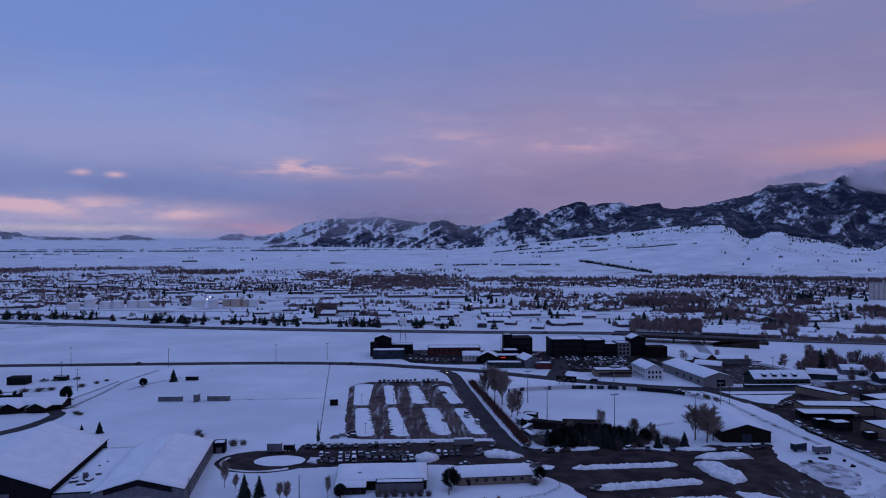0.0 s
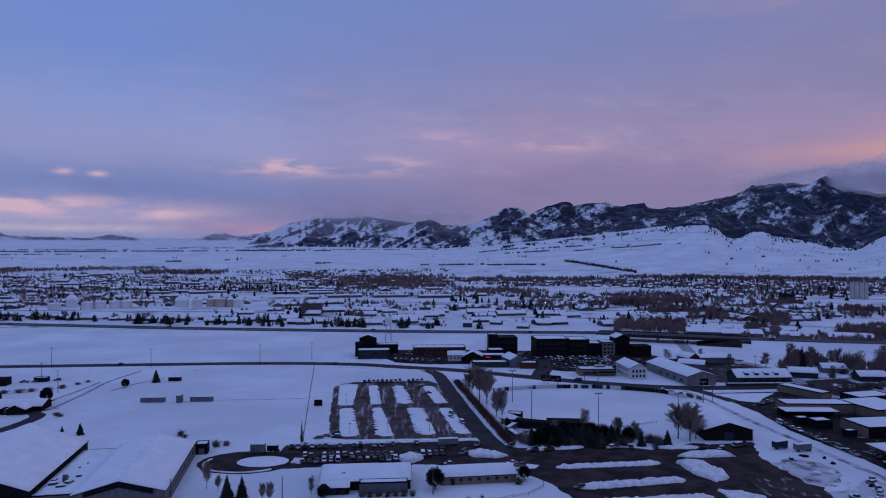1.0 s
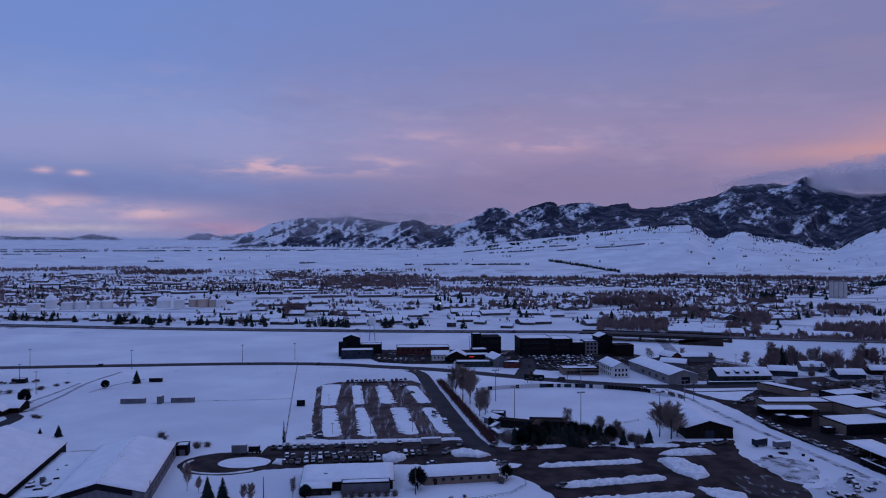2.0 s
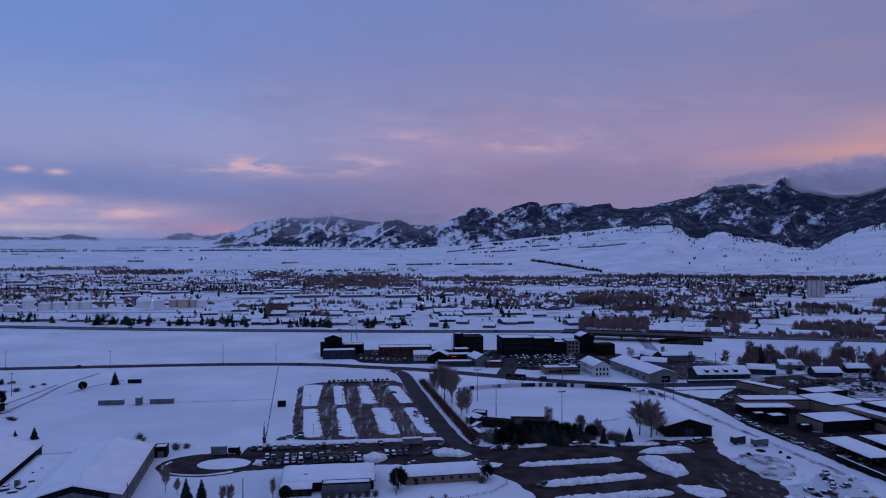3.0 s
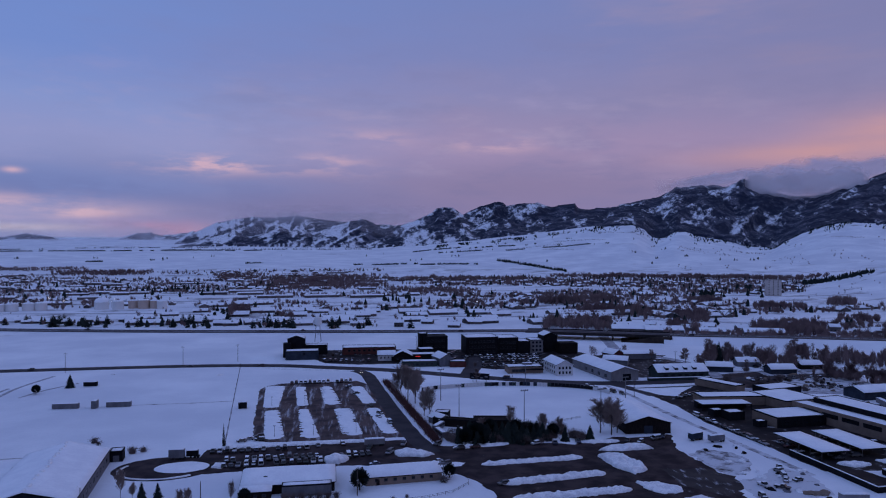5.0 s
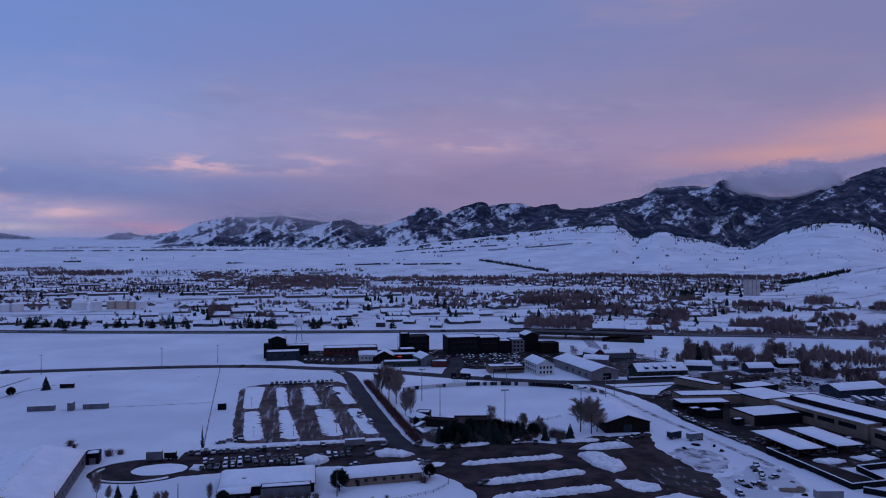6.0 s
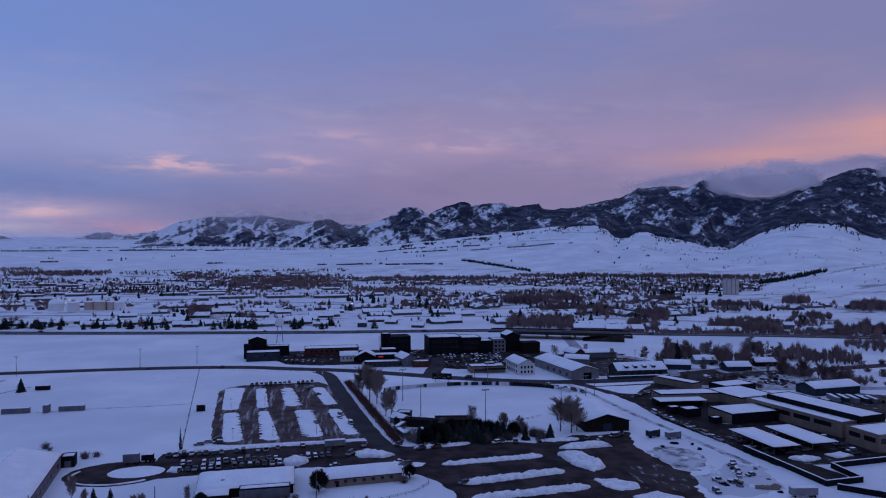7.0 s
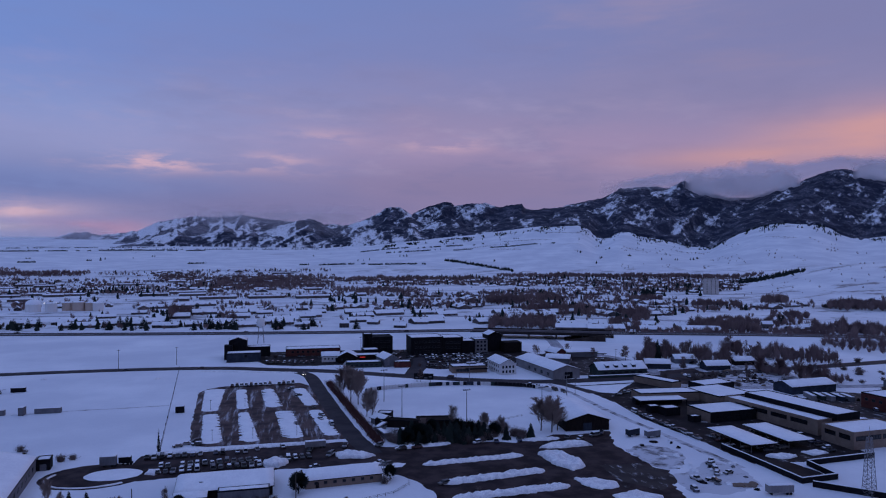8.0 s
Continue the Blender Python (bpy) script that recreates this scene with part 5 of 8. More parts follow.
gabled("red_barn", "small dark red barn with a snowy roof", 214, 534, 20, 11, 13, 4.2, 3, BRICK, 0.2)
gabled("storage_shed", "long storage shed with a snowy roof", 234, 533, 88, 12, 26, 4, 1.6, METAL_GREY)
gabled("workshop", "snowy-roofed workshop behind the warehouse", 205, 505, 60, 12, 18, 4.2, 2.2, METAL_GREY)

# ball field buildings
flat_roofed("dugout", "dark long dugout behind the ball field", 57, 343, -25, 22, 5, 3.6, WOOD_DARK, snow=False)
flat_roofed("grandstand", "dark timber grandstand at the ball field", 74, 334.5, -8, 18, 9, 5.2, WOOD_DARK, snow=False)
flat_roofed("ticket_shed", "small snowy shed by the ball field gate", 53, 360, -20, 7, 6, 3.4, METAL_DARK)
gabled("equipment_shed", "small shed with a snowy roof by the hedge", 50, 350, 30, 7, 9, 3, 1.6, METAL_GREY)
DB = gabled("dark_barn", "dark timber barn with a broad snowy roof", 147.2, 337.3, -3, 22, 42, 5, 3.2, WOOD_DARK, 0.35, 0.6, category="barn")
door(DB, 0, -21, 0, 0, 4.2, 3.8, BLUE_WALL, "dim blue sliding door")
row(DB, "E", 22, 42, 5, 2.6, 2.0, 1.2)

# office complex to the east
E1 = flat_roofed("long_office", "long tan two-storey office with strip windows", 247.9, 314, 11.5, 10, 57, 7, TAN, rim=0.5, rim_mat=TAN)
row(E1, "W", 10, 57, 4, 4.9, 9.5, 2.0, 0.10, 0.92, METAL_DARK)
E2 = flat_roofed("office_penthouse", "dark raised roof block behind the long office", 261, 313, 11.5, 16, 55, 9.4, METAL_DARK)
E3 = flat_roofed("corner_office", "tan corner office with dark wrap-around windows", 262, 271.5, 5, 32, 17.5, 7.4, TAN, rim=0.5, rim_mat=TAN)
row(E3, "W", 32, 17.5, 2, 5.0, 6.0, 2.0, 0.05, 0.95, METAL_DARK)
row(E3, "S", 32, 17.5, 4, 5.0, 6.6, 2.0, 0.02, 0.98, METAL_DARK)
E4 = flat_roofed("workshop_block", "square flat-roofed block with dark south wall", 226, 327.5, 5, 28, 19, 5, METAL_DARK)
bm = bmesh.new()
box(bm, -14.1, -14.0, -9.4, 9.4, 0, 4.7)
part("side_cladding", bm, TAN, E4, "tan end wall")
row(E4, "S", 28, 19, 4, 2.4, 3.0, 1.6, frame_mat=METAL_DARK)
E5 = flat_roofed("shop_block", "low block with a snowy roof and deep dark porch", 219, 372, -4, 36, 13, 5, TAN)
E6 = thing("porch", 209, 360.5, 0, -4, "deep dark porch with a flat snow-covered roof", "porch")
bm = bmesh.new()
box(bm, -14, 14, -5.5, 5.5, 3.1, 3.6)
part("roof", bm, METAL_DARK, E6)
for k in range(6):
    bm = bmesh.new()
    box(bm, -0.15, 0.15, -0.15, 0.15, -0.02, 3.1)
    part("post", bm, METAL_DARK, E6).location = (-13.6 + 5.44 * k, -5.2, 0)
bm = bmesh.new()
box(bm, -13.8, 13.8, 0.5, 5.4, -0.02, 3.1)
part("back_wall", bm, METAL_DARK, E6)
snow_cover(E6, 27.6, 10.6, lambda q: 3.6, 0.3)
flat_roofed("yard_block", "broad flat-roofed block deep in snow", 250, 366, 11, 26, 28, 5, TAN)
flat_roofed("long_carport", "long tan carport with a snowy roof", 236, 412, 24, 9, 30, 4.2, TAN)
flat_roofed("yard_block", "low wing with a snowy roof beside the carport", 262, 392, 12, 24, 14, 4.6, METAL_DARK)
for cx, cy in ((205.7, 282.2), (225.8, 284.0)):
    c = thing("carport", cx, cy, 0, 3, "long open carport with a flat snow-covered roof", "carport", "carports in the office yard")
    bm = bmesh.new()
    box(bm, -7, 7, -15.5, 15.5, 3.2, 3.6)
    part("roof", bm, METAL_DARK, c)
    for k in range(5):
        for s in (-5.6, 5.6):
            bm = bmesh.new()
            rod(bm, (s, -14 + 7 * k, -0.05), (s, -14 + 7 * k, 3.25), 0.14, 0.14, 6)
            part("post", bm, STEEL, c)
    snow_cover(c, 13.7, 30.7, lambda q: 3.6, 0.3, seed=cx)
for x, y, w, d, h, rz in ((202, 338, 9, 7, 4, 5), (196.5, 345, 6, 5, 3.4, 5), (207, 322, 5, 4, 2.8, 5)):
    flat_roofed("storage_shed", "small dark storage shed with a snow cap", x, y, rz, w, d, h, METAL_DARK, category="shed", group="sheds in the office yard")


def yard_wall(points, label):
    """A dark wall along a line, with snow on its top; each straight piece a part."""
    b = thing("yard_wall", points[0][0], points[0][1], 0, 0, label, "wall")
    o = Vector(points[0])
    for p, q in zip(points, points[1:]):
        p, q = Vector(p) - o, Vector(q) - o
        n = (q - p).length
        a = math.degrees(math.atan2(q.y - p.y, q.x - p.x))
        bm = bmesh.new()
        box(bm, -0.3, n + 0.3, -0.3, 0.3, -0.05, 2.2)
        w = part("wall", bm, METAL_DARK, b)
        w.matrix_basis = pose(p.x, p.y, 0, 0, 0, a)
        bm = bmesh.new()
        box(bm, -0.2, n + 0.2, -0.24, 0.24, 2.2, 2.42)
        w = part("snow_cap", bm, SNOW_ROOF, b)
        w.matrix_basis = pose(p.x, p.y, 0, 0, 0, a)


yard_wall([(192, 276), (193.5, 250), (194.5, 229), (211, 230.5), (212, 247.5), (247, 251)], "dark yard wall with snow along its top")
yard_wall([(196, 225), (205, 216), (216, 205)], "dark low wall at the yard corner")

# further east
H1 = gabled("barrel_shed", "long blue-grey shed under a snowy roof", 316, 376, 96, 15, 34, 4.6, 2.4, BLUE_WALL)
H2 = flat_roofed("brick_block", "red-brick block with a flat roof", 335, 327, 8, 36, 15, 8, BRICK)
row(H2, "W", 36, 15, 3, 5, 2, 1.6)
gabled("house", "blue house with a snowy gable roof", 306, 455, 84, 11, 18, 3.6, 2.6, BLUE_WALL, group="houses by the side street", category="house")
gabled("house", "grey house with a snowy gable roof", 299, 486, 80, 10, 16, 3.6, 2.6, METAL_GREY, group="houses by the side street", category="house")
gabled("house", "dark house with a snowy roof among trees", 268, 470, 70, 12, 18, 3.8, 2.4, BLUE_WALL, group="houses by the side street", category="house")
gabled("house", "dark house with a snowy roof by a lane", 338, 470, 86, 10, 16, 3.4, 2.4, WOOD_DARK, group="houses by the side street", category="house")
gabled("workshop", "snowy-roofed workshop in the contractor yard", 388, 368, 88, 14, 30, 4.2, 2.2, METAL_GREY)
for k in range(5):
    c = thing("shipping_container", 304 + 4.6 * k, 357 - 2.0 * k, 0, 74 + k, "pale shipping container with snow on its roof", "container", "containers in the yard")
    bm = bmesh.new()
    corrugated(bm, 12, 2.5, 0, 2.6)
    part("body", bm, (METAL_LIGHT, GREEN_WALL, METAL_LIGHT, BLUE_WALL, METAL_GREY)[k], c)
    snow_cover(c, 11.9, 2.4, lambda q: 2.6, 0.2)

# the tall block in the town beyond
T1 = flat_roofed("apartment_tower", "pale concrete apartment tower of ten storeys", 763, 1165, -28, 26, 22, 29, PALE_CONCRETE, snow=False)
for z in range(9):
    row(T1, "S", 26, 22, 3, 3 + 3 * z, 1.6, 1.3)
    row(T1, "W", 26, 22, 2, 3 + 3 * z, 1.6, 1.3)


# ---- bridge, tanks, towers, poles, fences ----
def make_bridge():
    b = thing("highway_bridge", 246, 645, 0, 0, "concrete highway overpass on round piers over a road", "bridge", kind="structure")
    run = [p for p in HIGHWAY if 178 < p.x < 312]
    o = Vector((246, 645, 0))
    for name, off0, off1, z0, z1, mat in (("deck", -13.5, 13.5, -1.9, -0.05, GIRDER), ("parapet", -13.9, -13.5, -1.7, 0.9, GIRDER), ("parapet", 13.5, 13.9, -1.7, 0.9, GIRDER)):
        verts, faces = [], []
        for i, p in enumerate(run):
            d = (run[min(i + 1, len(run) - 1)] - run[max(i - 1, 0)]).normalized()
            s = Vector((-d.y, d.x, 0)).normalized()
            for off, z in ((off0, z0), (off0, z1), (off1, z1), (off1, z0)):
                q = p + s * off - o
                verts.append((q.x, q.y, p.z + z))
            if i:
                k = 4 * i
                faces += [(k - 4 + j, k - 4 + (j + 1) % 4, k + (j + 1) % 4, k + j) for j in range(4)]
        part_ob = raw(name, verts, faces, mat, b)
    for f in (0.2, 0.4, 0.6, 0.8):
        p = run[int(f * (len(run) - 1))]
        for s in (-9, 0, 9):
            bm = bmesh.new()
            rod(bm, (0, 0, -0.1), (0, 0, p.z - 1.2), 0.7, 0.7, 10)
            part("pier", bm, CONCRETE, b).location = (p.x - o.x - 0.38 * s, p.y - o.y - 0.92 * s, 0)


make_bridge()
ab = thing("bridge_abutment", 296, 625, 0, -22, "bare brown earth slope under the end of the bridge", "earth bank", kind="structure")
bm = bmesh.new()
extruded(bm, [(-36, -0.1), (10, -0.1), (10, 5.7), (-2, 5.7)], -19, 12)
bmesh.ops.recalc_face_normals(bm, faces=bm.faces)
part("slope", bm, EARTH, ab)


def storage_tank(x, y, r, h, mat, dome, label):
    b = thing("storage_tank", x, y, land(x, y), 0, label, "tank", "fuel tanks beyond the highway")
    n = 28
    bm = bmesh.new()
    rod(bm, (0, 0, -0.2), (0, 0, h), r, r, n)
    part("shell", bm, mat, b, smooth=False)
    bm = bmesh.new()
    prev = None
    for k in range(6):
        a = math.pi / 2 * k / 5
        rr, z = r * math.cos(a), h + dome * math.sin(a)
        ring = [bm.verts.new((rr * math.cos(t), rr * math.sin(t), z)) for t in (2 * math.pi * j / n for j in range(n))] if k < 5 else [bm.verts.new((0, 0, z))]
        if prev:
            for j in range(n):
                bm.faces.new((prev[j], prev[(j + 1) % n], ring[(j + 1) % n], ring[j]) if len(ring) > 1 else (prev[j], prev[(j + 1) % n], ring[0]))
        prev = ring
    part("snowy_roof", bm, SNOW_ROOF, b, "snow-covered tank roof", True)
    bm = bmesh.new()
    for k in range(24):
        a = 2 * math.pi * k / 24
        rod(bm, (r * math.cos(a), r * math.sin(a), h), (r * math.cos(a), r * math.sin(a), h + 1.1), 0.05, 0.05, 4)
    part("railing", bm, STEEL, b)


WHITE_TANK, TAN_TANK = "white steel storage tank with a snowy roof", "tan steel storage tank with a snowy roof"
for x, y, r, h, m, dome in ((-506, 1003, 8.5, 9.5, TANK, 1.5), (-500, 1040, 7.5, 12, TANK, 7.5), (-468, 1020, 8, 9.5, TANK, 1.5), (-453, 1026, 8, 10, TANK, 1.5), (-435, 1034, 8, 10, TANK, 1.5), (-421, 1039, 8, 10, TANK, 2),
                            (-343, 1045, 9.5, 10, TANK, 7), (-319, 1040, 7.5, 11.5, TANK, 1.5), (-303, 1056, 7, 11, TANK_TAN, 1.5), (-287, 1049, 8, 12, TANK_TAN, 1.5), (-272, 1050, 7, 11, TANK_TAN, 1.5), (-260, 1042, 7, 11, TANK, 2)):
    storage_tank(x, y, r, h, m, dome, TAN_TANK if m is TANK_TAN else WHITE_TANK)


def water_tower(x, y):
    b = thing("water_tower", x, y, 0, 0, "pale steel water tower on four braced legs", "water tower")
    bm = bmesh.new()
    rod(bm, (0, 0, 16), (0, 0, 22), 3.4, 3.4, 16)
    rod(bm, (0, 0, 14.4), (0, 0, 16), 0.8, 3.4, 16)
    rod(bm, (0, 0, 22), (0, 0, 24), 3.5, 0.2, 16)
    part("tank", bm, TANK, b)
    for k in range(4):
        a = math.pi / 4 + math.pi / 2 * k
        bm = bmesh.new()
        rod(bm, (4 * math.cos(a), 4 * math.sin(a), -0.1), (2.4 * math.cos(a), 2.4 * math.sin(a), 16.4), 0.22, 0.2, 6)
        part("leg", bm, STEEL, b)
        c = a + math.pi / 2
        bm = bmesh.new()
        rod(bm, (3.5 * math.cos(a), 3.5 * math.sin(a), 5), (3.1 * math.cos(c), 3.1 * math.sin(c), 9), 0.08, 0.08, 4)
        rod(bm, (3.1 * math.cos(a), 3.1 * math.sin(a), 9), (3.1 * math.cos(c), 3.1 * math.sin(c), 9), 0.08, 0.08, 4)
        part("brace", bm, STEEL, b)


water_tower(-24, 664)


def lattice_tower(x, y, h, wide):
    b = thing("lattice_tower", x, y, 0, 20, "slim steel lattice radio tower with cross bracing", "tower")
    n = 12
    corner = lambda k, z: Vector((math.cos(math.pi / 4 + math.pi / 2 * k), math.sin(math.pi / 4 + math.pi / 2 * k), 0)) * (wide * (1 - 0.62 * z / h)) + Vector((0, 0, z))
    for k in range(4):
        bm = bmesh.new()
        rod(bm, corner(k, -0.1), corner(k, h), 0.12, 0.08, 5)
        part("leg", bm, STEEL, b)
        bm = bmesh.new()
        for i in range(n):
            z0, z1 = h * i / n, h * (i + 1) / n
            rod(bm, corner(k, z0), corner(k + 1, z1), 0.06, 0.06, 4)
            rod(bm, corner(k + 1, z0), corner(k, z1), 0.06, 0.06, 4)
            rod(bm, corner(k, z1), corner(k + 1, z1), 0.06, 0.06, 4)
        part("bracing", bm, STEEL, b)
    bm = bmesh.new()
    rod(bm, (0, 0, h), (0, 0, h + 4), 0.06, 0.03, 5)
    part("mast", bm, STEEL, b)


lattice_tower(209, 213, 21, 2.6)


def utility_pole(x, y, h, arms=1, group="poles along the road", label="dark wooden utility pole with a crossarm"):
    b = thing("utility_pole", x, y, 0, TILT, label, "pole", group)
    bm = bmesh.new()
    rod(bm, (0, 0, -0.2), (0, 0, h), 0.2, 0.13, 7)
    part("pole", bm, TIMBER_POLE, b)
    for k in range(arms):
        bm = bmesh.new()
        box(bm, -1.2, 1.2, -0.08, 0.08, h - 0.7 - 1.2 * k, h - 0.5 - 1.2 * k)
        c = part("crossarm", bm, TIMBER_POLE, b)
        for s in (-1, 0, 1):
            bm = bmesh.new()
            rod(bm, (s, 0, h - 0.5 - 1.2 * k), (s, 0, h - 0.2 - 1.2 * k), 0.06, 0.05, 5)
            part("insulator", bm, STEEL, c)


for x, y, h in ((-83, 243, 10), (-45.5, 246, 9.5), (7.5, 252, 9)):
    utility_pole(x, y, h, 0, "bare poles beside the low offices", "bare dark timber pole in the snow")
for x, y, h in ((-246, 472, 13), (-218, 437, 14), (-267, 526, 15), (-194, 524, 14), (-116.5, 535, 15.5), (-80.5, 556, 13.5), (-330, 525, 14), (-277, 432, 8), (-262, 415, 9), (60, 575, 15), (250, 500, 10), (112, 452, 8), (173, 396, 10)):
    utility_pole(x, y, h)
for k in range(15):
    utility_pole(-76 + 25.4 * k / 14, 540 - 218 * k / 14, 1.3, 0, "fence posts in the field", "short dark timber fence post in deep snow")


def field_light(x, y, h, heads=4):
    b = thing("light_pole", x, y, 0, 10, "tall steel sports light pole with a lamp bar", "light pole", "light poles round the ball field")
    bm = bmesh.new()
    rod(bm, (0, 0, -0.2), (0, 0, h), 0.26, 0.15, 8)
    part("pole", bm, STEEL, b)
    bm = bmesh.new()
    box(bm, -2.1, 2.1, -0.08, 0.08, h - 0.25, h - 0.05)
    bar = part("lamp_bar", bm, STEEL, b)
    for k in range(heads):
        bm = bmesh.new()
        box(bm, -0.28, 0.28, -0.35, 0.15, h - 0.05, h + 0.45)
        part("lamp", bm, METAL_GREY, bar).location = (-1.65 + 3.3 * k / (heads - 1), 0, 0)


for x, y, h in ((92.4, 343.6, 16.5), (62, 362, 16), (57.3, 400, 18), (131, 339, 17), (166.6, 393.6, 12), (120, 448, 12), (40, 262, 7)):
    field_light(x, y, h)


def lot_lamp(x, y):
    b = thing("lot_lamp", x, y, 0.3, 0, "thin dark parking lot lamp on a snowy island", "lamp post", "lamps in the gravel lot")
    bm = bmesh.new()
    rod(bm, (0, 0, -0.3), (0, 0, 5), 0.09, 0.07, 6)
    part("pole", bm, TIMBER_POLE, b)
    bm = bmesh.new()
    box(bm, -0.5, 0.5, -0.15, 0.15, 4.95, 5.15)
    part("head", bm, METAL_DARK, b)


for x, y in ((-30, 334), (-12, 334), (8, 336), (-38, 398), (-20, 400), (-1, 401)):
    lot_lamp(x, y)

# outfield fence with banners, and the bank of scoreboard behind it
FENCE = smoothed([(49, 426), (58, 431), (75, 435), (95, 437), (115, 435), (134, 429), (152, 419), (161, 404)], 9)
outfield = thing("outfield_fence", 100, 430, 0, 0, "outfield fence hung with pale and dark banner panels", "fence", kind="structure")
frng = random.Random(2)
for i, (p, q) in enumerate(zip(FENCE, FENCE[1:])):
    a = math.degrees(math.atan2(q.y - p.y, q.x - p.x))
    n = (q - p).length
    bm = bmesh.new()
    box(bm, 0.05, n - 0.05, -0.05, 0.05, 0.15, 2.5)
    mat = METAL_DARK if i > 44 and i < 56 else (WHITE_WALL if frng.random() < 0.62 else frng.choice([BLUE_WALL, GREEN_WALL, METAL_DARK, BLUE_WALL]))
    if i > 55:
        mat = frng.choice([BRICK, WHITE_WALL, WHITE_WALL])
    part("banner", bm, mat, outfield).matrix_basis = pose(p.x - 100, p.y - 430, 0, 0, 0, a)
    bm = bmesh.new()
    rod(bm, (0, 0.1, -0.1), (0, 0.1, 2.8), 0.06, 0.06, 5)
    part("post", bm, STEEL, outfield).matrix_basis = pose(p.x - 100, p.y - 430, 0, 0, 0, a)
sb = thing("scoreboard", 90, 452, 0, -22, "dark scoreboard on two posts behind the fence", "scoreboard")
bm = bmesh.new()
box(bm, -6.5, 6.5, -0.4, 0.4, 1.6, 5.6)
part("board", bm, METAL_DARK, sb)
for s in (-4.5, 4.5):
    bm = bmesh.new()
    rod(bm, (s, 0, -0.1), (s, 0, 1.7), 0.2, 0.2, 6)
    part("post", bm, STEEL, sb)
bm = bmesh.new()
for k in range(4):
    box(bm, -5.5 + 3 * k, -3.5 + 3 * k, -0.46, -0.4, 2.4 + 0.8 * (k % 2), 3.2 + 0.8 * (k % 2))
part("score_panel", bm, METAL_GREY, sb)


def rail_fence(points, label, step=3.0, h=1.1):
    b = thing("fence", points[0][0], points[0][1], 0, 0, label, "fence", kind="structure")
    o = Vector(points[0])
    for p, q in zip(points, points[1:]):
        p, q = Vector(p) - o, Vector(q) - o
        n = max(1, int((q - p).length / step))
        bm = bmesh.new()
        for z in (0.5, 1.0):
            rod(bm, (*p, z), (*q, z), 0.05, 0.05, 4)
        part("rail", bm, TIMBER_POLE, b)
        for k in range(n + 1):
            bm = bmesh.new()
            c = p.lerp(q, k / n)
            rod(bm, (c.x, c.y, -0.1), (c.x, c.y, h), 0.08, 0.08, 4)
            part("post", bm, TIMBER_POLE, b)


rail_fence([(11, 243), (30, 245), (42, 250), (49, 258), (50, 265)], "thin post fence round the office lawn")
rail_fence([(-146, 311), (-118, 313)], "dark rail fence behind the barns")
rail_fence([(104, 340), (124, 350)], "low dark fence at the edge of the ball field")
rail_fence([(49, 424), (46, 395), (50, 366)], "low fence along the foul line")

# ---- vehicles ----
CARS = {}


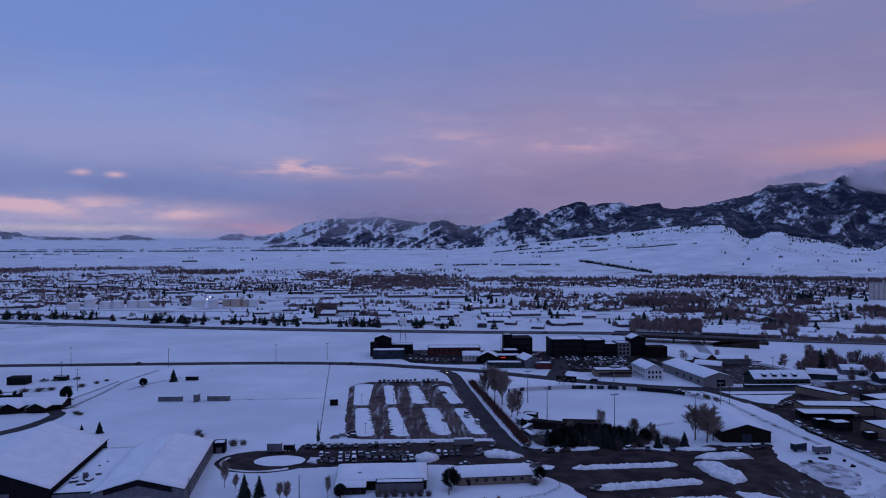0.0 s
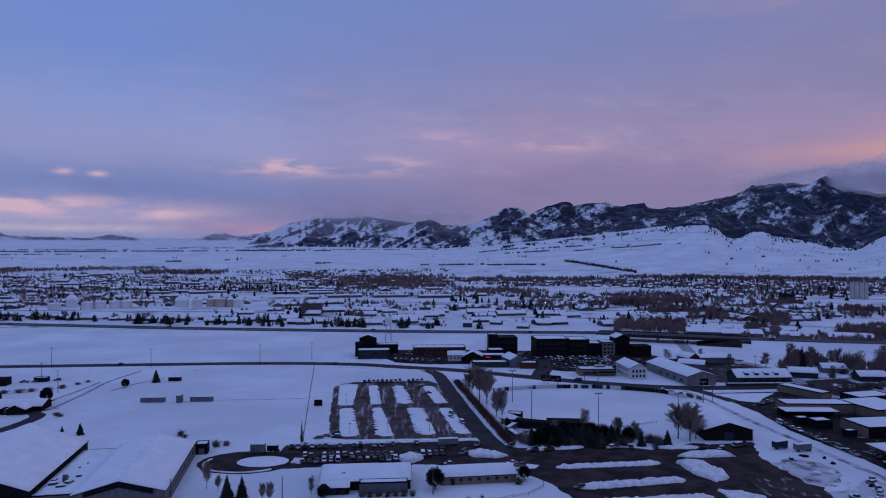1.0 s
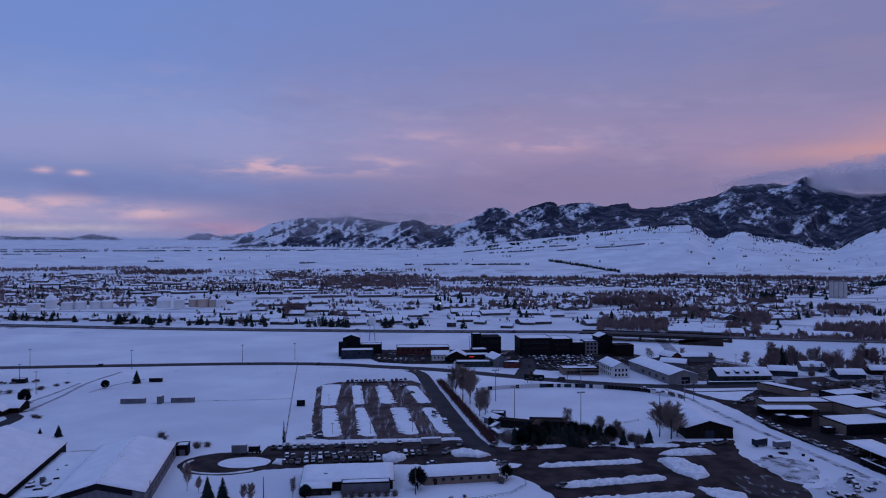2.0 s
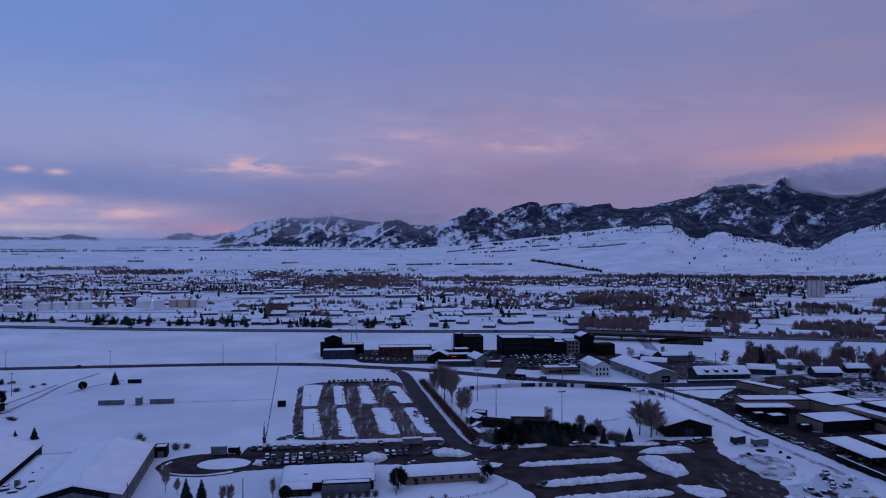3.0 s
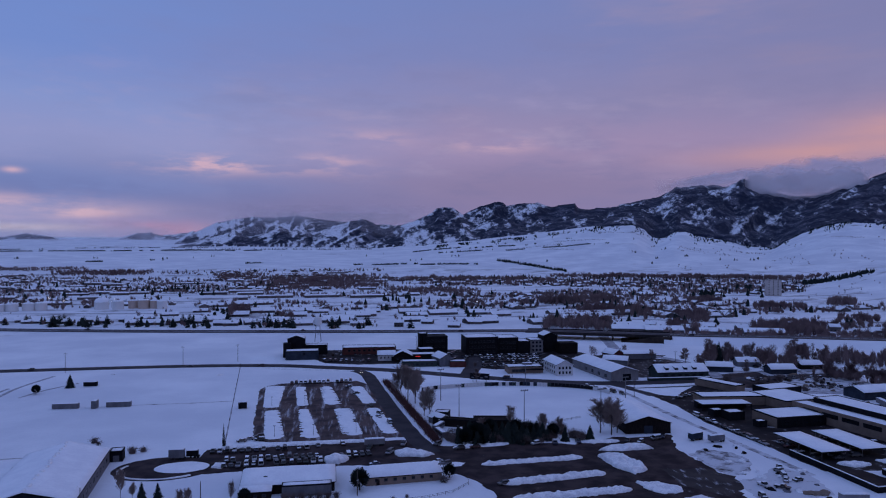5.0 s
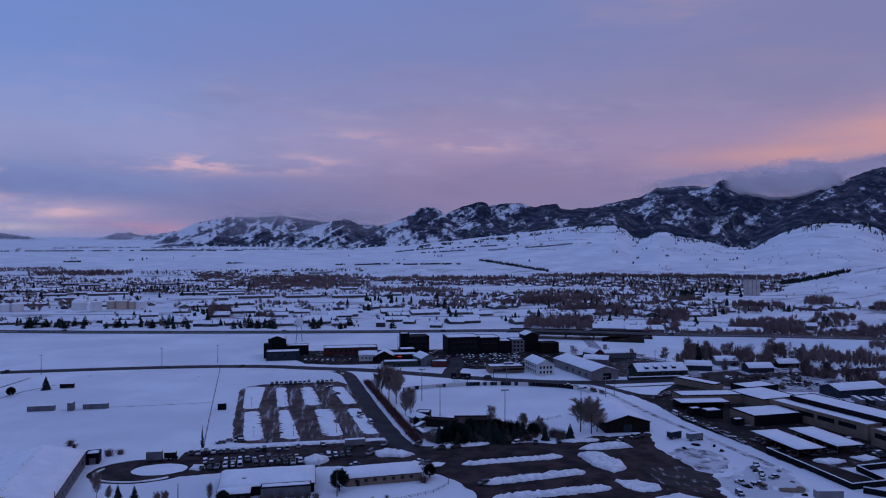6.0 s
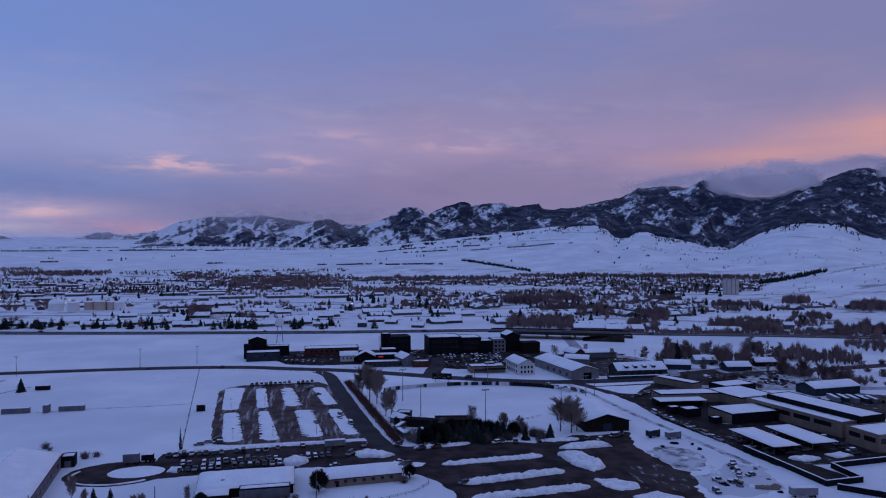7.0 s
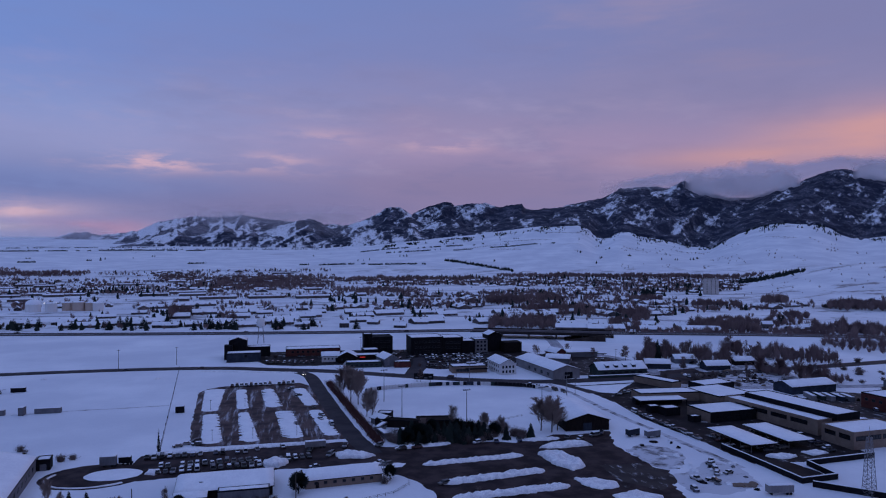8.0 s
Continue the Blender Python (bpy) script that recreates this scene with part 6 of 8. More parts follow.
def car_parts(kind):
    """Meshes for one type of vehicle: body, windows, snow on the roof, wheel."""
    L, W, body, glass, roof = {
        "sedan": (4.6, 1.82, [(-2.3, 0.35), (-2.3, 0.75), (-1.5, 0.92), (-0.3, 0.95), (1.4, 0.95), (2.25, 0.9), (2.3, 0.35)], [(-1.05, 0.94), (-0.35, 1.42), (0.95, 1.42), (1.65, 0.94)], (-0.4, 1.0, 1.42)),
        "wagon": (4.7, 1.9, [(-2.35, 0.4), (-2.35, 0.9), (-1.3, 1.05), (2.3, 1.05), (2.35, 0.4)], [(-1.15, 1.04), (-0.5, 1.68), (1.95, 1.68), (2.25, 1.04)], (-0.5, 1.95, 1.68)),
        "pickup": (5.6, 2.0, [(-2.8, 0.5), (-2.8, 1.05), (-1.6, 1.15), (0.55, 1.15), (0.6, 1.1), (2.8, 1.1), (2.8, 0.5)], [(-1.35, 1.14), (-0.75, 1.85), (0.35, 1.85), (0.55, 1.14)], (-0.75, 0.35, 1.85)),
        "van": (5.4, 2.05, [(-2.7, 0.45), (-2.7, 1.0), (-2.0, 1.2), (2.7, 1.2), (2.7, 0.45)], [(-1.95, 1.19), (-1.35, 2.1), (2.6, 2.1), (2.69, 1.19)], (-1.3, 2.6, 2.1))}[kind]
    bm = bmesh.new()
    extruded(bm, body, -W / 2, W / 2)
    bmesh.ops.recalc_face_normals(bm, faces=bm.faces)
    bmesh.ops.bevel(bm, geom=bm.edges[:], offset=0.06, segments=1, affect="EDGES")
    a = part("body", bm, PAINT)
    bm = bmesh.new()
    extruded(bm, glass, -W / 2 + 0.1, W / 2 - 0.1)
    for v in bm.verts:
        if v.co.z > glass[0][1] + 0.2:
            v.co.y *= 0.86
    bmesh.ops.recalc_face_normals(bm, faces=bm.faces)
    g = part("window_band", bm, PANE)
    bm = bmesh.new()
    x0, x1, z = roof
    box(bm, x0, x1, -W / 2 + 0.2, W / 2 - 0.2, z, z + 0.14)
    if kind != "pickup":
        box(bm, -L / 2 + 0.25, glass[0][0] - 0.1, -W / 2 + 0.2, W / 2 - 0.2, body[2][1] - 0.12, body[2][1] + 0.08)
    else:
        box(bm, 0.75, 2.7, -W / 2 + 0.15, W / 2 - 0.15, 0.9, 1.16)
    bmesh.ops.bevel(bm, geom=bm.edges[:], offset=0.05, segments=1, affect="EDGES")
    s = part("roof_snow", bm, SNOW_ROOF)
    bm = bmesh.new()
    rod(bm, (0, -0.12, 0), (0, 0.12, 0), 0.34, 0.34, 12)
    w = part("wheel", bm, TYRE)
    bm = bmesh.new()
    box(bm, -L / 2 - 0.02, -L / 2 + 0.04, -0.22, 0.22, 0.62, 0.78)
    h = part("headlight", bm, FRAME)
    data = (a.data, g.data, s.data, w.data, h.data, L, W)
    for o in (a, g, s, w, h):
        bpy.data.objects.remove(o)
    return data


def car(kind, x, y, rz, group, snow=True, where="parked in a cleared lot", z=None):
    if kind not in CARS:
        CARS[kind] = car_parts(kind)
    a, g, s, w, h, L, W = CARS[kind]
    name = {"sedan": "car", "wagon": "car", "pickup": "pickup_truck", "van": "van"}[kind]
    b = thing(name, x, y, land(x, y) + 0.05 if z is None else z, rz, "%s %s" % ({"sedan": "low sedan", "wagon": "boxy wagon", "pickup": "pickup truck", "van": "tall van"}[kind] + (", snowy roof," if snow else ", bare roof,"), where), "car" if name == "car" else name.replace("_", " "), group)
    for n, d in (("body", a), ("window_band", g)) + ((("roof_snow", s),) if snow else ()):
        o = new(n, d)
        o.parent = b
    for i, (sx, sy) in enumerate(((-1, -1), (-1, 1), (1, -1), (1, 1))):
        o = new("wheel", w)
        o.parent, o.matrix_basis = b, pose(sx * L * 0.31, sy * (W / 2 - 0.08), 0.34)
    for sy in (-1, 1):
        o = new("headlight", h)
        o.parent, o.matrix_basis = b, pose(0, sy * (W / 2 - 0.35), 0)
    return b


vr = random.Random(11)
KINDS = ["sedan", "wagon", "wagon", "pickup", "pickup", "van"]


def car_row(x0, y0, x1, y1, n, facing, group, gaps=0.08, where="parked in a cleared lot", snow=0.45):
    for k in range(n):
        if vr.random() < gaps:
            continue
        f = k / max(1, n - 1)
        car(vr.choice(KINDS), x0 + (x1 - x0) * f + vr.uniform(-0.2, 0.2), y0 + (y1 - y0) * f + vr.uniform(-0.5, 0.5), facing + vr.uniform(-4, 4) + vr.choice((0, 180)), group, vr.random() < snow, where)


R1 = "rows of cars in the main car park"
ROWS_AT = "in a car park row"
car_row(-54, 312.5, -14, 314, 14, 97, R1, 0.12, ROWS_AT)
car_row(-46, 298.6, -9, 300.2, 14, 97, R1, 0.05, ROWS_AT, 0.5)
car_row(-46, 291.8, -7, 293.6, 14, 97, R1, 0.05, ROWS_AT, 0.5)
car_row(1.5, 298.3, 13, 300.0, 5, 97, R1, 0.0, ROWS_AT, 0.22)
car_row(-9, 316, 2, 316.5, 2, 97, R1, 0.0, ROWS_AT)
for k, x, y, rz in (("pickup", 13.5, 309, 80), ("pickup", 29, 313, 75), ("van", 22, 301, 60), ("sedan", 15, 286, 10), ("wagon", 36.5, 282, 50), ("sedan", 41, 286, 20), ("wagon", 44, 283, 20),
                    ("wagon", -37, 335, 15), ("sedan", -41, 331, 5), ("wagon", -36, 329, 0), ("sedan", -44, 328, 10), ("sedan", 4.5, 446, 20), ("sedan", 9, 425, 10), ("wagon", 21, 372, 120),
                    ("van", 25, 352, 100), ("sedan", 17, 392, 100), ("sedan", 20, 365, 110), ("wagon", 62, 256, 20), ("wagon", 88, 306, 30), ("pickup", 97, 305.5, 80), ("pickup", 108, 306, 80),
                    ("pickup", 131, 305, 60), ("wagon", 136, 302, 40), ("van", 145, 306, 20), ("pickup", 150, 309, 60), ("wagon", 53, 303, 20), ("wagon", 60, 304, 10),
                    ("wagon", 44, 311, 50)):
    car(k, x, y, rz, "scattered cars", vr.random() < 0.6, "standing on cleared ground")
for k, x, y, rz in (("wagon", -222, 537, 3), ("sedan", -112, 537, 2), ("wagon", -60, 533, -5), ("van", 110, 461, -25)):
    car(k, x, y, rz, "cars on the road", False, "on the ploughed road")
for i in range(5):
    car_row(104 + 1.5 * i, 508 + 11 * i, 152 + i, 511 + 10 * i, 17, 90, "cars in the office lot", 0.22, "parked in the slushy office lot", 0.5)
car_row(-2, 573, 26, 573, 8, 90, "cars by the warehouse", 0.25, "parked beside the brick warehouse")
car_row(-14, 548, 20, 545, 9, 80, "cars by the warehouse", 0.35, "parked beside the brick warehouse")
car_row(44, 530, 96, 545, 14, 70, "cars between the shops", 0.35, "parked between dark shops", 0.4)
car_row(92, 555, 160, 556, 20, 90, "cars by the black offices", 0.3, "parked before the black offices", 0.4)
car_row(84, 562, 98, 590, 6, 10, "cars by the black offices", 0.2, "parked before the black offices", 0.4)
car_row(172, 540, 198, 520, 8, 40, "cars between the sheds", 0.2, "parked between snowy sheds", 0.4)
car_row(26, 566, 58, 566, 9, 90, "cars by the warehouse", 0.3, "parked beside the brick warehouse", 0.4)
car_row(196, 388, 214, 398, 6, 60, "cars in the office yard", 0.1, "parked in the office yard")
car_row(186, 345, 190, 292, 12, 88, "cars along the side street", 0.35, "parked along the side street")
car_row(199, 293, 197.5, 268, 8, 5, "cars under the carports", 0.2, "parked under an open carport", 0.0)
car_row(210.5, 293, 208.5, 268, 8, 5, "cars under the carports", 0.2, "parked under an open carport", 0.0)
car_row(219.5, 295, 218, 270, 8, 5, "cars under the carports", 0.2, "parked under an open carport", 0.0)
car_row(240, 290, 236, 262, 8, 8, "cars in the office yard", 0.3, "parked in the office yard", 0.3)
car_row(206, 446, 246, 447.5, 9, 90, "cars by the dormer shop", 0.4, "parked in front of the dormer shop")
car_row(168, 402, 152, 432, 6, 100, "cars behind the fence", 0.2, "behind the outfield fence")
car_row(268, 412, 330, 400, 12, 80, "cars in the storage yard", 0.3, "parked in the storage yard")
car_row(270, 430, 328, 436, 10, 70, "cars in the storage yard", 0.3, "parked in the storage yard")
car_row(205, 520, 255, 500, 12, 60, "cars between the sheds", 0.35, "parked between snowy sheds")
car_row(300, 330, 342, 306, 9, 60, "cars in the contractor yard", 0.3, "parked in the contractor yard")
car_row(290, 470, 330, 498, 8, 40, "cars by the houses", 0.4, "parked beside snowy houses")
car_row(-268, 466, -232, 478, 7, 20, "equipment in the west field", 0.2, "in the snowy field", 0.3)


def trailer(x, y, rz, L, h, mat, label, wheels=True):
    b = thing("box_trailer", x, y, 0, rz, label, "trailer", "trailers standing in the snow")
    bm = bmesh.new()
    z0 = 0.9 if wheels else 0.1
    corrugated(bm, L, 2.5, z0, z0 + h, 0.9)
    part("body", bm, mat, b)
    snow_cover(b, L - 0.1, 2.4, lambda q: z0 + h, 0.25, seed=x)
    if wheels:
        for sx in (L * 0.25, L * 0.25 + 1.3):
            for sy in (-1.0, 1.0):
                bm = bmesh.new()
                rod(bm, (sx, sy - 0.15, 0.5), (sx, sy + 0.15, 0.5), 0.5, 0.5, 10)
                part("wheel", bm, TYRE, b)
        bm = bmesh.new()
        box(bm, -L / 2 + 1.4, -L / 2 + 1.7, -0.9, 0.9, 0, 0.92)
        part("landing_leg", bm, METAL_DARK, b)


for k, f, side, rz in (("van", 0.10, -6.5, 0), ("wagon", 0.17, -6.5, 0), ("pickup", 0.24, 6.5, 180), ("van", 0.31, -6.5, 0), ("sedan", 0.36, 6.5, 180), ("van", 0.47, -6.5, 0), ("wagon", 0.62, 6.5, 180), ("van", 0.70, -6.5, 0)):
    i = int(f * (len(HIGHWAY) - 1))
    d = HIGHWAY[i + 1] - HIGHWAY[i]
    q = offset(HIGHWAY, side)[i]
    car(k, q.x, q.y, math.degrees(math.atan2(d.y, d.x)) + rz, "traffic on the highway", False, "on the salted highway", q.z + 0.12)
lit_car = car("wagon", 13, 494, 95, "cars on the road", False, "with lit headlamps")
for sy in (-0.6, 0.6):
    bm = bmesh.new()
    box(bm, -0.05, 0.05, -0.13, 0.13, -0.09, 0.09)
    part("headlamp", bm, LAMP_GLOW, lit_car, "burning headlamp").location = (2.4, sy, 0.75)
    bm = bmesh.new()
    box(bm, -0.05, 0.05, -0.13, 0.13, -0.09, 0.09)
    part("headlamp", bm, LAMP_GLOW, lit_car, "burning headlamp").location = (-2.4, sy, 0.75)
trailer(-150, 408.5, 1, 13.5, 2.7, METAL_GREY, "long grey trailer standing in the snowy field", False)
trailer(-122.5, 409.5, 1, 12.8, 2.7, METAL_GREY, "long grey trailer standing in the snowy field", False)
trailer(-134.5, 407.5, 90, 4.5, 4.2, METAL_GREY, "tall grey box standing between two trailers", False)
trailer(-159, 472, 1, 8.0, 2.6, METAL_DARK, "dark box trailer in the snowy field", False)
trailer(-53.5, 396, 5, 4.5, 3.4, METAL_DARK, "small dark hut in the field", False)
trailer(-67, 305, 0, 6.2, 3.4, METAL_GREY, "grey truck box beside the turning loop")
trailer(-61, 306.5, 0, 4.6, 2.4, METAL_DARK, "dark truck box beside the turning loop")
trailer(178.5, 221, -8, 9.5, 2.6, METAL_LIGHT, "pale box trailer at the edge of the snow lot")
trailer(16, 314, 4, 9.0, 2.4, METAL_LIGHT, "pale trailer behind the snow ridge")
trailer(163, 303, 20, 7.0, 2.6, BLUE_WALL, "weathered blue-grey trailer beside the slush yard")
trailer(171, 299, 10, 7.5, 2.4, METAL_GREY, "weathered grey trailer beside the slush yard")
trailer(57, 329, 75, 3.5, 2.6, METAL_LIGHT, "small pale utility box by the hedge", False)


def bus(x, y, rz):
    b = thing("bus", x, y, 0, rz, "parked bus with snow along its roof by the hedge", "bus")
    bm = bmesh.new()
    box(bm, -5.2, 5.2, -1.25, 1.25, 0.45, 2.9)
    bmesh.ops.bevel(bm, geom=bm.edges[:], offset=0.15, segments=2, affect="EDGES")
    part("body", bm, METAL_GREY, b)
    for s in (-1, 1):
        bm = bmesh.new()
        for k in range(7):
            box(bm, -4.6 + 1.35 * k, -3.5 + 1.35 * k, s * 1.24 - 0.03, s * 1.24 + 0.03, 1.5, 2.4)
        part("window_row", bm, PANE, b)
    for sx in (-3.3, 3.0):
        for sy in (-1.1, 1.1):
            bm = bmesh.new()
            rod(bm, (sx, sy - 0.15, 0.5), (sx, sy + 0.15, 0.5), 0.5, 0.5, 10)
            part("wheel", bm, TYRE, b)
    snow_cover(b, 10.0, 2.2, lambda q: 2.9, 0.18)


bus(47.5, 326, 103)
bus(48, 338, 60)


def heap(x, y, r, h, mat, label, name="scrap_mound", seed=0):
    bm = bmesh.new()
    bmesh.ops.create_icosphere(bm, subdivisions=2, radius=1.0)
    for v in bm.verts:
        v.co *= 1 + 0.5 * noise.noise(v.co * 2.2 + Vector((seed, 0, 0)))
        v.co.z = max(v.co.z, -0.1)
    bmesh.ops.scale(bm, vec=(r, r * 0.7, h), verts=bm.verts)
    ob = part(name, bm, mat, None, label)
    ob.matrix_basis = pose(x, y, 0.02, 0, 0, seed * 40)
    tagged(ob, category="mound", group="mounds in the yards")


hr = random.Random(21)
for k in range(22):
    x, y = hr.uniform(156, 184), hr.uniform(224, 292)
    heap(x, y, hr.uniform(0.7, 2.2), hr.uniform(0.4, 1.1), hr.choice([METAL_DARK, SNOW_PILE, WOOD_DARK, METAL_GREY]), "heap of snow-dusted scrap and timber in the yard", seed=k)
for k in range(5):
    heap(169 + 1.6 * k, 231 + hr.uniform(-1, 1), 2.2, 1.0, TAN, "tan bundle of cut timber in the snow", "lumber_bundle", k + 50)
for k in range(70):
    x, y = hr.uniform(266, 345), hr.choice((hr.uniform(392, 448), hr.uniform(340, 366)))
    heap(x, y, hr.uniform(0.8, 2.6), hr.uniform(0.6, 1.6), hr.choice([METAL_DARK, SNOW_PILE, WOOD_DARK, TAN]), "heap of snow-dusted material in a storage yard", seed=k + 90)
for x, y, r in ((-84, 500, 3), (-230, 506, 2), (-158, 512, 2)):
    heap(x, y, r, 0.8, SNOW_PILE, "low heap of snow in the field", seed=x)
for k, (kind, x, y, rz) in enumerate((("pickup", 157.5, 241, 100), ("wagon", 150.5, 230.5, 80), ("sedan", 169, 245, 60), ("wagon", 171.5, 249.5, 75), ("sedan", 173.5, 256, 110), ("sedan", 176.5, 260, 70), ("pickup", 163, 238, 130), ("sedan", 174, 245, 20))):
    car(kind, x, y, rz, "cars in the snowy lot", True, "standing in the snow beside the office yard")
for k in range(14):
    if k != 9:
        car("van" if k % 5 else "pickup", -32 + 2.9 * k, 461 + 0.15 * k, 92 + vr.uniform(-3, 3), "trucks at the far edge of the gravel lot", vr.random() < 0.6, "along the gravel lot")

# street lamps burning among the tanks and in the town
for x, y, h in ((-505, 1040, 9), (-450, 1050, 9), (-335, 1062, 10), (-322, 1070, 10), (-346, 1110, 10), (-410, 1090, 9), (60, 985, 9), (190, 1000, 9), (-455, 1150, 9)):
    b = thing("street_lamp", x, y, land(x, y), 0, "burning street lamp on a thin steel pole", "street lamp", "burning lamps in the town")
    bm = bmesh.new()
    rod(bm, (0, 0, 0), (0, 0, h), 0.1, 0.07, 5)
    part("pole", bm, STEEL, b)
    bm = bmesh.new()
    bmesh.ops.create_icosphere(bm, subdivisions=1, radius=0.45 if h > 2 else 0.3)
    part("lamp", bm, LAMP_GLOW, b).location = (0, 0, h)


# ---- trees ----
def conifer_meshes(seed, whorls, boughs, slim=0.19):
    """Unit-high fir: trunk and a crown of drooping boughs with gaps."""
    r = random.Random(seed)
    bm = bmesh.new()
    rod(bm, (0, 0, -0.02), (0, 0, 0.95), 0.018, 0.003, 6)
    t = part("trunk", bm, BARK)
    verts, faces = [], []
    for k in range(whorls):
        f = k / whorls
        z = 0.07 + 0.9 * f
        reach = slim * (1 - f) ** 0.8 + 0.012
        for j in range(boughs):
            a = 2 * math.pi * (j + r.random()) / boughs + k
            l = reach * r.uniform(0.5, 1.3)
            wide = l * r.uniform(0.35, 0.6) + 0.008
            drop = l * r.uniform(0.25, 0.65)
            c, s = math.cos(a), math.sin(a)
            i = len(verts)
            for d, w, dz in ((0.02, 0, 0.02), (0.6, 1, -0.35), (1.0, 0, -1.0), (0.6, -1, -0.35), (0.55, 0, 0.1)):
                verts.append((c * l * d - s * wide * 0.5 * w, s * l * d + c * wide * 0.5 * w, z + drop * dz))
            faces += [(i, i + 1, i + 4), (i + 1, i + 2, i + 4), (i + 2, i + 3, i + 4), (i + 3, i, i + 4)]
    c = raw("crown", verts, faces, NEEDLES)
    data = (t.data, c.data)
    bpy.data.objects.remove(t)
    bpy.data.objects.remove(c)
    return data


def bare_meshes(seed, limbs_n=18, forks=10, twigs_n=30, lift=1.7):
    """Unit-high leafless tree: a leader, rising limbs, forks and a haze of twigs."""
    r = random.Random(seed)
    limbs, twigs, tf = bmesh.new(), [], []

    def twig(p, d, l, w):
        e = (d + Vector((r.gauss(0, 0.4), r.gauss(0, 0.4), r.gauss(0.15, 0.3)))).normalized() * l
        s = e.orthogonal().normalized() * w
        i = len(twigs)
        twigs.extend([tuple(p - s), tuple(p + s), tuple(p + e)])
        tf.append((i, i + 1, i + 2))

    bm = bmesh.new()
    rod(bm, (0, 0, -0.02), (0.01, 0, 0.4), 0.014, 0.008, 7)
    rod(bm, (0.01, 0, 0.4), (0.0, 0.01, 0.85), 0.008, 0.002, 5)
    t = part("trunk", bm, BARK)
    for k in range(limbs_n):
        f = k / limbs_n
        p = Vector((0, 0, 0.09 + 0.68 * f))
        a = 2.4 * k + r.uniform(-0.4, 0.4)
        d = Vector((math.cos(a), math.sin(a), lift * r.uniform(0.9, 1.9))).normalized()
        l = (0.42 - 0.24 * f) * r.uniform(0.75, 1.15)
        q = p + d * l
        rod(limbs, p, q, 0.0036 * (1 - 0.5 * f), 0.0010, 3)
        for _ in range(forks):
            b = p.lerp(q, r.uniform(0.25, 1.0))
            e = (d + Vector((r.gauss(0, 0.5), r.gauss(0, 0.5), r.gauss(0.3, 0.3)))).normalized()
            m = l * r.uniform(0.3, 0.6)
            rod(limbs, b, b + e * m, 0.0013, 0.0005, 3)
            for _ in range(twigs_n):
                twig(b + e * m * r.uniform(0.15, 1.0), e, r.uniform(0.05, 0.14), 0.0026)
    b = part("limb", limbs, TWIGS)
    w = raw("twig_crown", twigs, tf, TWIGS)
    data = (t.data, b.data, w.data)
    for o in (t, b, w):
        bpy.data.objects.remove(o)
    return data


def shrub_meshes(seed, stems=150):
    """A leafless shrub: many stems from one root, with side twigs."""
    r = random.Random(seed)
    verts, faces = [], []
    for _ in range(stems):
        a, lean = r.uniform(0, 6.28), abs(r.gauss(0, 0.45))
        d = Vector((math.cos(a) * lean, math.sin(a) * lean, 1)).normalized()
        l = r.uniform(0.5, 1.0)
        b = Vector((r.gauss(0, 0.12), r.gauss(0, 0.12), -0.03))
        for p, q, w in ((b, b + d * l, 0.016), (b + d * l * 0.5, b + (d + Vector((r.gauss(0, 0.5), r.gauss(0, 0.5), 0))).normalized() * l * 0.95, 0.013)):
            s = (q - p).orthogonal().normalized() * w
            i = len(verts)
            verts += [tuple(p - s), tuple(p + s), tuple(q)]
            faces.append((i, i + 1, i + 2))
    o = raw("stem_crown", verts, faces, SHRUB_BARK)
    bm = bmesh.new()
    rod(bm, (0, 0, -0.05), (0, 0, 0.12), 0.08, 0.04, 6)
    s = part("root_stock", bm, BARK)
    data = (o.data, s.data)
    bpy.data.objects.remove(o)
    bpy.data.objects.remove(s)
    return data


def pine_meshes(seed):
    """Unit-high round pine: a short trunk and a dense ball of needled twigs with an uneven outline."""
    r = random.Random(seed)
    bm = bmesh.new()
    rod(bm, (0, 0, -0.02), (0, 0, 0.6), 0.03, 0.01, 6)
    t = part("trunk", bm, BARK)
    verts, faces = [], []
    for _ in range(1500):
        a, up = r.uniform(0, 6.28), r.uniform(-0.8, 1.0)
        q = (1 - up * up) ** 0.5 * r.uniform(0.6, 1.08) * 0.42
        tip = Vector((q * math.cos(a), q * math.sin(a), 0.52 + 0.46 * up * r.uniform(0.7, 1.08)))
        root = Vector((tip.x * 0.45, tip.y * 0.45, 0.3 + (tip.z - 0.3) * 0.55))
        side = (tip - root).orthogonal().normalized() * r.uniform(0.012, 0.03)
        i, m = len(verts), root.lerp(tip, 0.6)
        verts += [tuple(root), tuple(m + side), tuple(tip), tuple(m - side)]
        faces.append((i, i + 1, i + 2, i + 3))
    c = raw("crown", verts, faces, NEEDLES)
    data = (t.data, c.data)
    bpy.data.objects.remove(t)
    bpy.data.objects.remove(c)
    return data


PINES = [pine_meshes(70 + k) for k in range(2)]
FIRS = [conifer_meshes(k, 19, 12, 0.29 + 0.05 * (k % 2)) for k in range(4)]
FAR_FIRS = [conifer_meshes(20 + k, 13, 8, 0.28) for k in range(3)]
THIN_FIR = conifer_meshes(9, 26, 10, 0.09)
BARES = [bare_meshes(30 + k) for k in range(5)]
FAR_BARES = [bare_meshes(50 + k, 15, 8, 24, 1.5) for k in range(4)]
for _kind in FAR_BARES:
    for _mesh in _kind[1:]:
        _mesh.materials.clear()
        _mesh.materials.append(THICKET)
SHRUBS = [shrub_meshes(40 + k) for k in range(3)]
tr = random.Random(5)


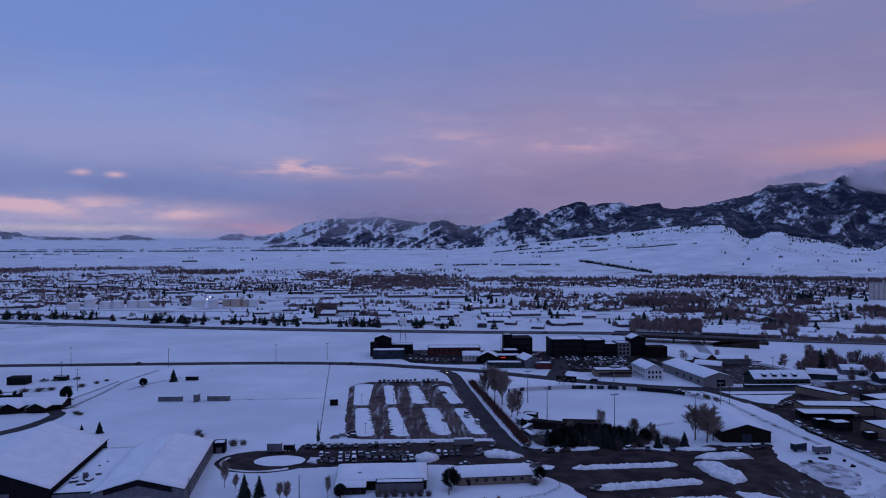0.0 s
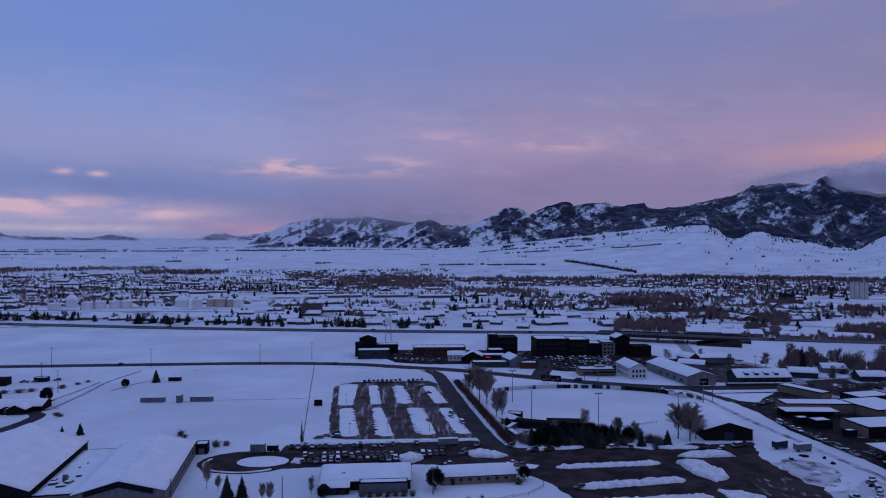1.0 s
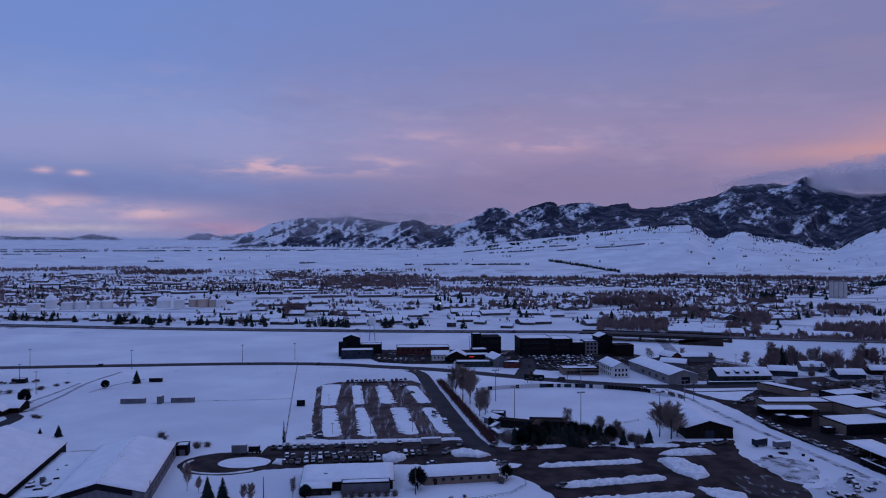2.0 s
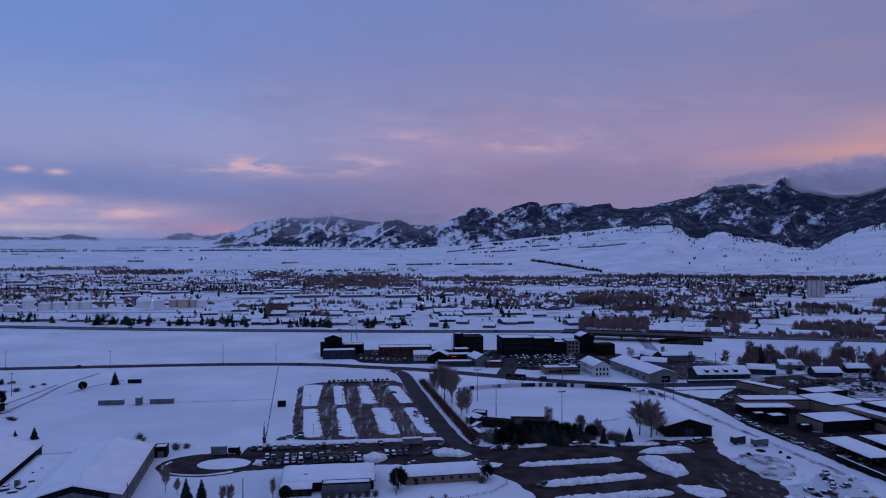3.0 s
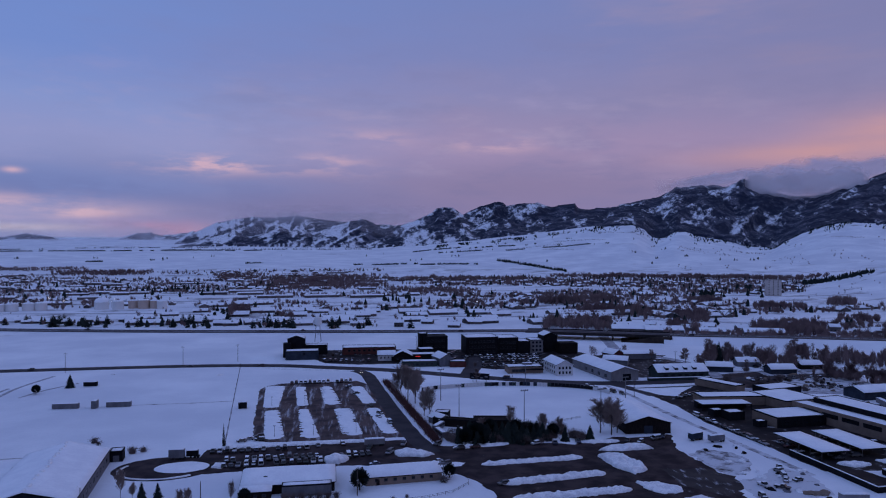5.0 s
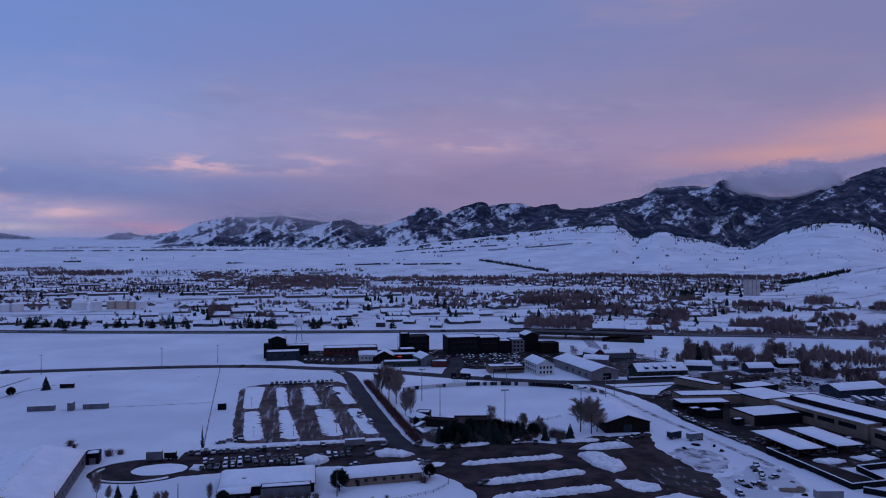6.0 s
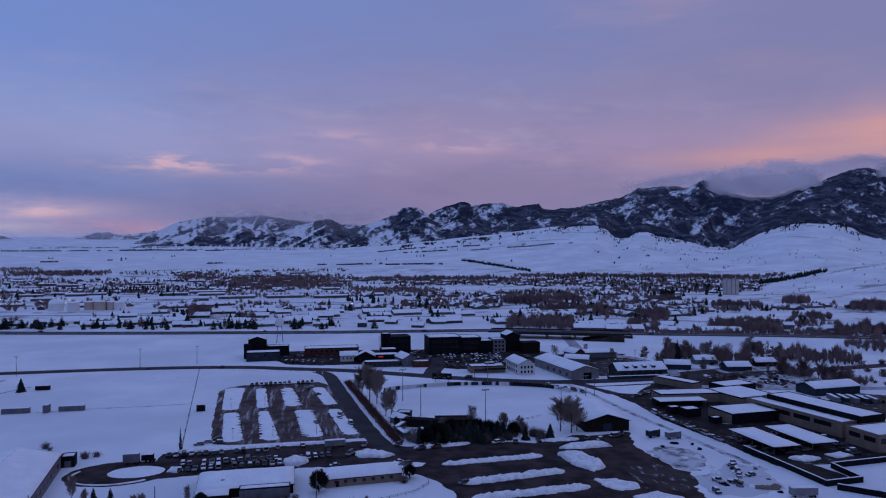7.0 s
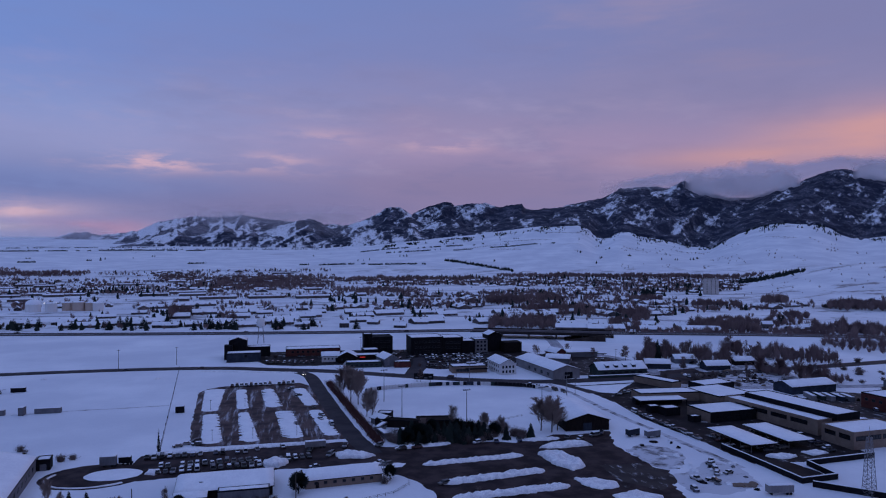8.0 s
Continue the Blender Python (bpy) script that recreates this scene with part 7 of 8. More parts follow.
def plant(kind, x, y, h, group, label, wide=1.0, z=None):
    names = {2: ("trunk", "crown"), 3: ("trunk", "limb", "twig_crown")}[len(kind)]
    b = thing("fir_tree" if len(kind) == 2 else "bare_tree", x, y, land(x, y) if z is None else z, tr.uniform(0, 360), label, "tree", group)
    b.scale = (h * wide, h * wide, h)
    for n, d in zip(names, kind):
        o = new(n, d)
        o.parent = b
    return b


def bush(x, y, h, label="leafless brown shrub in the snow", wide=1.0, group="shrubs in the snow"):
    d = tr.choice(SHRUBS)
    b = thing("shrub", x, y, land(x, y), tr.uniform(0, 360), label, "shrub", group)
    b.scale = (h * wide, h * wide, h)
    for n, m in zip(("stem_crown", "root_stock"), d):
        o = new(n, m)
        o.parent = b


FIR = "dark green fir tree rising from the snow"
for x, y, h in ((-66, 251, 9), (-61, 252, 8.2), (-170, 468, 9), (-158.5, 339, 6), (-170, 345, 3), (103, 310, 7), (115, 310, 7.5)):
    plant(tr.choice(FIRS), x, y, h, "single firs", FIR)
plant(THIN_FIR, -50.7, 321, 11, "single firs", "slender columnar fir at the end of the car row", 0.9)
plant(PINES[1], -183, 451, 6.0, "single firs", "low round pine beside a field track", 1.1)
plant(PINES[0], -211, 410, 9, "single firs", "round dark pine beside the park pavilion", 1.0)
for x, y, h in ((57, 311, 8), (62, 310, 6.5), (66, 312, 5), (76, 311, 8), (80, 312, 9.5), (85, 310, 7.5), (91, 311, 7), (95, 312, 5.5), (72, 316, 9), (60, 318, 10), (87, 318, 9), (54, 313, 8), (69, 309, 6), (99, 316, 7), (92, 319, 8), (82, 307.5, 6), (64, 307.5, 5), (57, 316, 8), (63, 315, 9), (68, 317, 8), (74, 312.5, 7), (78, 317, 9), (84, 314.5, 8), (89, 313.5, 7.5), (94, 316, 8), (70, 321, 9), (76, 321, 8), (55, 319, 7), (83, 321, 9)):
    plant(tr.choice(FIRS[:3] + PINES), x, y, h, "firs beside the ball field", "dark fir in a row beside the ball field", tr.uniform(0.95, 1.4))
BARE = "tall leafless cottonwood with fine grey-brown twigs"
for x, y, h, w in ((33, 402, 20, 1.0), (38, 398, 22, 1.1), (42, 395, 19, 1.1), (44, 412, 15, 1.2), (46, 358, 17, 1.0), (44, 366, 13, 1.1), (128, 317, 17, 1.5), (124, 321, 16, 1.5), (132, 320, 14, 1.4), (82, 329, 13, 1.0),
                   (66, 322, 9, 1.1), (97, 325, 9, 1.3), (104, 322, 8, 1.3), (-76, 261, 10, 0.8), (-71, 258, 6, 0.9), (-36, 250, 8, 0.8), (-50, 247, 7, 1.1), (-53, 249, 6, 1.1), (88, 452, 9, 1)):
    plant(tr.choice(BARES), x, y, h, "cottonwoods near the ball field", BARE, w)
for k in range(46):
    bush(tr.uniform(50, 112), tr.uniform(307, 332), tr.uniform(2.5, 6), "dark tangled shrub beside the ball field", 1.2, "shrubs beside the ball field")
for x, y, h in ((-110, 335, 4), (-107, 331, 3), (-88, 316, 4), (-84, 318, 3), (-70, 238, 5), (-18, 251, 3.2), (-15, 250.5, 3.4), (-12, 251, 3.2), (-9, 250.5, 3.4), (-6, 251, 3.2), (-3, 251, 3.3), (0, 251, 3.0), (40, 262, 4), (73, 247, 2), (20, 246, 2), (108, 330, 4), (90, 335, 4), (97, 333, 5), (85, 340, 4), (25, 248, 1.5)):
    bush(x, y, h, wide=1.2)
for x, y, h in ((-189, 378, 2.2), (-186, 376, 1.8), (-236, 441, 3), (-228, 446, 2.6), (-222, 450, 2.4), (-218, 462, 2.2), (-215, 470, 1.8), (-242, 438, 3.4), (-224, 455, 2.0), (-250, 436, 3)):
    bush(x, y, h, "low dark brush at the edge of a snowy field", 2.2, "brush in the west field")
for x, y, h in ((-246, 404, 6), (-240, 409, 7), (-236, 405, 5.5), (-250, 412, 7), (-243, 415, 6)):
    plant(tr.choice(FIRS), x, y, h, "firs behind the pavilion", "dark fir behind the park pavilion", 1.5)
for x, y, h in ((8.4, 257.4, 8.5), (43, 266.5, 6.0), (-31.5, 249.5, 5.5)):
    plant(PINES[0], x, y, h, "round pines beside the low offices", "dense dark round pine beside a low office", 1.1)


def hedge():
    """The clipped leafless hedge along the street: stems and a twiggy mass."""
    verts, faces = [], []
    r = random.Random(3)
    for k in range(9000):
        f = r.random()
        x, y = 28.5 + (44.5 - 28.5) * f + r.gauss(0, 0.9), 458 + (315 - 458) * f
        l = r.uniform(1.4, 3.4)
        d = Vector((r.gauss(0, 0.3), r.gauss(0, 0.3), 1)) * l
        s = Vector((r.gauss(0, 1), r.gauss(0, 1), 0)).normalized() * 0.14
        p = Vector((x, y, -0.05))
        i = len(verts)
        verts += [tuple(p - s), tuple(p + s), tuple(p + d)]
        faces.append((i, i + 1, i + 2))
    tagged(raw("hedge", verts, faces, HEDGE, None, "long reddish leafless hedge along the street"), category="hedge", kind="stuff")


hedge()

# trees round the sheds and the houses in the east
for k in range(110):
    x = tr.uniform(252, 440)
    y = tr.uniform(330, 545) - 0.15 * (x - 252)
    if not (262 < x < 352 and y < 400) and abs(y - 447) > 12:
        bush(x, y, tr.uniform(2.5, 6), "brown leafless shrub among snowy yards", 1.3, "shrubs among the eastern yards")
for k in range(52):
    a = tr.uniform(28.8, 41.5)
    d = (585 if a < 34.7 else 622) + tr.gauss(0, 11)
    plant(tr.choice(FAR_BARES), d * math.sin(radians(a)), d * math.cos(radians(a)), tr.uniform(8, 17 if a < 35 else 13), "cottonwoods below the highway", "leafless cottonwood below the highway bank", tr.uniform(0.8, 1.2))
plant(FIRS[2], 288, 505, 17, "firs below the highway", "tall dark fir among leafless trees", 0.8)
for k in range(22):
    f = tr.random()
    plant(tr.choice(FAR_BARES), 330 + 22 * f + tr.gauss(0, 4), 438 - 44 * f + tr.gauss(0, 5), tr.uniform(7, 13), "thicket by the lane", "reddish-brown leafless thicket tree", 1.3)
for k in range(34):
    x = tr.uniform(380, 520)
    plant(tr.choice(FAR_BARES), x, 430 - 0.25 * (x - 380) + tr.gauss(0, 10), tr.uniform(5, 10), "thicket by the lane", "leafless brush beside snowy fields", 1.4)
for x, y in ((265, 482), (272, 490), (258, 500), (240, 520), (228, 545), (200, 545), (196, 528), (252, 468), (285, 462), (322, 462), (330, 480), (350, 470)):
    plant(tr.choice(FAR_BARES), x, y, tr.uniform(8, 13), "trees among the sheds", "leafless tree among snowy sheds", 1.1)
for k in range(26):
    bush(tr.uniform(266, 345), tr.uniform(394, 440), tr.uniform(1.5, 3.5), "brown leafless shrub in a storage yard", 1.6, "shrubs among the eastern yards")
for x, y in ((98, 512), (111, 500), (126, 500), (160, 500), (90, 528), (-8, 575), (204, 515), (240, 500)):
    bush(x, y, 3.5, "dark leafless shrub by a parking lot")


# ---- the town beyond the highway ----
def house_meshes(w, d, h, rise, seed):
    """A gabled house far off: walls with chimney, snow-covered roof, dark windows."""
    bm = bmesh.new()
    extruded(bm, [(-w / 2, -0.3), (w / 2, -0.3), (w / 2, h), (0, h + rise), (-w / 2, h)], -d / 2, d / 2)
    box(bm, w * 0.2, w * 0.2 + 0.9, 1, 2, h, h + rise + 0.8)
    bmesh.ops.recalc_face_normals(bm, faces=bm.faces)
    a = part("wall", bm, HOUSE_WALL)
    e, s = w / 2 + 0.6, rise / (w / 2)
    bm = bmesh.new()
    extruded(bm, [(-e, h - s * 0.6), (0, h + rise), (e, h - s * 0.6), (e, h - s * 0.6 + 0.45), (0, h + rise + 0.5), (-e, h - s * 0.6 + 0.45)], -d / 2 - 0.6, d / 2 + 0.6)
    bmesh.ops.recalc_face_normals(bm, faces=bm.faces)
    b = part("snowy_roof", bm, SNOW_ROOF)
    bm = bmesh.new()
    for k in range(3):
        y = -d / 2 + d * (k + 0.5) / 3
        for sx in (-1, 1):
            box(bm, sx * w / 2 - 0.06, sx * w / 2 + 0.06, y - 0.6, y + 0.6, 1.0, 2.2)
    for sy in (-1, 1):
        for x in (-w / 4, w / 4):
            box(bm, x - 0.6, x + 0.6, sy * d / 2 - 0.06, sy * d / 2 + 0.06, 1.0, 2.2)
    c = part("window_set", bm, PANE)
    data = (a.data, b.data, c.data)
    for o in (a, b, c):
        bpy.data.objects.remove(o)
    return data


HOUSES = [house_meshes(9, 13, 3.0, 2.4, 1), house_meshes(10, 16, 3.4, 2.6, 2), house_meshes(8, 10, 5.2, 2.4, 3), house_meshes(15, 26, 2.9, 2.8, 4), house_meshes(20, 38, 3.2, 3.2, 5), house_meshes(11, 20, 2.6, 2.3, 6)]
wr = random.Random(17)


def highway_y(x):
    best = min(HIGHWAY, key=lambda p: abs(p.x - x))
    return best.y


near_count = 0
far_wall_v, far_wall_f, far_roof_v, far_roof_f = [], [], [], []


def far_house(x, y, w, d, h, rise, a):
    """One more house in the joined mass of distant ones."""
    z = land(x, y)
    c, s = math.cos(a), math.sin(a)
    put = lambda px, py, pz: (x + px * c - py * s, y + px * s + py * c, z + pz)
    i = len(far_wall_v)
    for py in (-d / 2, d / 2):
        far_wall_v.extend([put(-w / 2, py, -0.5), put(w / 2, py, -0.5), put(w / 2, py, h), put(0, py, h + rise), put(-w / 2, py, h)])
    far_wall_f.extend([(i, i + 1, i + 2, i + 3, i + 4), (i + 9, i + 8, i + 7, i + 6, i + 5), (i + 1, i + 6, i + 7, i + 2), (i, i + 4, i + 9, i + 5)])
    j = len(far_roof_v)
    e = w / 2 + 0.5
    k = rise / (w / 2) * 0.5
    for py in (-d / 2 - 0.5, d / 2 + 0.5):
        far_roof_v.extend([put(-e, py, h - k), put(0, py, h + rise), put(e, py, h - k), put(e, py, h - k + 0.5), put(0, py, h + rise + 0.5), put(-e, py, h - k + 0.5)])
    far_roof_f.extend([(j, j + 1, j + 4, j + 5), (j + 1, j + 2, j + 3, j + 4), (j + 11, j + 10, j + 7, j + 6), (j + 10, j + 9, j + 8, j + 7),
                       (j + 5, j + 4, j + 10, j + 11), (j + 4, j + 3, j + 9, j + 10), (j, j + 5, j + 11, j + 6), (j + 3, j + 2, j + 8, j + 9)])


fir_v, fir_f, brush_v, brush_f = [], [], [], []


def far_fir(x, y, h):
    """A small dark fir: four uneven skirts of boughs round a stem."""
    z = land(x, y)
    r = h * wr.uniform(0.26, 0.40)
    a0 = wr.uniform(0, 6)
    for b, t, k in ((0.0, 0.42, 0.9), (0.14, 0.62, 1.0), (0.36, 0.84, 0.74), (0.6, 1.0, 0.42)):
        i = len(fir_v)
        fir_v.append((x, y, z + h * t))
        for n in range(7):
            a = a0 + n * 0.898 + k
            q = r * k * wr.uniform(0.6, 1.25)
            fir_v.append((x + q * math.cos(a), y + q * math.sin(a), z + h * b * wr.uniform(0.8, 1.4)))
        fir_f.extend([(i, i + 1 + n, i + 1 + (n + 1) % 7) for n in range(7)])


def far_brush(x, y, h, wide=1.0, n=13):
    """A leafless crown: fine rods that fan out from a short trunk to a rounded, uneven outline."""
    z = land(x, y)
    near = math.hypot(x, y) < 1150
    n = int(n * (4.2 if near else 2.2))
    r0, squat = h * 0.27 * wide, wr.uniform(0.85, 1.15)
    for _ in range(n):
        a, up = wr.uniform(0, 6.28), wr.uniform(-0.3, 1.0)
        q = (1 - max(0.0, up) ** 2.6) ** 0.5 * wr.uniform(0.35, 1.1) * r0 * (1 + 1.2 * min(0.0, up))
        tz = h * (0.56 + 0.42 * up * squat * wr.uniform(0.7, 1.05))
        c, s = math.cos(a), math.sin(a)
        t = wr.uniform(0, 3.14)
        w = h * wr.uniform(0.011, 0.027) * (0.6 if near else 1.0)
        mz = tz * wr.uniform(0.5, 0.72)
        i = len(brush_v)
        brush_v.extend([(x + 0.2 * q * c, y + 0.2 * q * s, z + mz * 0.3 - 0.2), (x + 0.68 * q * c + w * math.cos(t), y + 0.68 * q * s + w * math.sin(t), z + mz),
                        (x + q * c, y + q * s, z + tz), (x + 0.68 * q * c - w * math.cos(t), y + 0.68 * q * s - w * math.sin(t), z + mz)])
        brush_f.append((i, i + 1, i + 2, i + 3))


def polar(a, d):
    return d * math.sin(radians(a)), d * math.cos(radians(a))


def add_house(x, y, k, rz):
    b = thing("house", x, y, land(x, y), rz, ("long low commercial building" if k in (3, 4) else "small gabled house") + " under a snow-covered roof", "building" if k in (3, 4) else "house", "houses beyond the highway")
    for n, m in zip(("wall", "snowy_roof", "window_set"), HOUSES[k]):
        o = new(n, m)
        o.parent = b
        if n == "window_set":
            tagged(o, kind="stuff")


# fir row and houses right behind the highway
for k in range(104):
    x = -640 + 7.0 * k + wr.gauss(0, 9)
    y = highway_y(x) + wr.uniform(34, 80)
    if noise.noise((x * 0.03, 2, 3)) > -0.12:
        plant(wr.choice(FAR_FIRS), x, y, wr.uniform(8, 14), "firs along the highway", "dark fir in the row behind the highway", wr.uniform(1.2, 2.1))
for k in range(34):
    x = -630 + 19.5 * k + wr.gauss(0, 4)
    add_house(x, highway_y(x) + wr.uniform(62, 100), wr.choice((0, 1, 1, 5, 3)), 90 + TILT + wr.uniform(-15, 15))
for x, y in ((60, 775), (95, 800), (120, 760), (150, 790), (330, 720), (370, 700), (420, 690), (445, 700), (470, 680), (390, 720), (520, 640), (545, 650), (570, 630), (600, 640), (480, 700), (510, 670)):
    add_house(x, y, wr.choice((0, 1, 2, 3)), 70 + wr.uniform(-20, 20))
for x, y, k, rz in ((330, 690, 4, 75), (300, 705, 4, 72), (420, 655, 4, 70), (375, 672, 3, 70), (20, 900, 4, 95), (90, 930, 4, 92), (-60, 960, 4, 95), (-160, 900, 3, 98), (180, 905, 4, 90), (260, 820, 4, 80), (310, 840, 4, 85)):
    add_house(x, y, k, rz)

for k in range(150):
    x = wr.uniform(-660, 40)
    y = highway_y(x) + wr.uniform(34, 95)
    if noise.noise((x * 0.018, 2, 3)) > -0.25:
        far_fir(x, y, wr.uniform(5, 11)) if wr.random() < 0.5 else far_brush(x, y, wr.uniform(4, 9), 1.3, 18)

# blocks of houses, gardens and yards
TOWN_TURN = radians(TILT)
for i in range(-70, 90):
    for j in range(0, 64):
        u, v = i * 27.0 + wr.gauss(0, 5), 760 + j * 25.0 + wr.gauss(0, 4)
        x, y = u * math.cos(TOWN_TURN) - v * math.sin(TOWN_TURN), u * math.sin(TOWN_TURN) + v * math.cos(TOWN_TURN)
        d, a = math.hypot(x, y), math.degrees(math.atan2(x, y))
        if a < -38 or a > 54 or d > (1900 if a > 3 else 2120) or y < highway_y(x) + 45:
            continue
        zone = 1.15 * noise.noise((x * 0.0019, y * 0.0062, 1.7)) + 0.5 * noise.noise((x * 0.0055, y * 0.018, 4.2))
        dense = -0.02 + (0.14 if a > 8 else 0.0) + (0.08 if d > 1150 else 0.0) + (0.06 if a < -14 else 0.0)
        if -36 < a < -12 and 960 < d < 1180 and zone < 0.4:
            dense = -0.5
        if d > 1420 and 35.3 < a:
            continue
        if zone < -dense:
            if wr.random() < 0.035:
                far_brush(x, y, wr.uniform(3, 7))
            continue
        if wr.random() < (0.24 if d < 1300 else 0.22):
            if d < 1150 and near_count < 230:
                add_house(x, y, wr.choice((0, 1, 5, 3, 3, 4)), math.degrees(TOWN_TURN) + wr.choice((0, 90)) + wr.uniform(-6, 6))
                near_count += 1
            else:
                big = wr.random() < (0.22 if a < 8 else 0.1)
                far_house(x, y, wr.uniform(14, 22) if big else wr.uniform(8, 12), wr.uniform(22, 42) if big else wr.uniform(10, 17), wr.uniform(2.4, 3.6), wr.uniform(2.0, 3.0), TOWN_TURN + (wr.random() < 0.6) * math.pi / 2)
        for _ in range(wr.choice((2, 4, 5, 6, 8) if a > 6 else (0, 1, 2, 4, 6))):
            px, py = x + wr.uniform(-14, 14), y + wr.uniform(-13, 13)
            if wr.random() < 0.07:
                far_fir(px, py, wr.uniform(6, 11))
            else:
                far_brush(px, py, wr.uniform(5, 12), 1.3, 18)

# low commercial buildings and clumps of trees along the frontage behind the highway
for k in range(22):
    x = -240 + 26 * k + wr.gauss(0, 4)
    y = highway_y(x) + 118 + 52 * (k % 3) + wr.gauss(0, 5)
    add_house(x, y, wr.choice((3, 4, 5, 4)), 90 + TILT + wr.uniform(-4, 4))
    cx, cy = x + wr.uniform(-20, 20), y + wr.uniform(18, 30)
    for _ in range(wr.choice((3, 6, 10))):
        far_brush(cx + wr.gauss(0, 12), cy + wr.gauss(0, 4), wr.uniform(3, 9), 1.3, 18)
    for _ in range(wr.choice((0, 0, 2, 4))):
        far_fir(cx + wr.gauss(0, 7), cy + wr.gauss(0, 4), wr.uniform(6, 11))

# belts of cottonwood and willow along the creeks

def creek_belt(a0, a1, d0, d1, h0, h1, n):
    """A belt of brush between two bearings and two distances."""
    for _ in range(n):
        a = a0 + (a1 - a0) * wr.betavariate(1.5, 1.5)
        d = d0 + (d1 - d0) * wr.betavariate(1.6, 1.6) + 50 * noise.noise((a * 0.6, 3, d0))
        far_brush(*polar(a, d), wr.uniform(h0, h1) * (0.6 + 0.6 * abs(noise.noise((a * 1.7, d * 0.01, 1)))), 1.4, 20)


for belt in ((-7.8, 3.4, 1440, 1980, 10, 15, 1700), (-10.4, -7.3, 1800, 2060, 9, 14, 330), (3, 11, 1290, 1480, 8, 13, 420), (3.1, 17.2, 1750, 1860, 11, 17, 620), (-33, -28.6, 2120, 2330, 9, 14, 320), (-21.5, -14.8, 2030, 2160, 9, 15, 480),
             (-33, -19, 2190, 2330, 6, 11, 1000), (-15, -11, 1710, 1760, 7, 11, 110), (-33, -22, 1500, 1640, 7, 12, 260), (16.5, 37, 1900, 1990, 11, 17, 1250)):
    creek_belt(*belt)
# long low strips of brush and dark sheds between the white lots of the western town
for _ in range(120):
    a, d = wr.uniform(-33, 2), 1180 + 900 * wr.random() ** 1.4
    if -26 < a < -9 and d < 1250:
        continue
    long = wr.uniform(20, 90)
    x, y = polar(a, d)
    if wr.random() < 0.35:
        far_house(x, y, wr.uniform(9, 14), long * 0.7, wr.uniform(3, 4.5), wr.uniform(0.8, 1.6), TOWN_TURN + math.pi / 2)
    for k in range(int(long / 3.2)):
        far_brush(x + wr.uniform(-long, long) * 0.6, y + 14 + wr.gauss(0, 4), wr.uniform(3, 8), 1.5, 14)
# groves among the streets, nearer
for a0, a1, d, h, n in ((-9.1, -7.5, 950, 19, 26), (-5.5, -4.1, 890, 12, 22), (15.9, 18.0, 1090, 20, 44), (18.0, 21.8, 1120, 20, 80), (7.5, 8.9, 1030, 11, 22), (16.3, 21.6, 775, 18, 70), (18.8, 24.7, 945, 19, 100),
                        (26.6, 28.9, 890, 18, 40), (25.9, 28.4, 790, 14, 40), (27.0, 29.7, 1190, 16, 50), (32.0, 35.5, 1120, 13, 74), (36.8, 38.5, 1200, 20, 40), (41.2, 46, 1130, 20, 100), (31.8, 36.8, 800, 17, 96), (40.3, 46, 820, 17, 96), (37.5, 40, 960, 13, 34), (25.5, 31, 735, 9, 44), (30.5, 36, 735, 11, 60), (36.5, 41, 760, 12, 60), (41, 46, 720, 14, 60), (34, 40, 880, 12, 50)):
    for _ in range(2 * n):
        a = wr.uniform(a0, a1)
        far_brush(*polar(a, d + wr.gauss(16, 20)), h * wr.uniform(0.55, 1.05) * (0.8 + 0.4 * noise.noise((a * 2.1, d, 2))), wr.uniform(0.9, 1.5), 24)
# dark firs standing singly and in groups
for a, d, h, n, wide in ((9.3, 1010, 15, 3, 7), (10.7, 930, 11, 9, 12), (17.25, 800, 19, 2, 3), (18.5, 790, 12, 2, 3), (22.9, 960, 16, 3, 4), (24.0, 940, 14, 5, 6), (28.5, 1280, 19, 9, 12), (31.1, 1520, 15, 12, 20), (21.3, 790, 9, 4, 6), (-9.6, 920, 12, 6, 8), (26.7, 870, 11, 4, 6), (29.2, 850, 12, 3, 6), (38.2, 900, 13, 3, 4)):
    for _ in range(n):
        x, y = polar(a, d)
        far_fir(x + wr.gauss(0, wide * 0.5), y + wr.gauss(0, wide * 0.5), h * wr.uniform(0.7, 1.05))
for a0, a1, d0, d1, n in ((3, 9, 1050, 1200, 16), (13, 22, 1000, 1150, 14), (-16, -11, 1440, 1500, 26), (-8, -5, 1480, 1530, 14), (20, 34, 1250, 1700, 50), (-30, -10, 1300, 1800, 60), (9, 30, 1780, 1900, 90)):
    for _ in range(n):
        far_fir(*polar(wr.uniform(a0, a1), wr.uniform(d0, d1)), wr.uniform(7, 13))
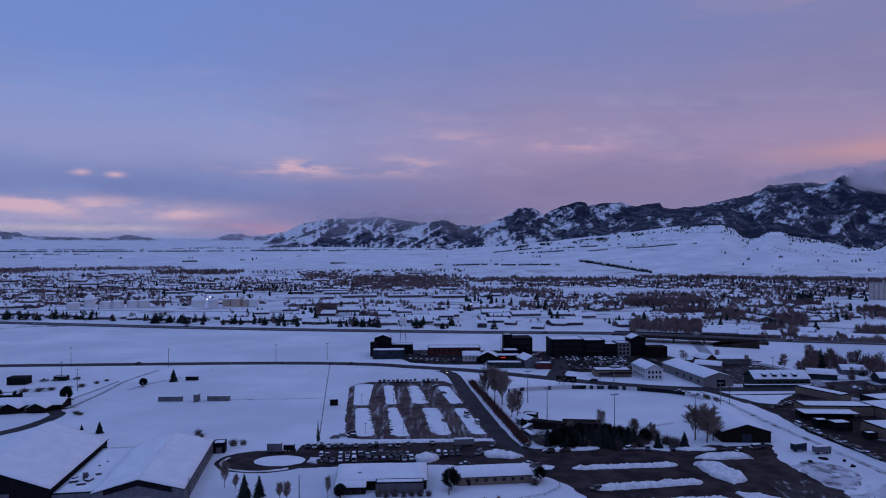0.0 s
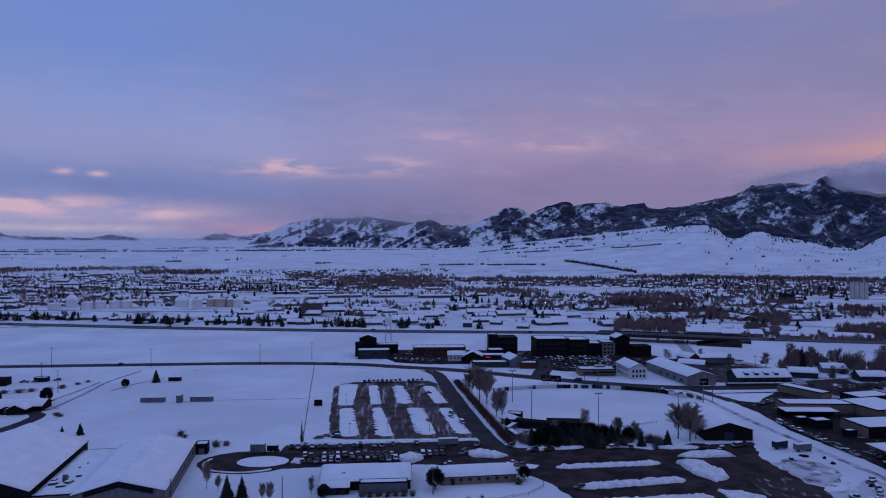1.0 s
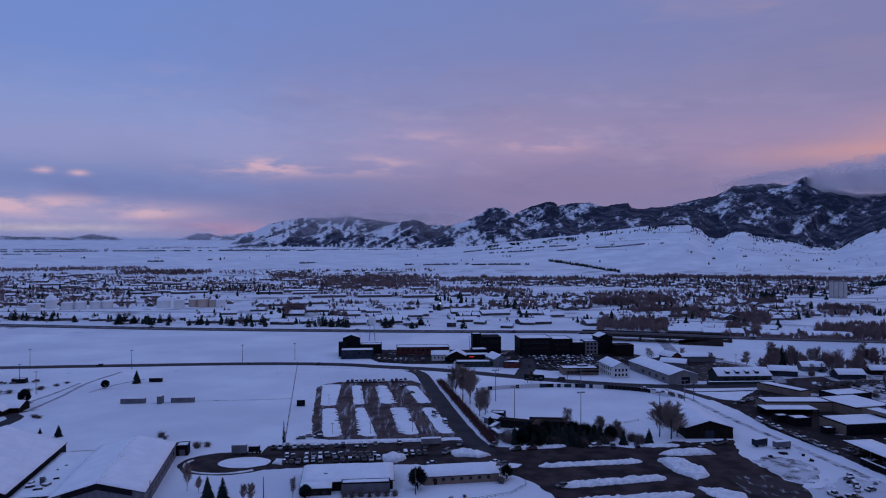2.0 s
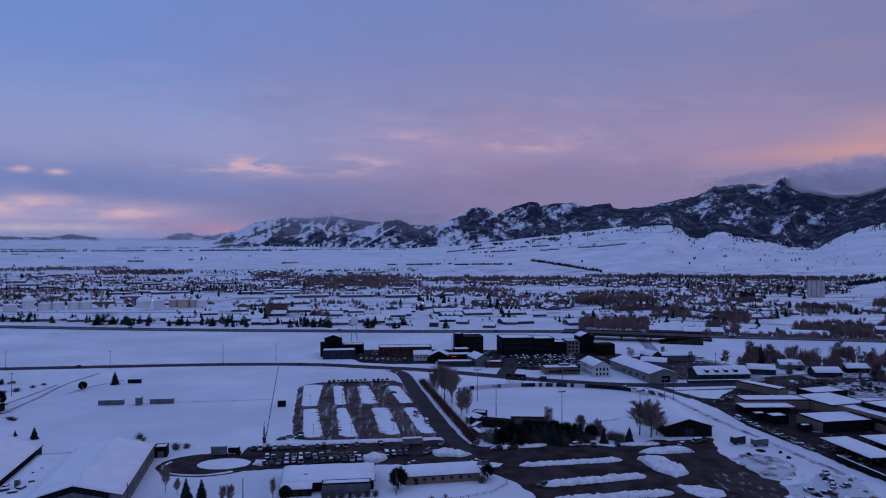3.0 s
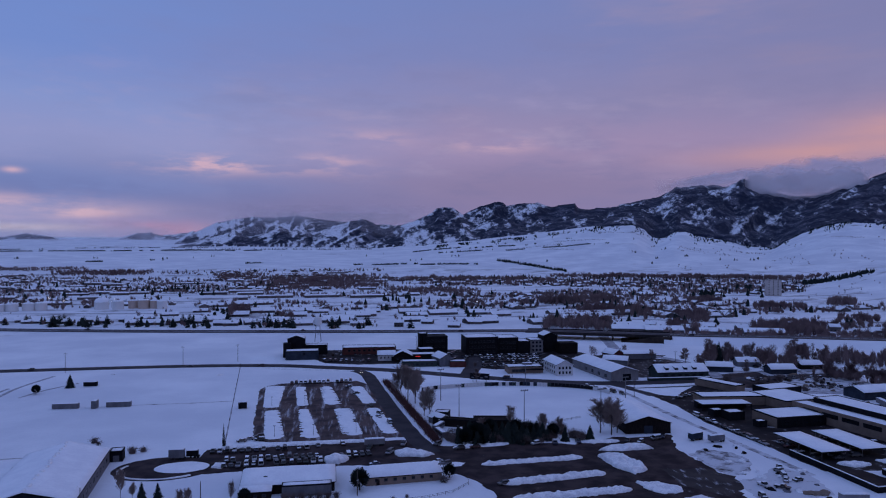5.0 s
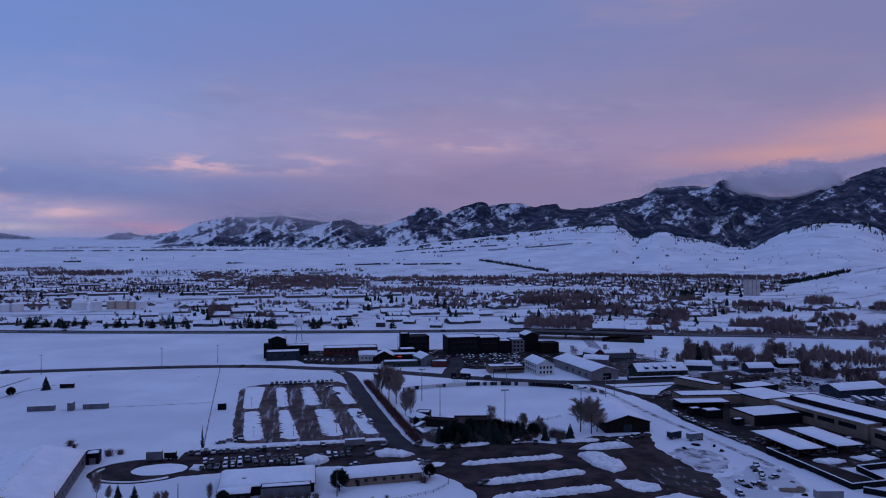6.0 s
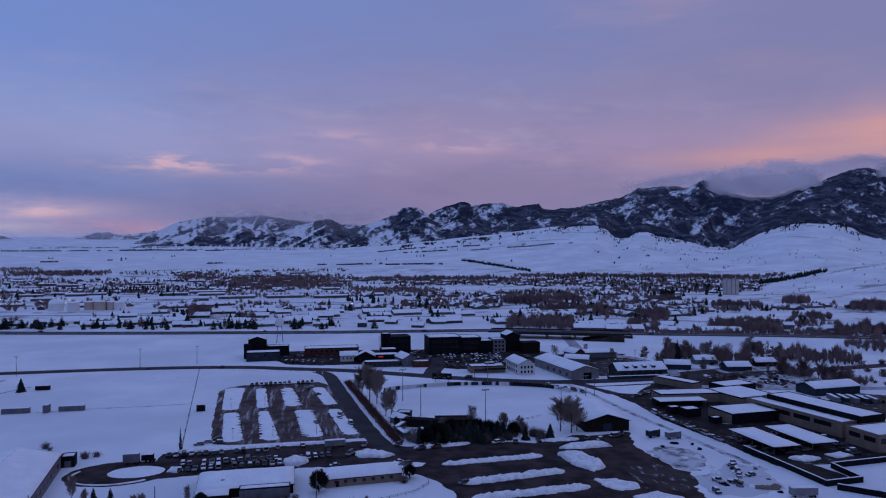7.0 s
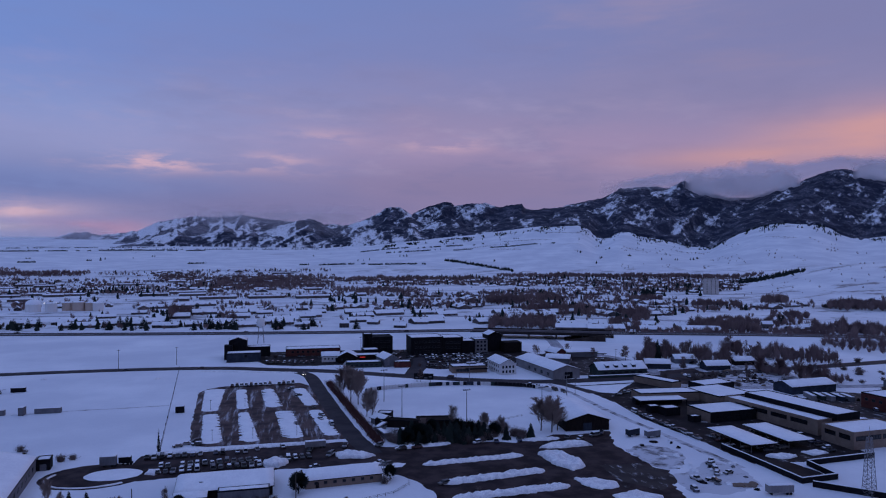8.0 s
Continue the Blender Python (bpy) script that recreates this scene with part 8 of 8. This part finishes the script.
# long dark hedgerows across the bench
for a0, a1, d, n in ((-33, -6, 3250, 420), (-33, -22, 3390, 90), (-21, -9, 3480, 90), (-14, 2, 3330, 110), (-33, -25, 3010, 60), (4.5, 9.5, 2990, 70), (7.5, 12, 2800, 60), (10, 15.5, 2920, 80), (13, 21.5, 2760, 90), (-8.5, -6.5, 2420, 20), (-19.4, -18.2, 2560, 16), (-15, -14, 2620, 12), (0.5, 5.8, 2330, 60), (6, 10.8, 2310, 60)):
    for k in range(3 * n):
        a = a0 + (a1 - a0) * (k + wr.uniform(-1, 1)) / (3 * n)
        if noise.noise((a * 0.9, d * 0.01, 4)) + 0.6 * noise.noise((a * 3.1, d * 0.01, 1)) > -0.12:
            far_fir(*polar(a, d + 26 * noise.noise((a * 0.3, d, 1)) + wr.gauss(0, 5)), wr.uniform(3.5, 6.5))
# brush below the highway bank
for k in range(300):
    a = wr.uniform(28.5, 42)
    d = (590 if a < 34.7 else 626) + wr.gauss(0, 12)
    if noise.noise((a * 0.9, 1, 6)) > -0.35:
        far_brush(*polar(a, d), wr.uniform(5, 11) * (1.1 + 0.6 * noise.noise((a * 0.9, 1, 6))), 0.75, 16)
# reddish thicket beside the lane
for k in range(60):
    f = wr.random()
    far_brush(328 + 30 * f + wr.gauss(0, 5), 442 - 52 * f + wr.gauss(0, 5), wr.uniform(4, 10), 1.3, 24)
# scattered bushes on the hills and the bench, and a dark hedge line up the slope
for _ in range(700):
    a, d = wr.uniform(24, 48), wr.uniform(2150, 2900)
    if noise.noise((a * 0.5, d * 0.005, 8)) > 0.18:
        far_brush(*polar(a, d), wr.uniform(4, 9), 1.6, 14)
for _ in range(46):
    far_brush(*polar(wr.uniform(37, 48), wr.uniform(1420, 1720)), wr.uniform(3, 7), 1.6, 12)
# hedge lines and field edges on the foothills
for a0, d0, a1, d1, n in ((17, 2900, 21, 2850, 60), (20.5, 3050, 23.5, 3000, 55), (26.6, 2750, 28.2, 2730, 30), (30.5, 2900, 33, 2860, 40), (16, 2700, 18.5, 2640, 35), (37, 2900, 39, 2880, 26), (22.8, 2600, 23.5, 2590, 12), (14, 2800, 17.5, 2850, 50)):
    for k in range(n):
        f = (k + wr.uniform(-1, 1)) / n
        far_brush(*polar(a0 + (a1 - a0) * f, d0 + (d1 - d0) * f + wr.gauss(0, 5)), wr.uniform(3, 6), 1.6, 12)
for k in range(160):
    f = k / 160
    far_fir(*polar(12.3 + 5.6 * f + wr.gauss(0, 0.03), 2420 - 330 * f + wr.gauss(0, 12)), wr.uniform(5, 10))
for _ in range(3600):
    a = wr.uniform(7, 48)
    d = 3225 - 95 * abs(wr.gauss(0, 1)) + 25 * noise.noise((a * 0.8, 5, 1))
    if noise.noise((a * 1.1, d * 0.006, 3)) + 0.5 * noise.noise((a * 4, d * 0.02, 3)) > 0.05 + (3225 - d) * 0.0012:
        far_fir(*polar(a, d), wr.uniform(4, 9))
for k in range(190):
    f = k / 190
    far_fir(*polar(35.2 + 4.3 * f + wr.gauss(0, 0.05), 1770 + 20 * f + wr.gauss(0, 22)), wr.uniform(6, 13) * (1.0 - 0.25 * f))
for _ in range(40):
    a, d = wr.uniform(-32, 34), wr.uniform(2350, 3000)
    c = wr.choice((1, 1, 2, 5))
    for _ in range(c):
        far_fir(*polar(a + wr.gauss(0, 0.12), d + wr.gauss(0, 6)), wr.uniform(4, 9))
tagged(raw("distant_houses", far_wall_v, far_wall_f, HOUSE_WALL, None, "mass of small distant houses across the valley town"), category="houses", kind="stuff")
tagged(raw("distant_roofs", far_roof_v, far_roof_f, SNOW_ROOF, None, "snow-covered roofs of the distant houses"), category="roofs", kind="stuff")
tagged(raw("distant_firs", fir_v, fir_f, NEEDLES, None, "scattered dark firs through the town and hills"), category="trees", kind="stuff")
tagged(raw("creek_brush", brush_v, brush_f, WILLOW, None, "brown leafless cottonwoods and willows along the creeks"), category="woods", kind="stuff")
# streets of the town
for line, w in (([(-640, 1010), (-420, 985), (-230, 960), (-140, 915), (-60, 850), (20, 790)], 9), ([(-560, 1250), (-300, 1180), (-60, 1130), (200, 1100), (480, 1040), (700, 930)], 9), ([(-700, 1480), (-300, 1420), (100, 1330), (500, 1250), (900, 1100)], 10),
                ([(120, 880), (260, 850), (400, 790), (520, 720)], 8)):
    ribbon("town_street", [(p.x, p.y, land(p.x, p.y)) for p in smoothed(line, 10)], w, STREET, 0.12, "packed-snow street through the town", 1.0)
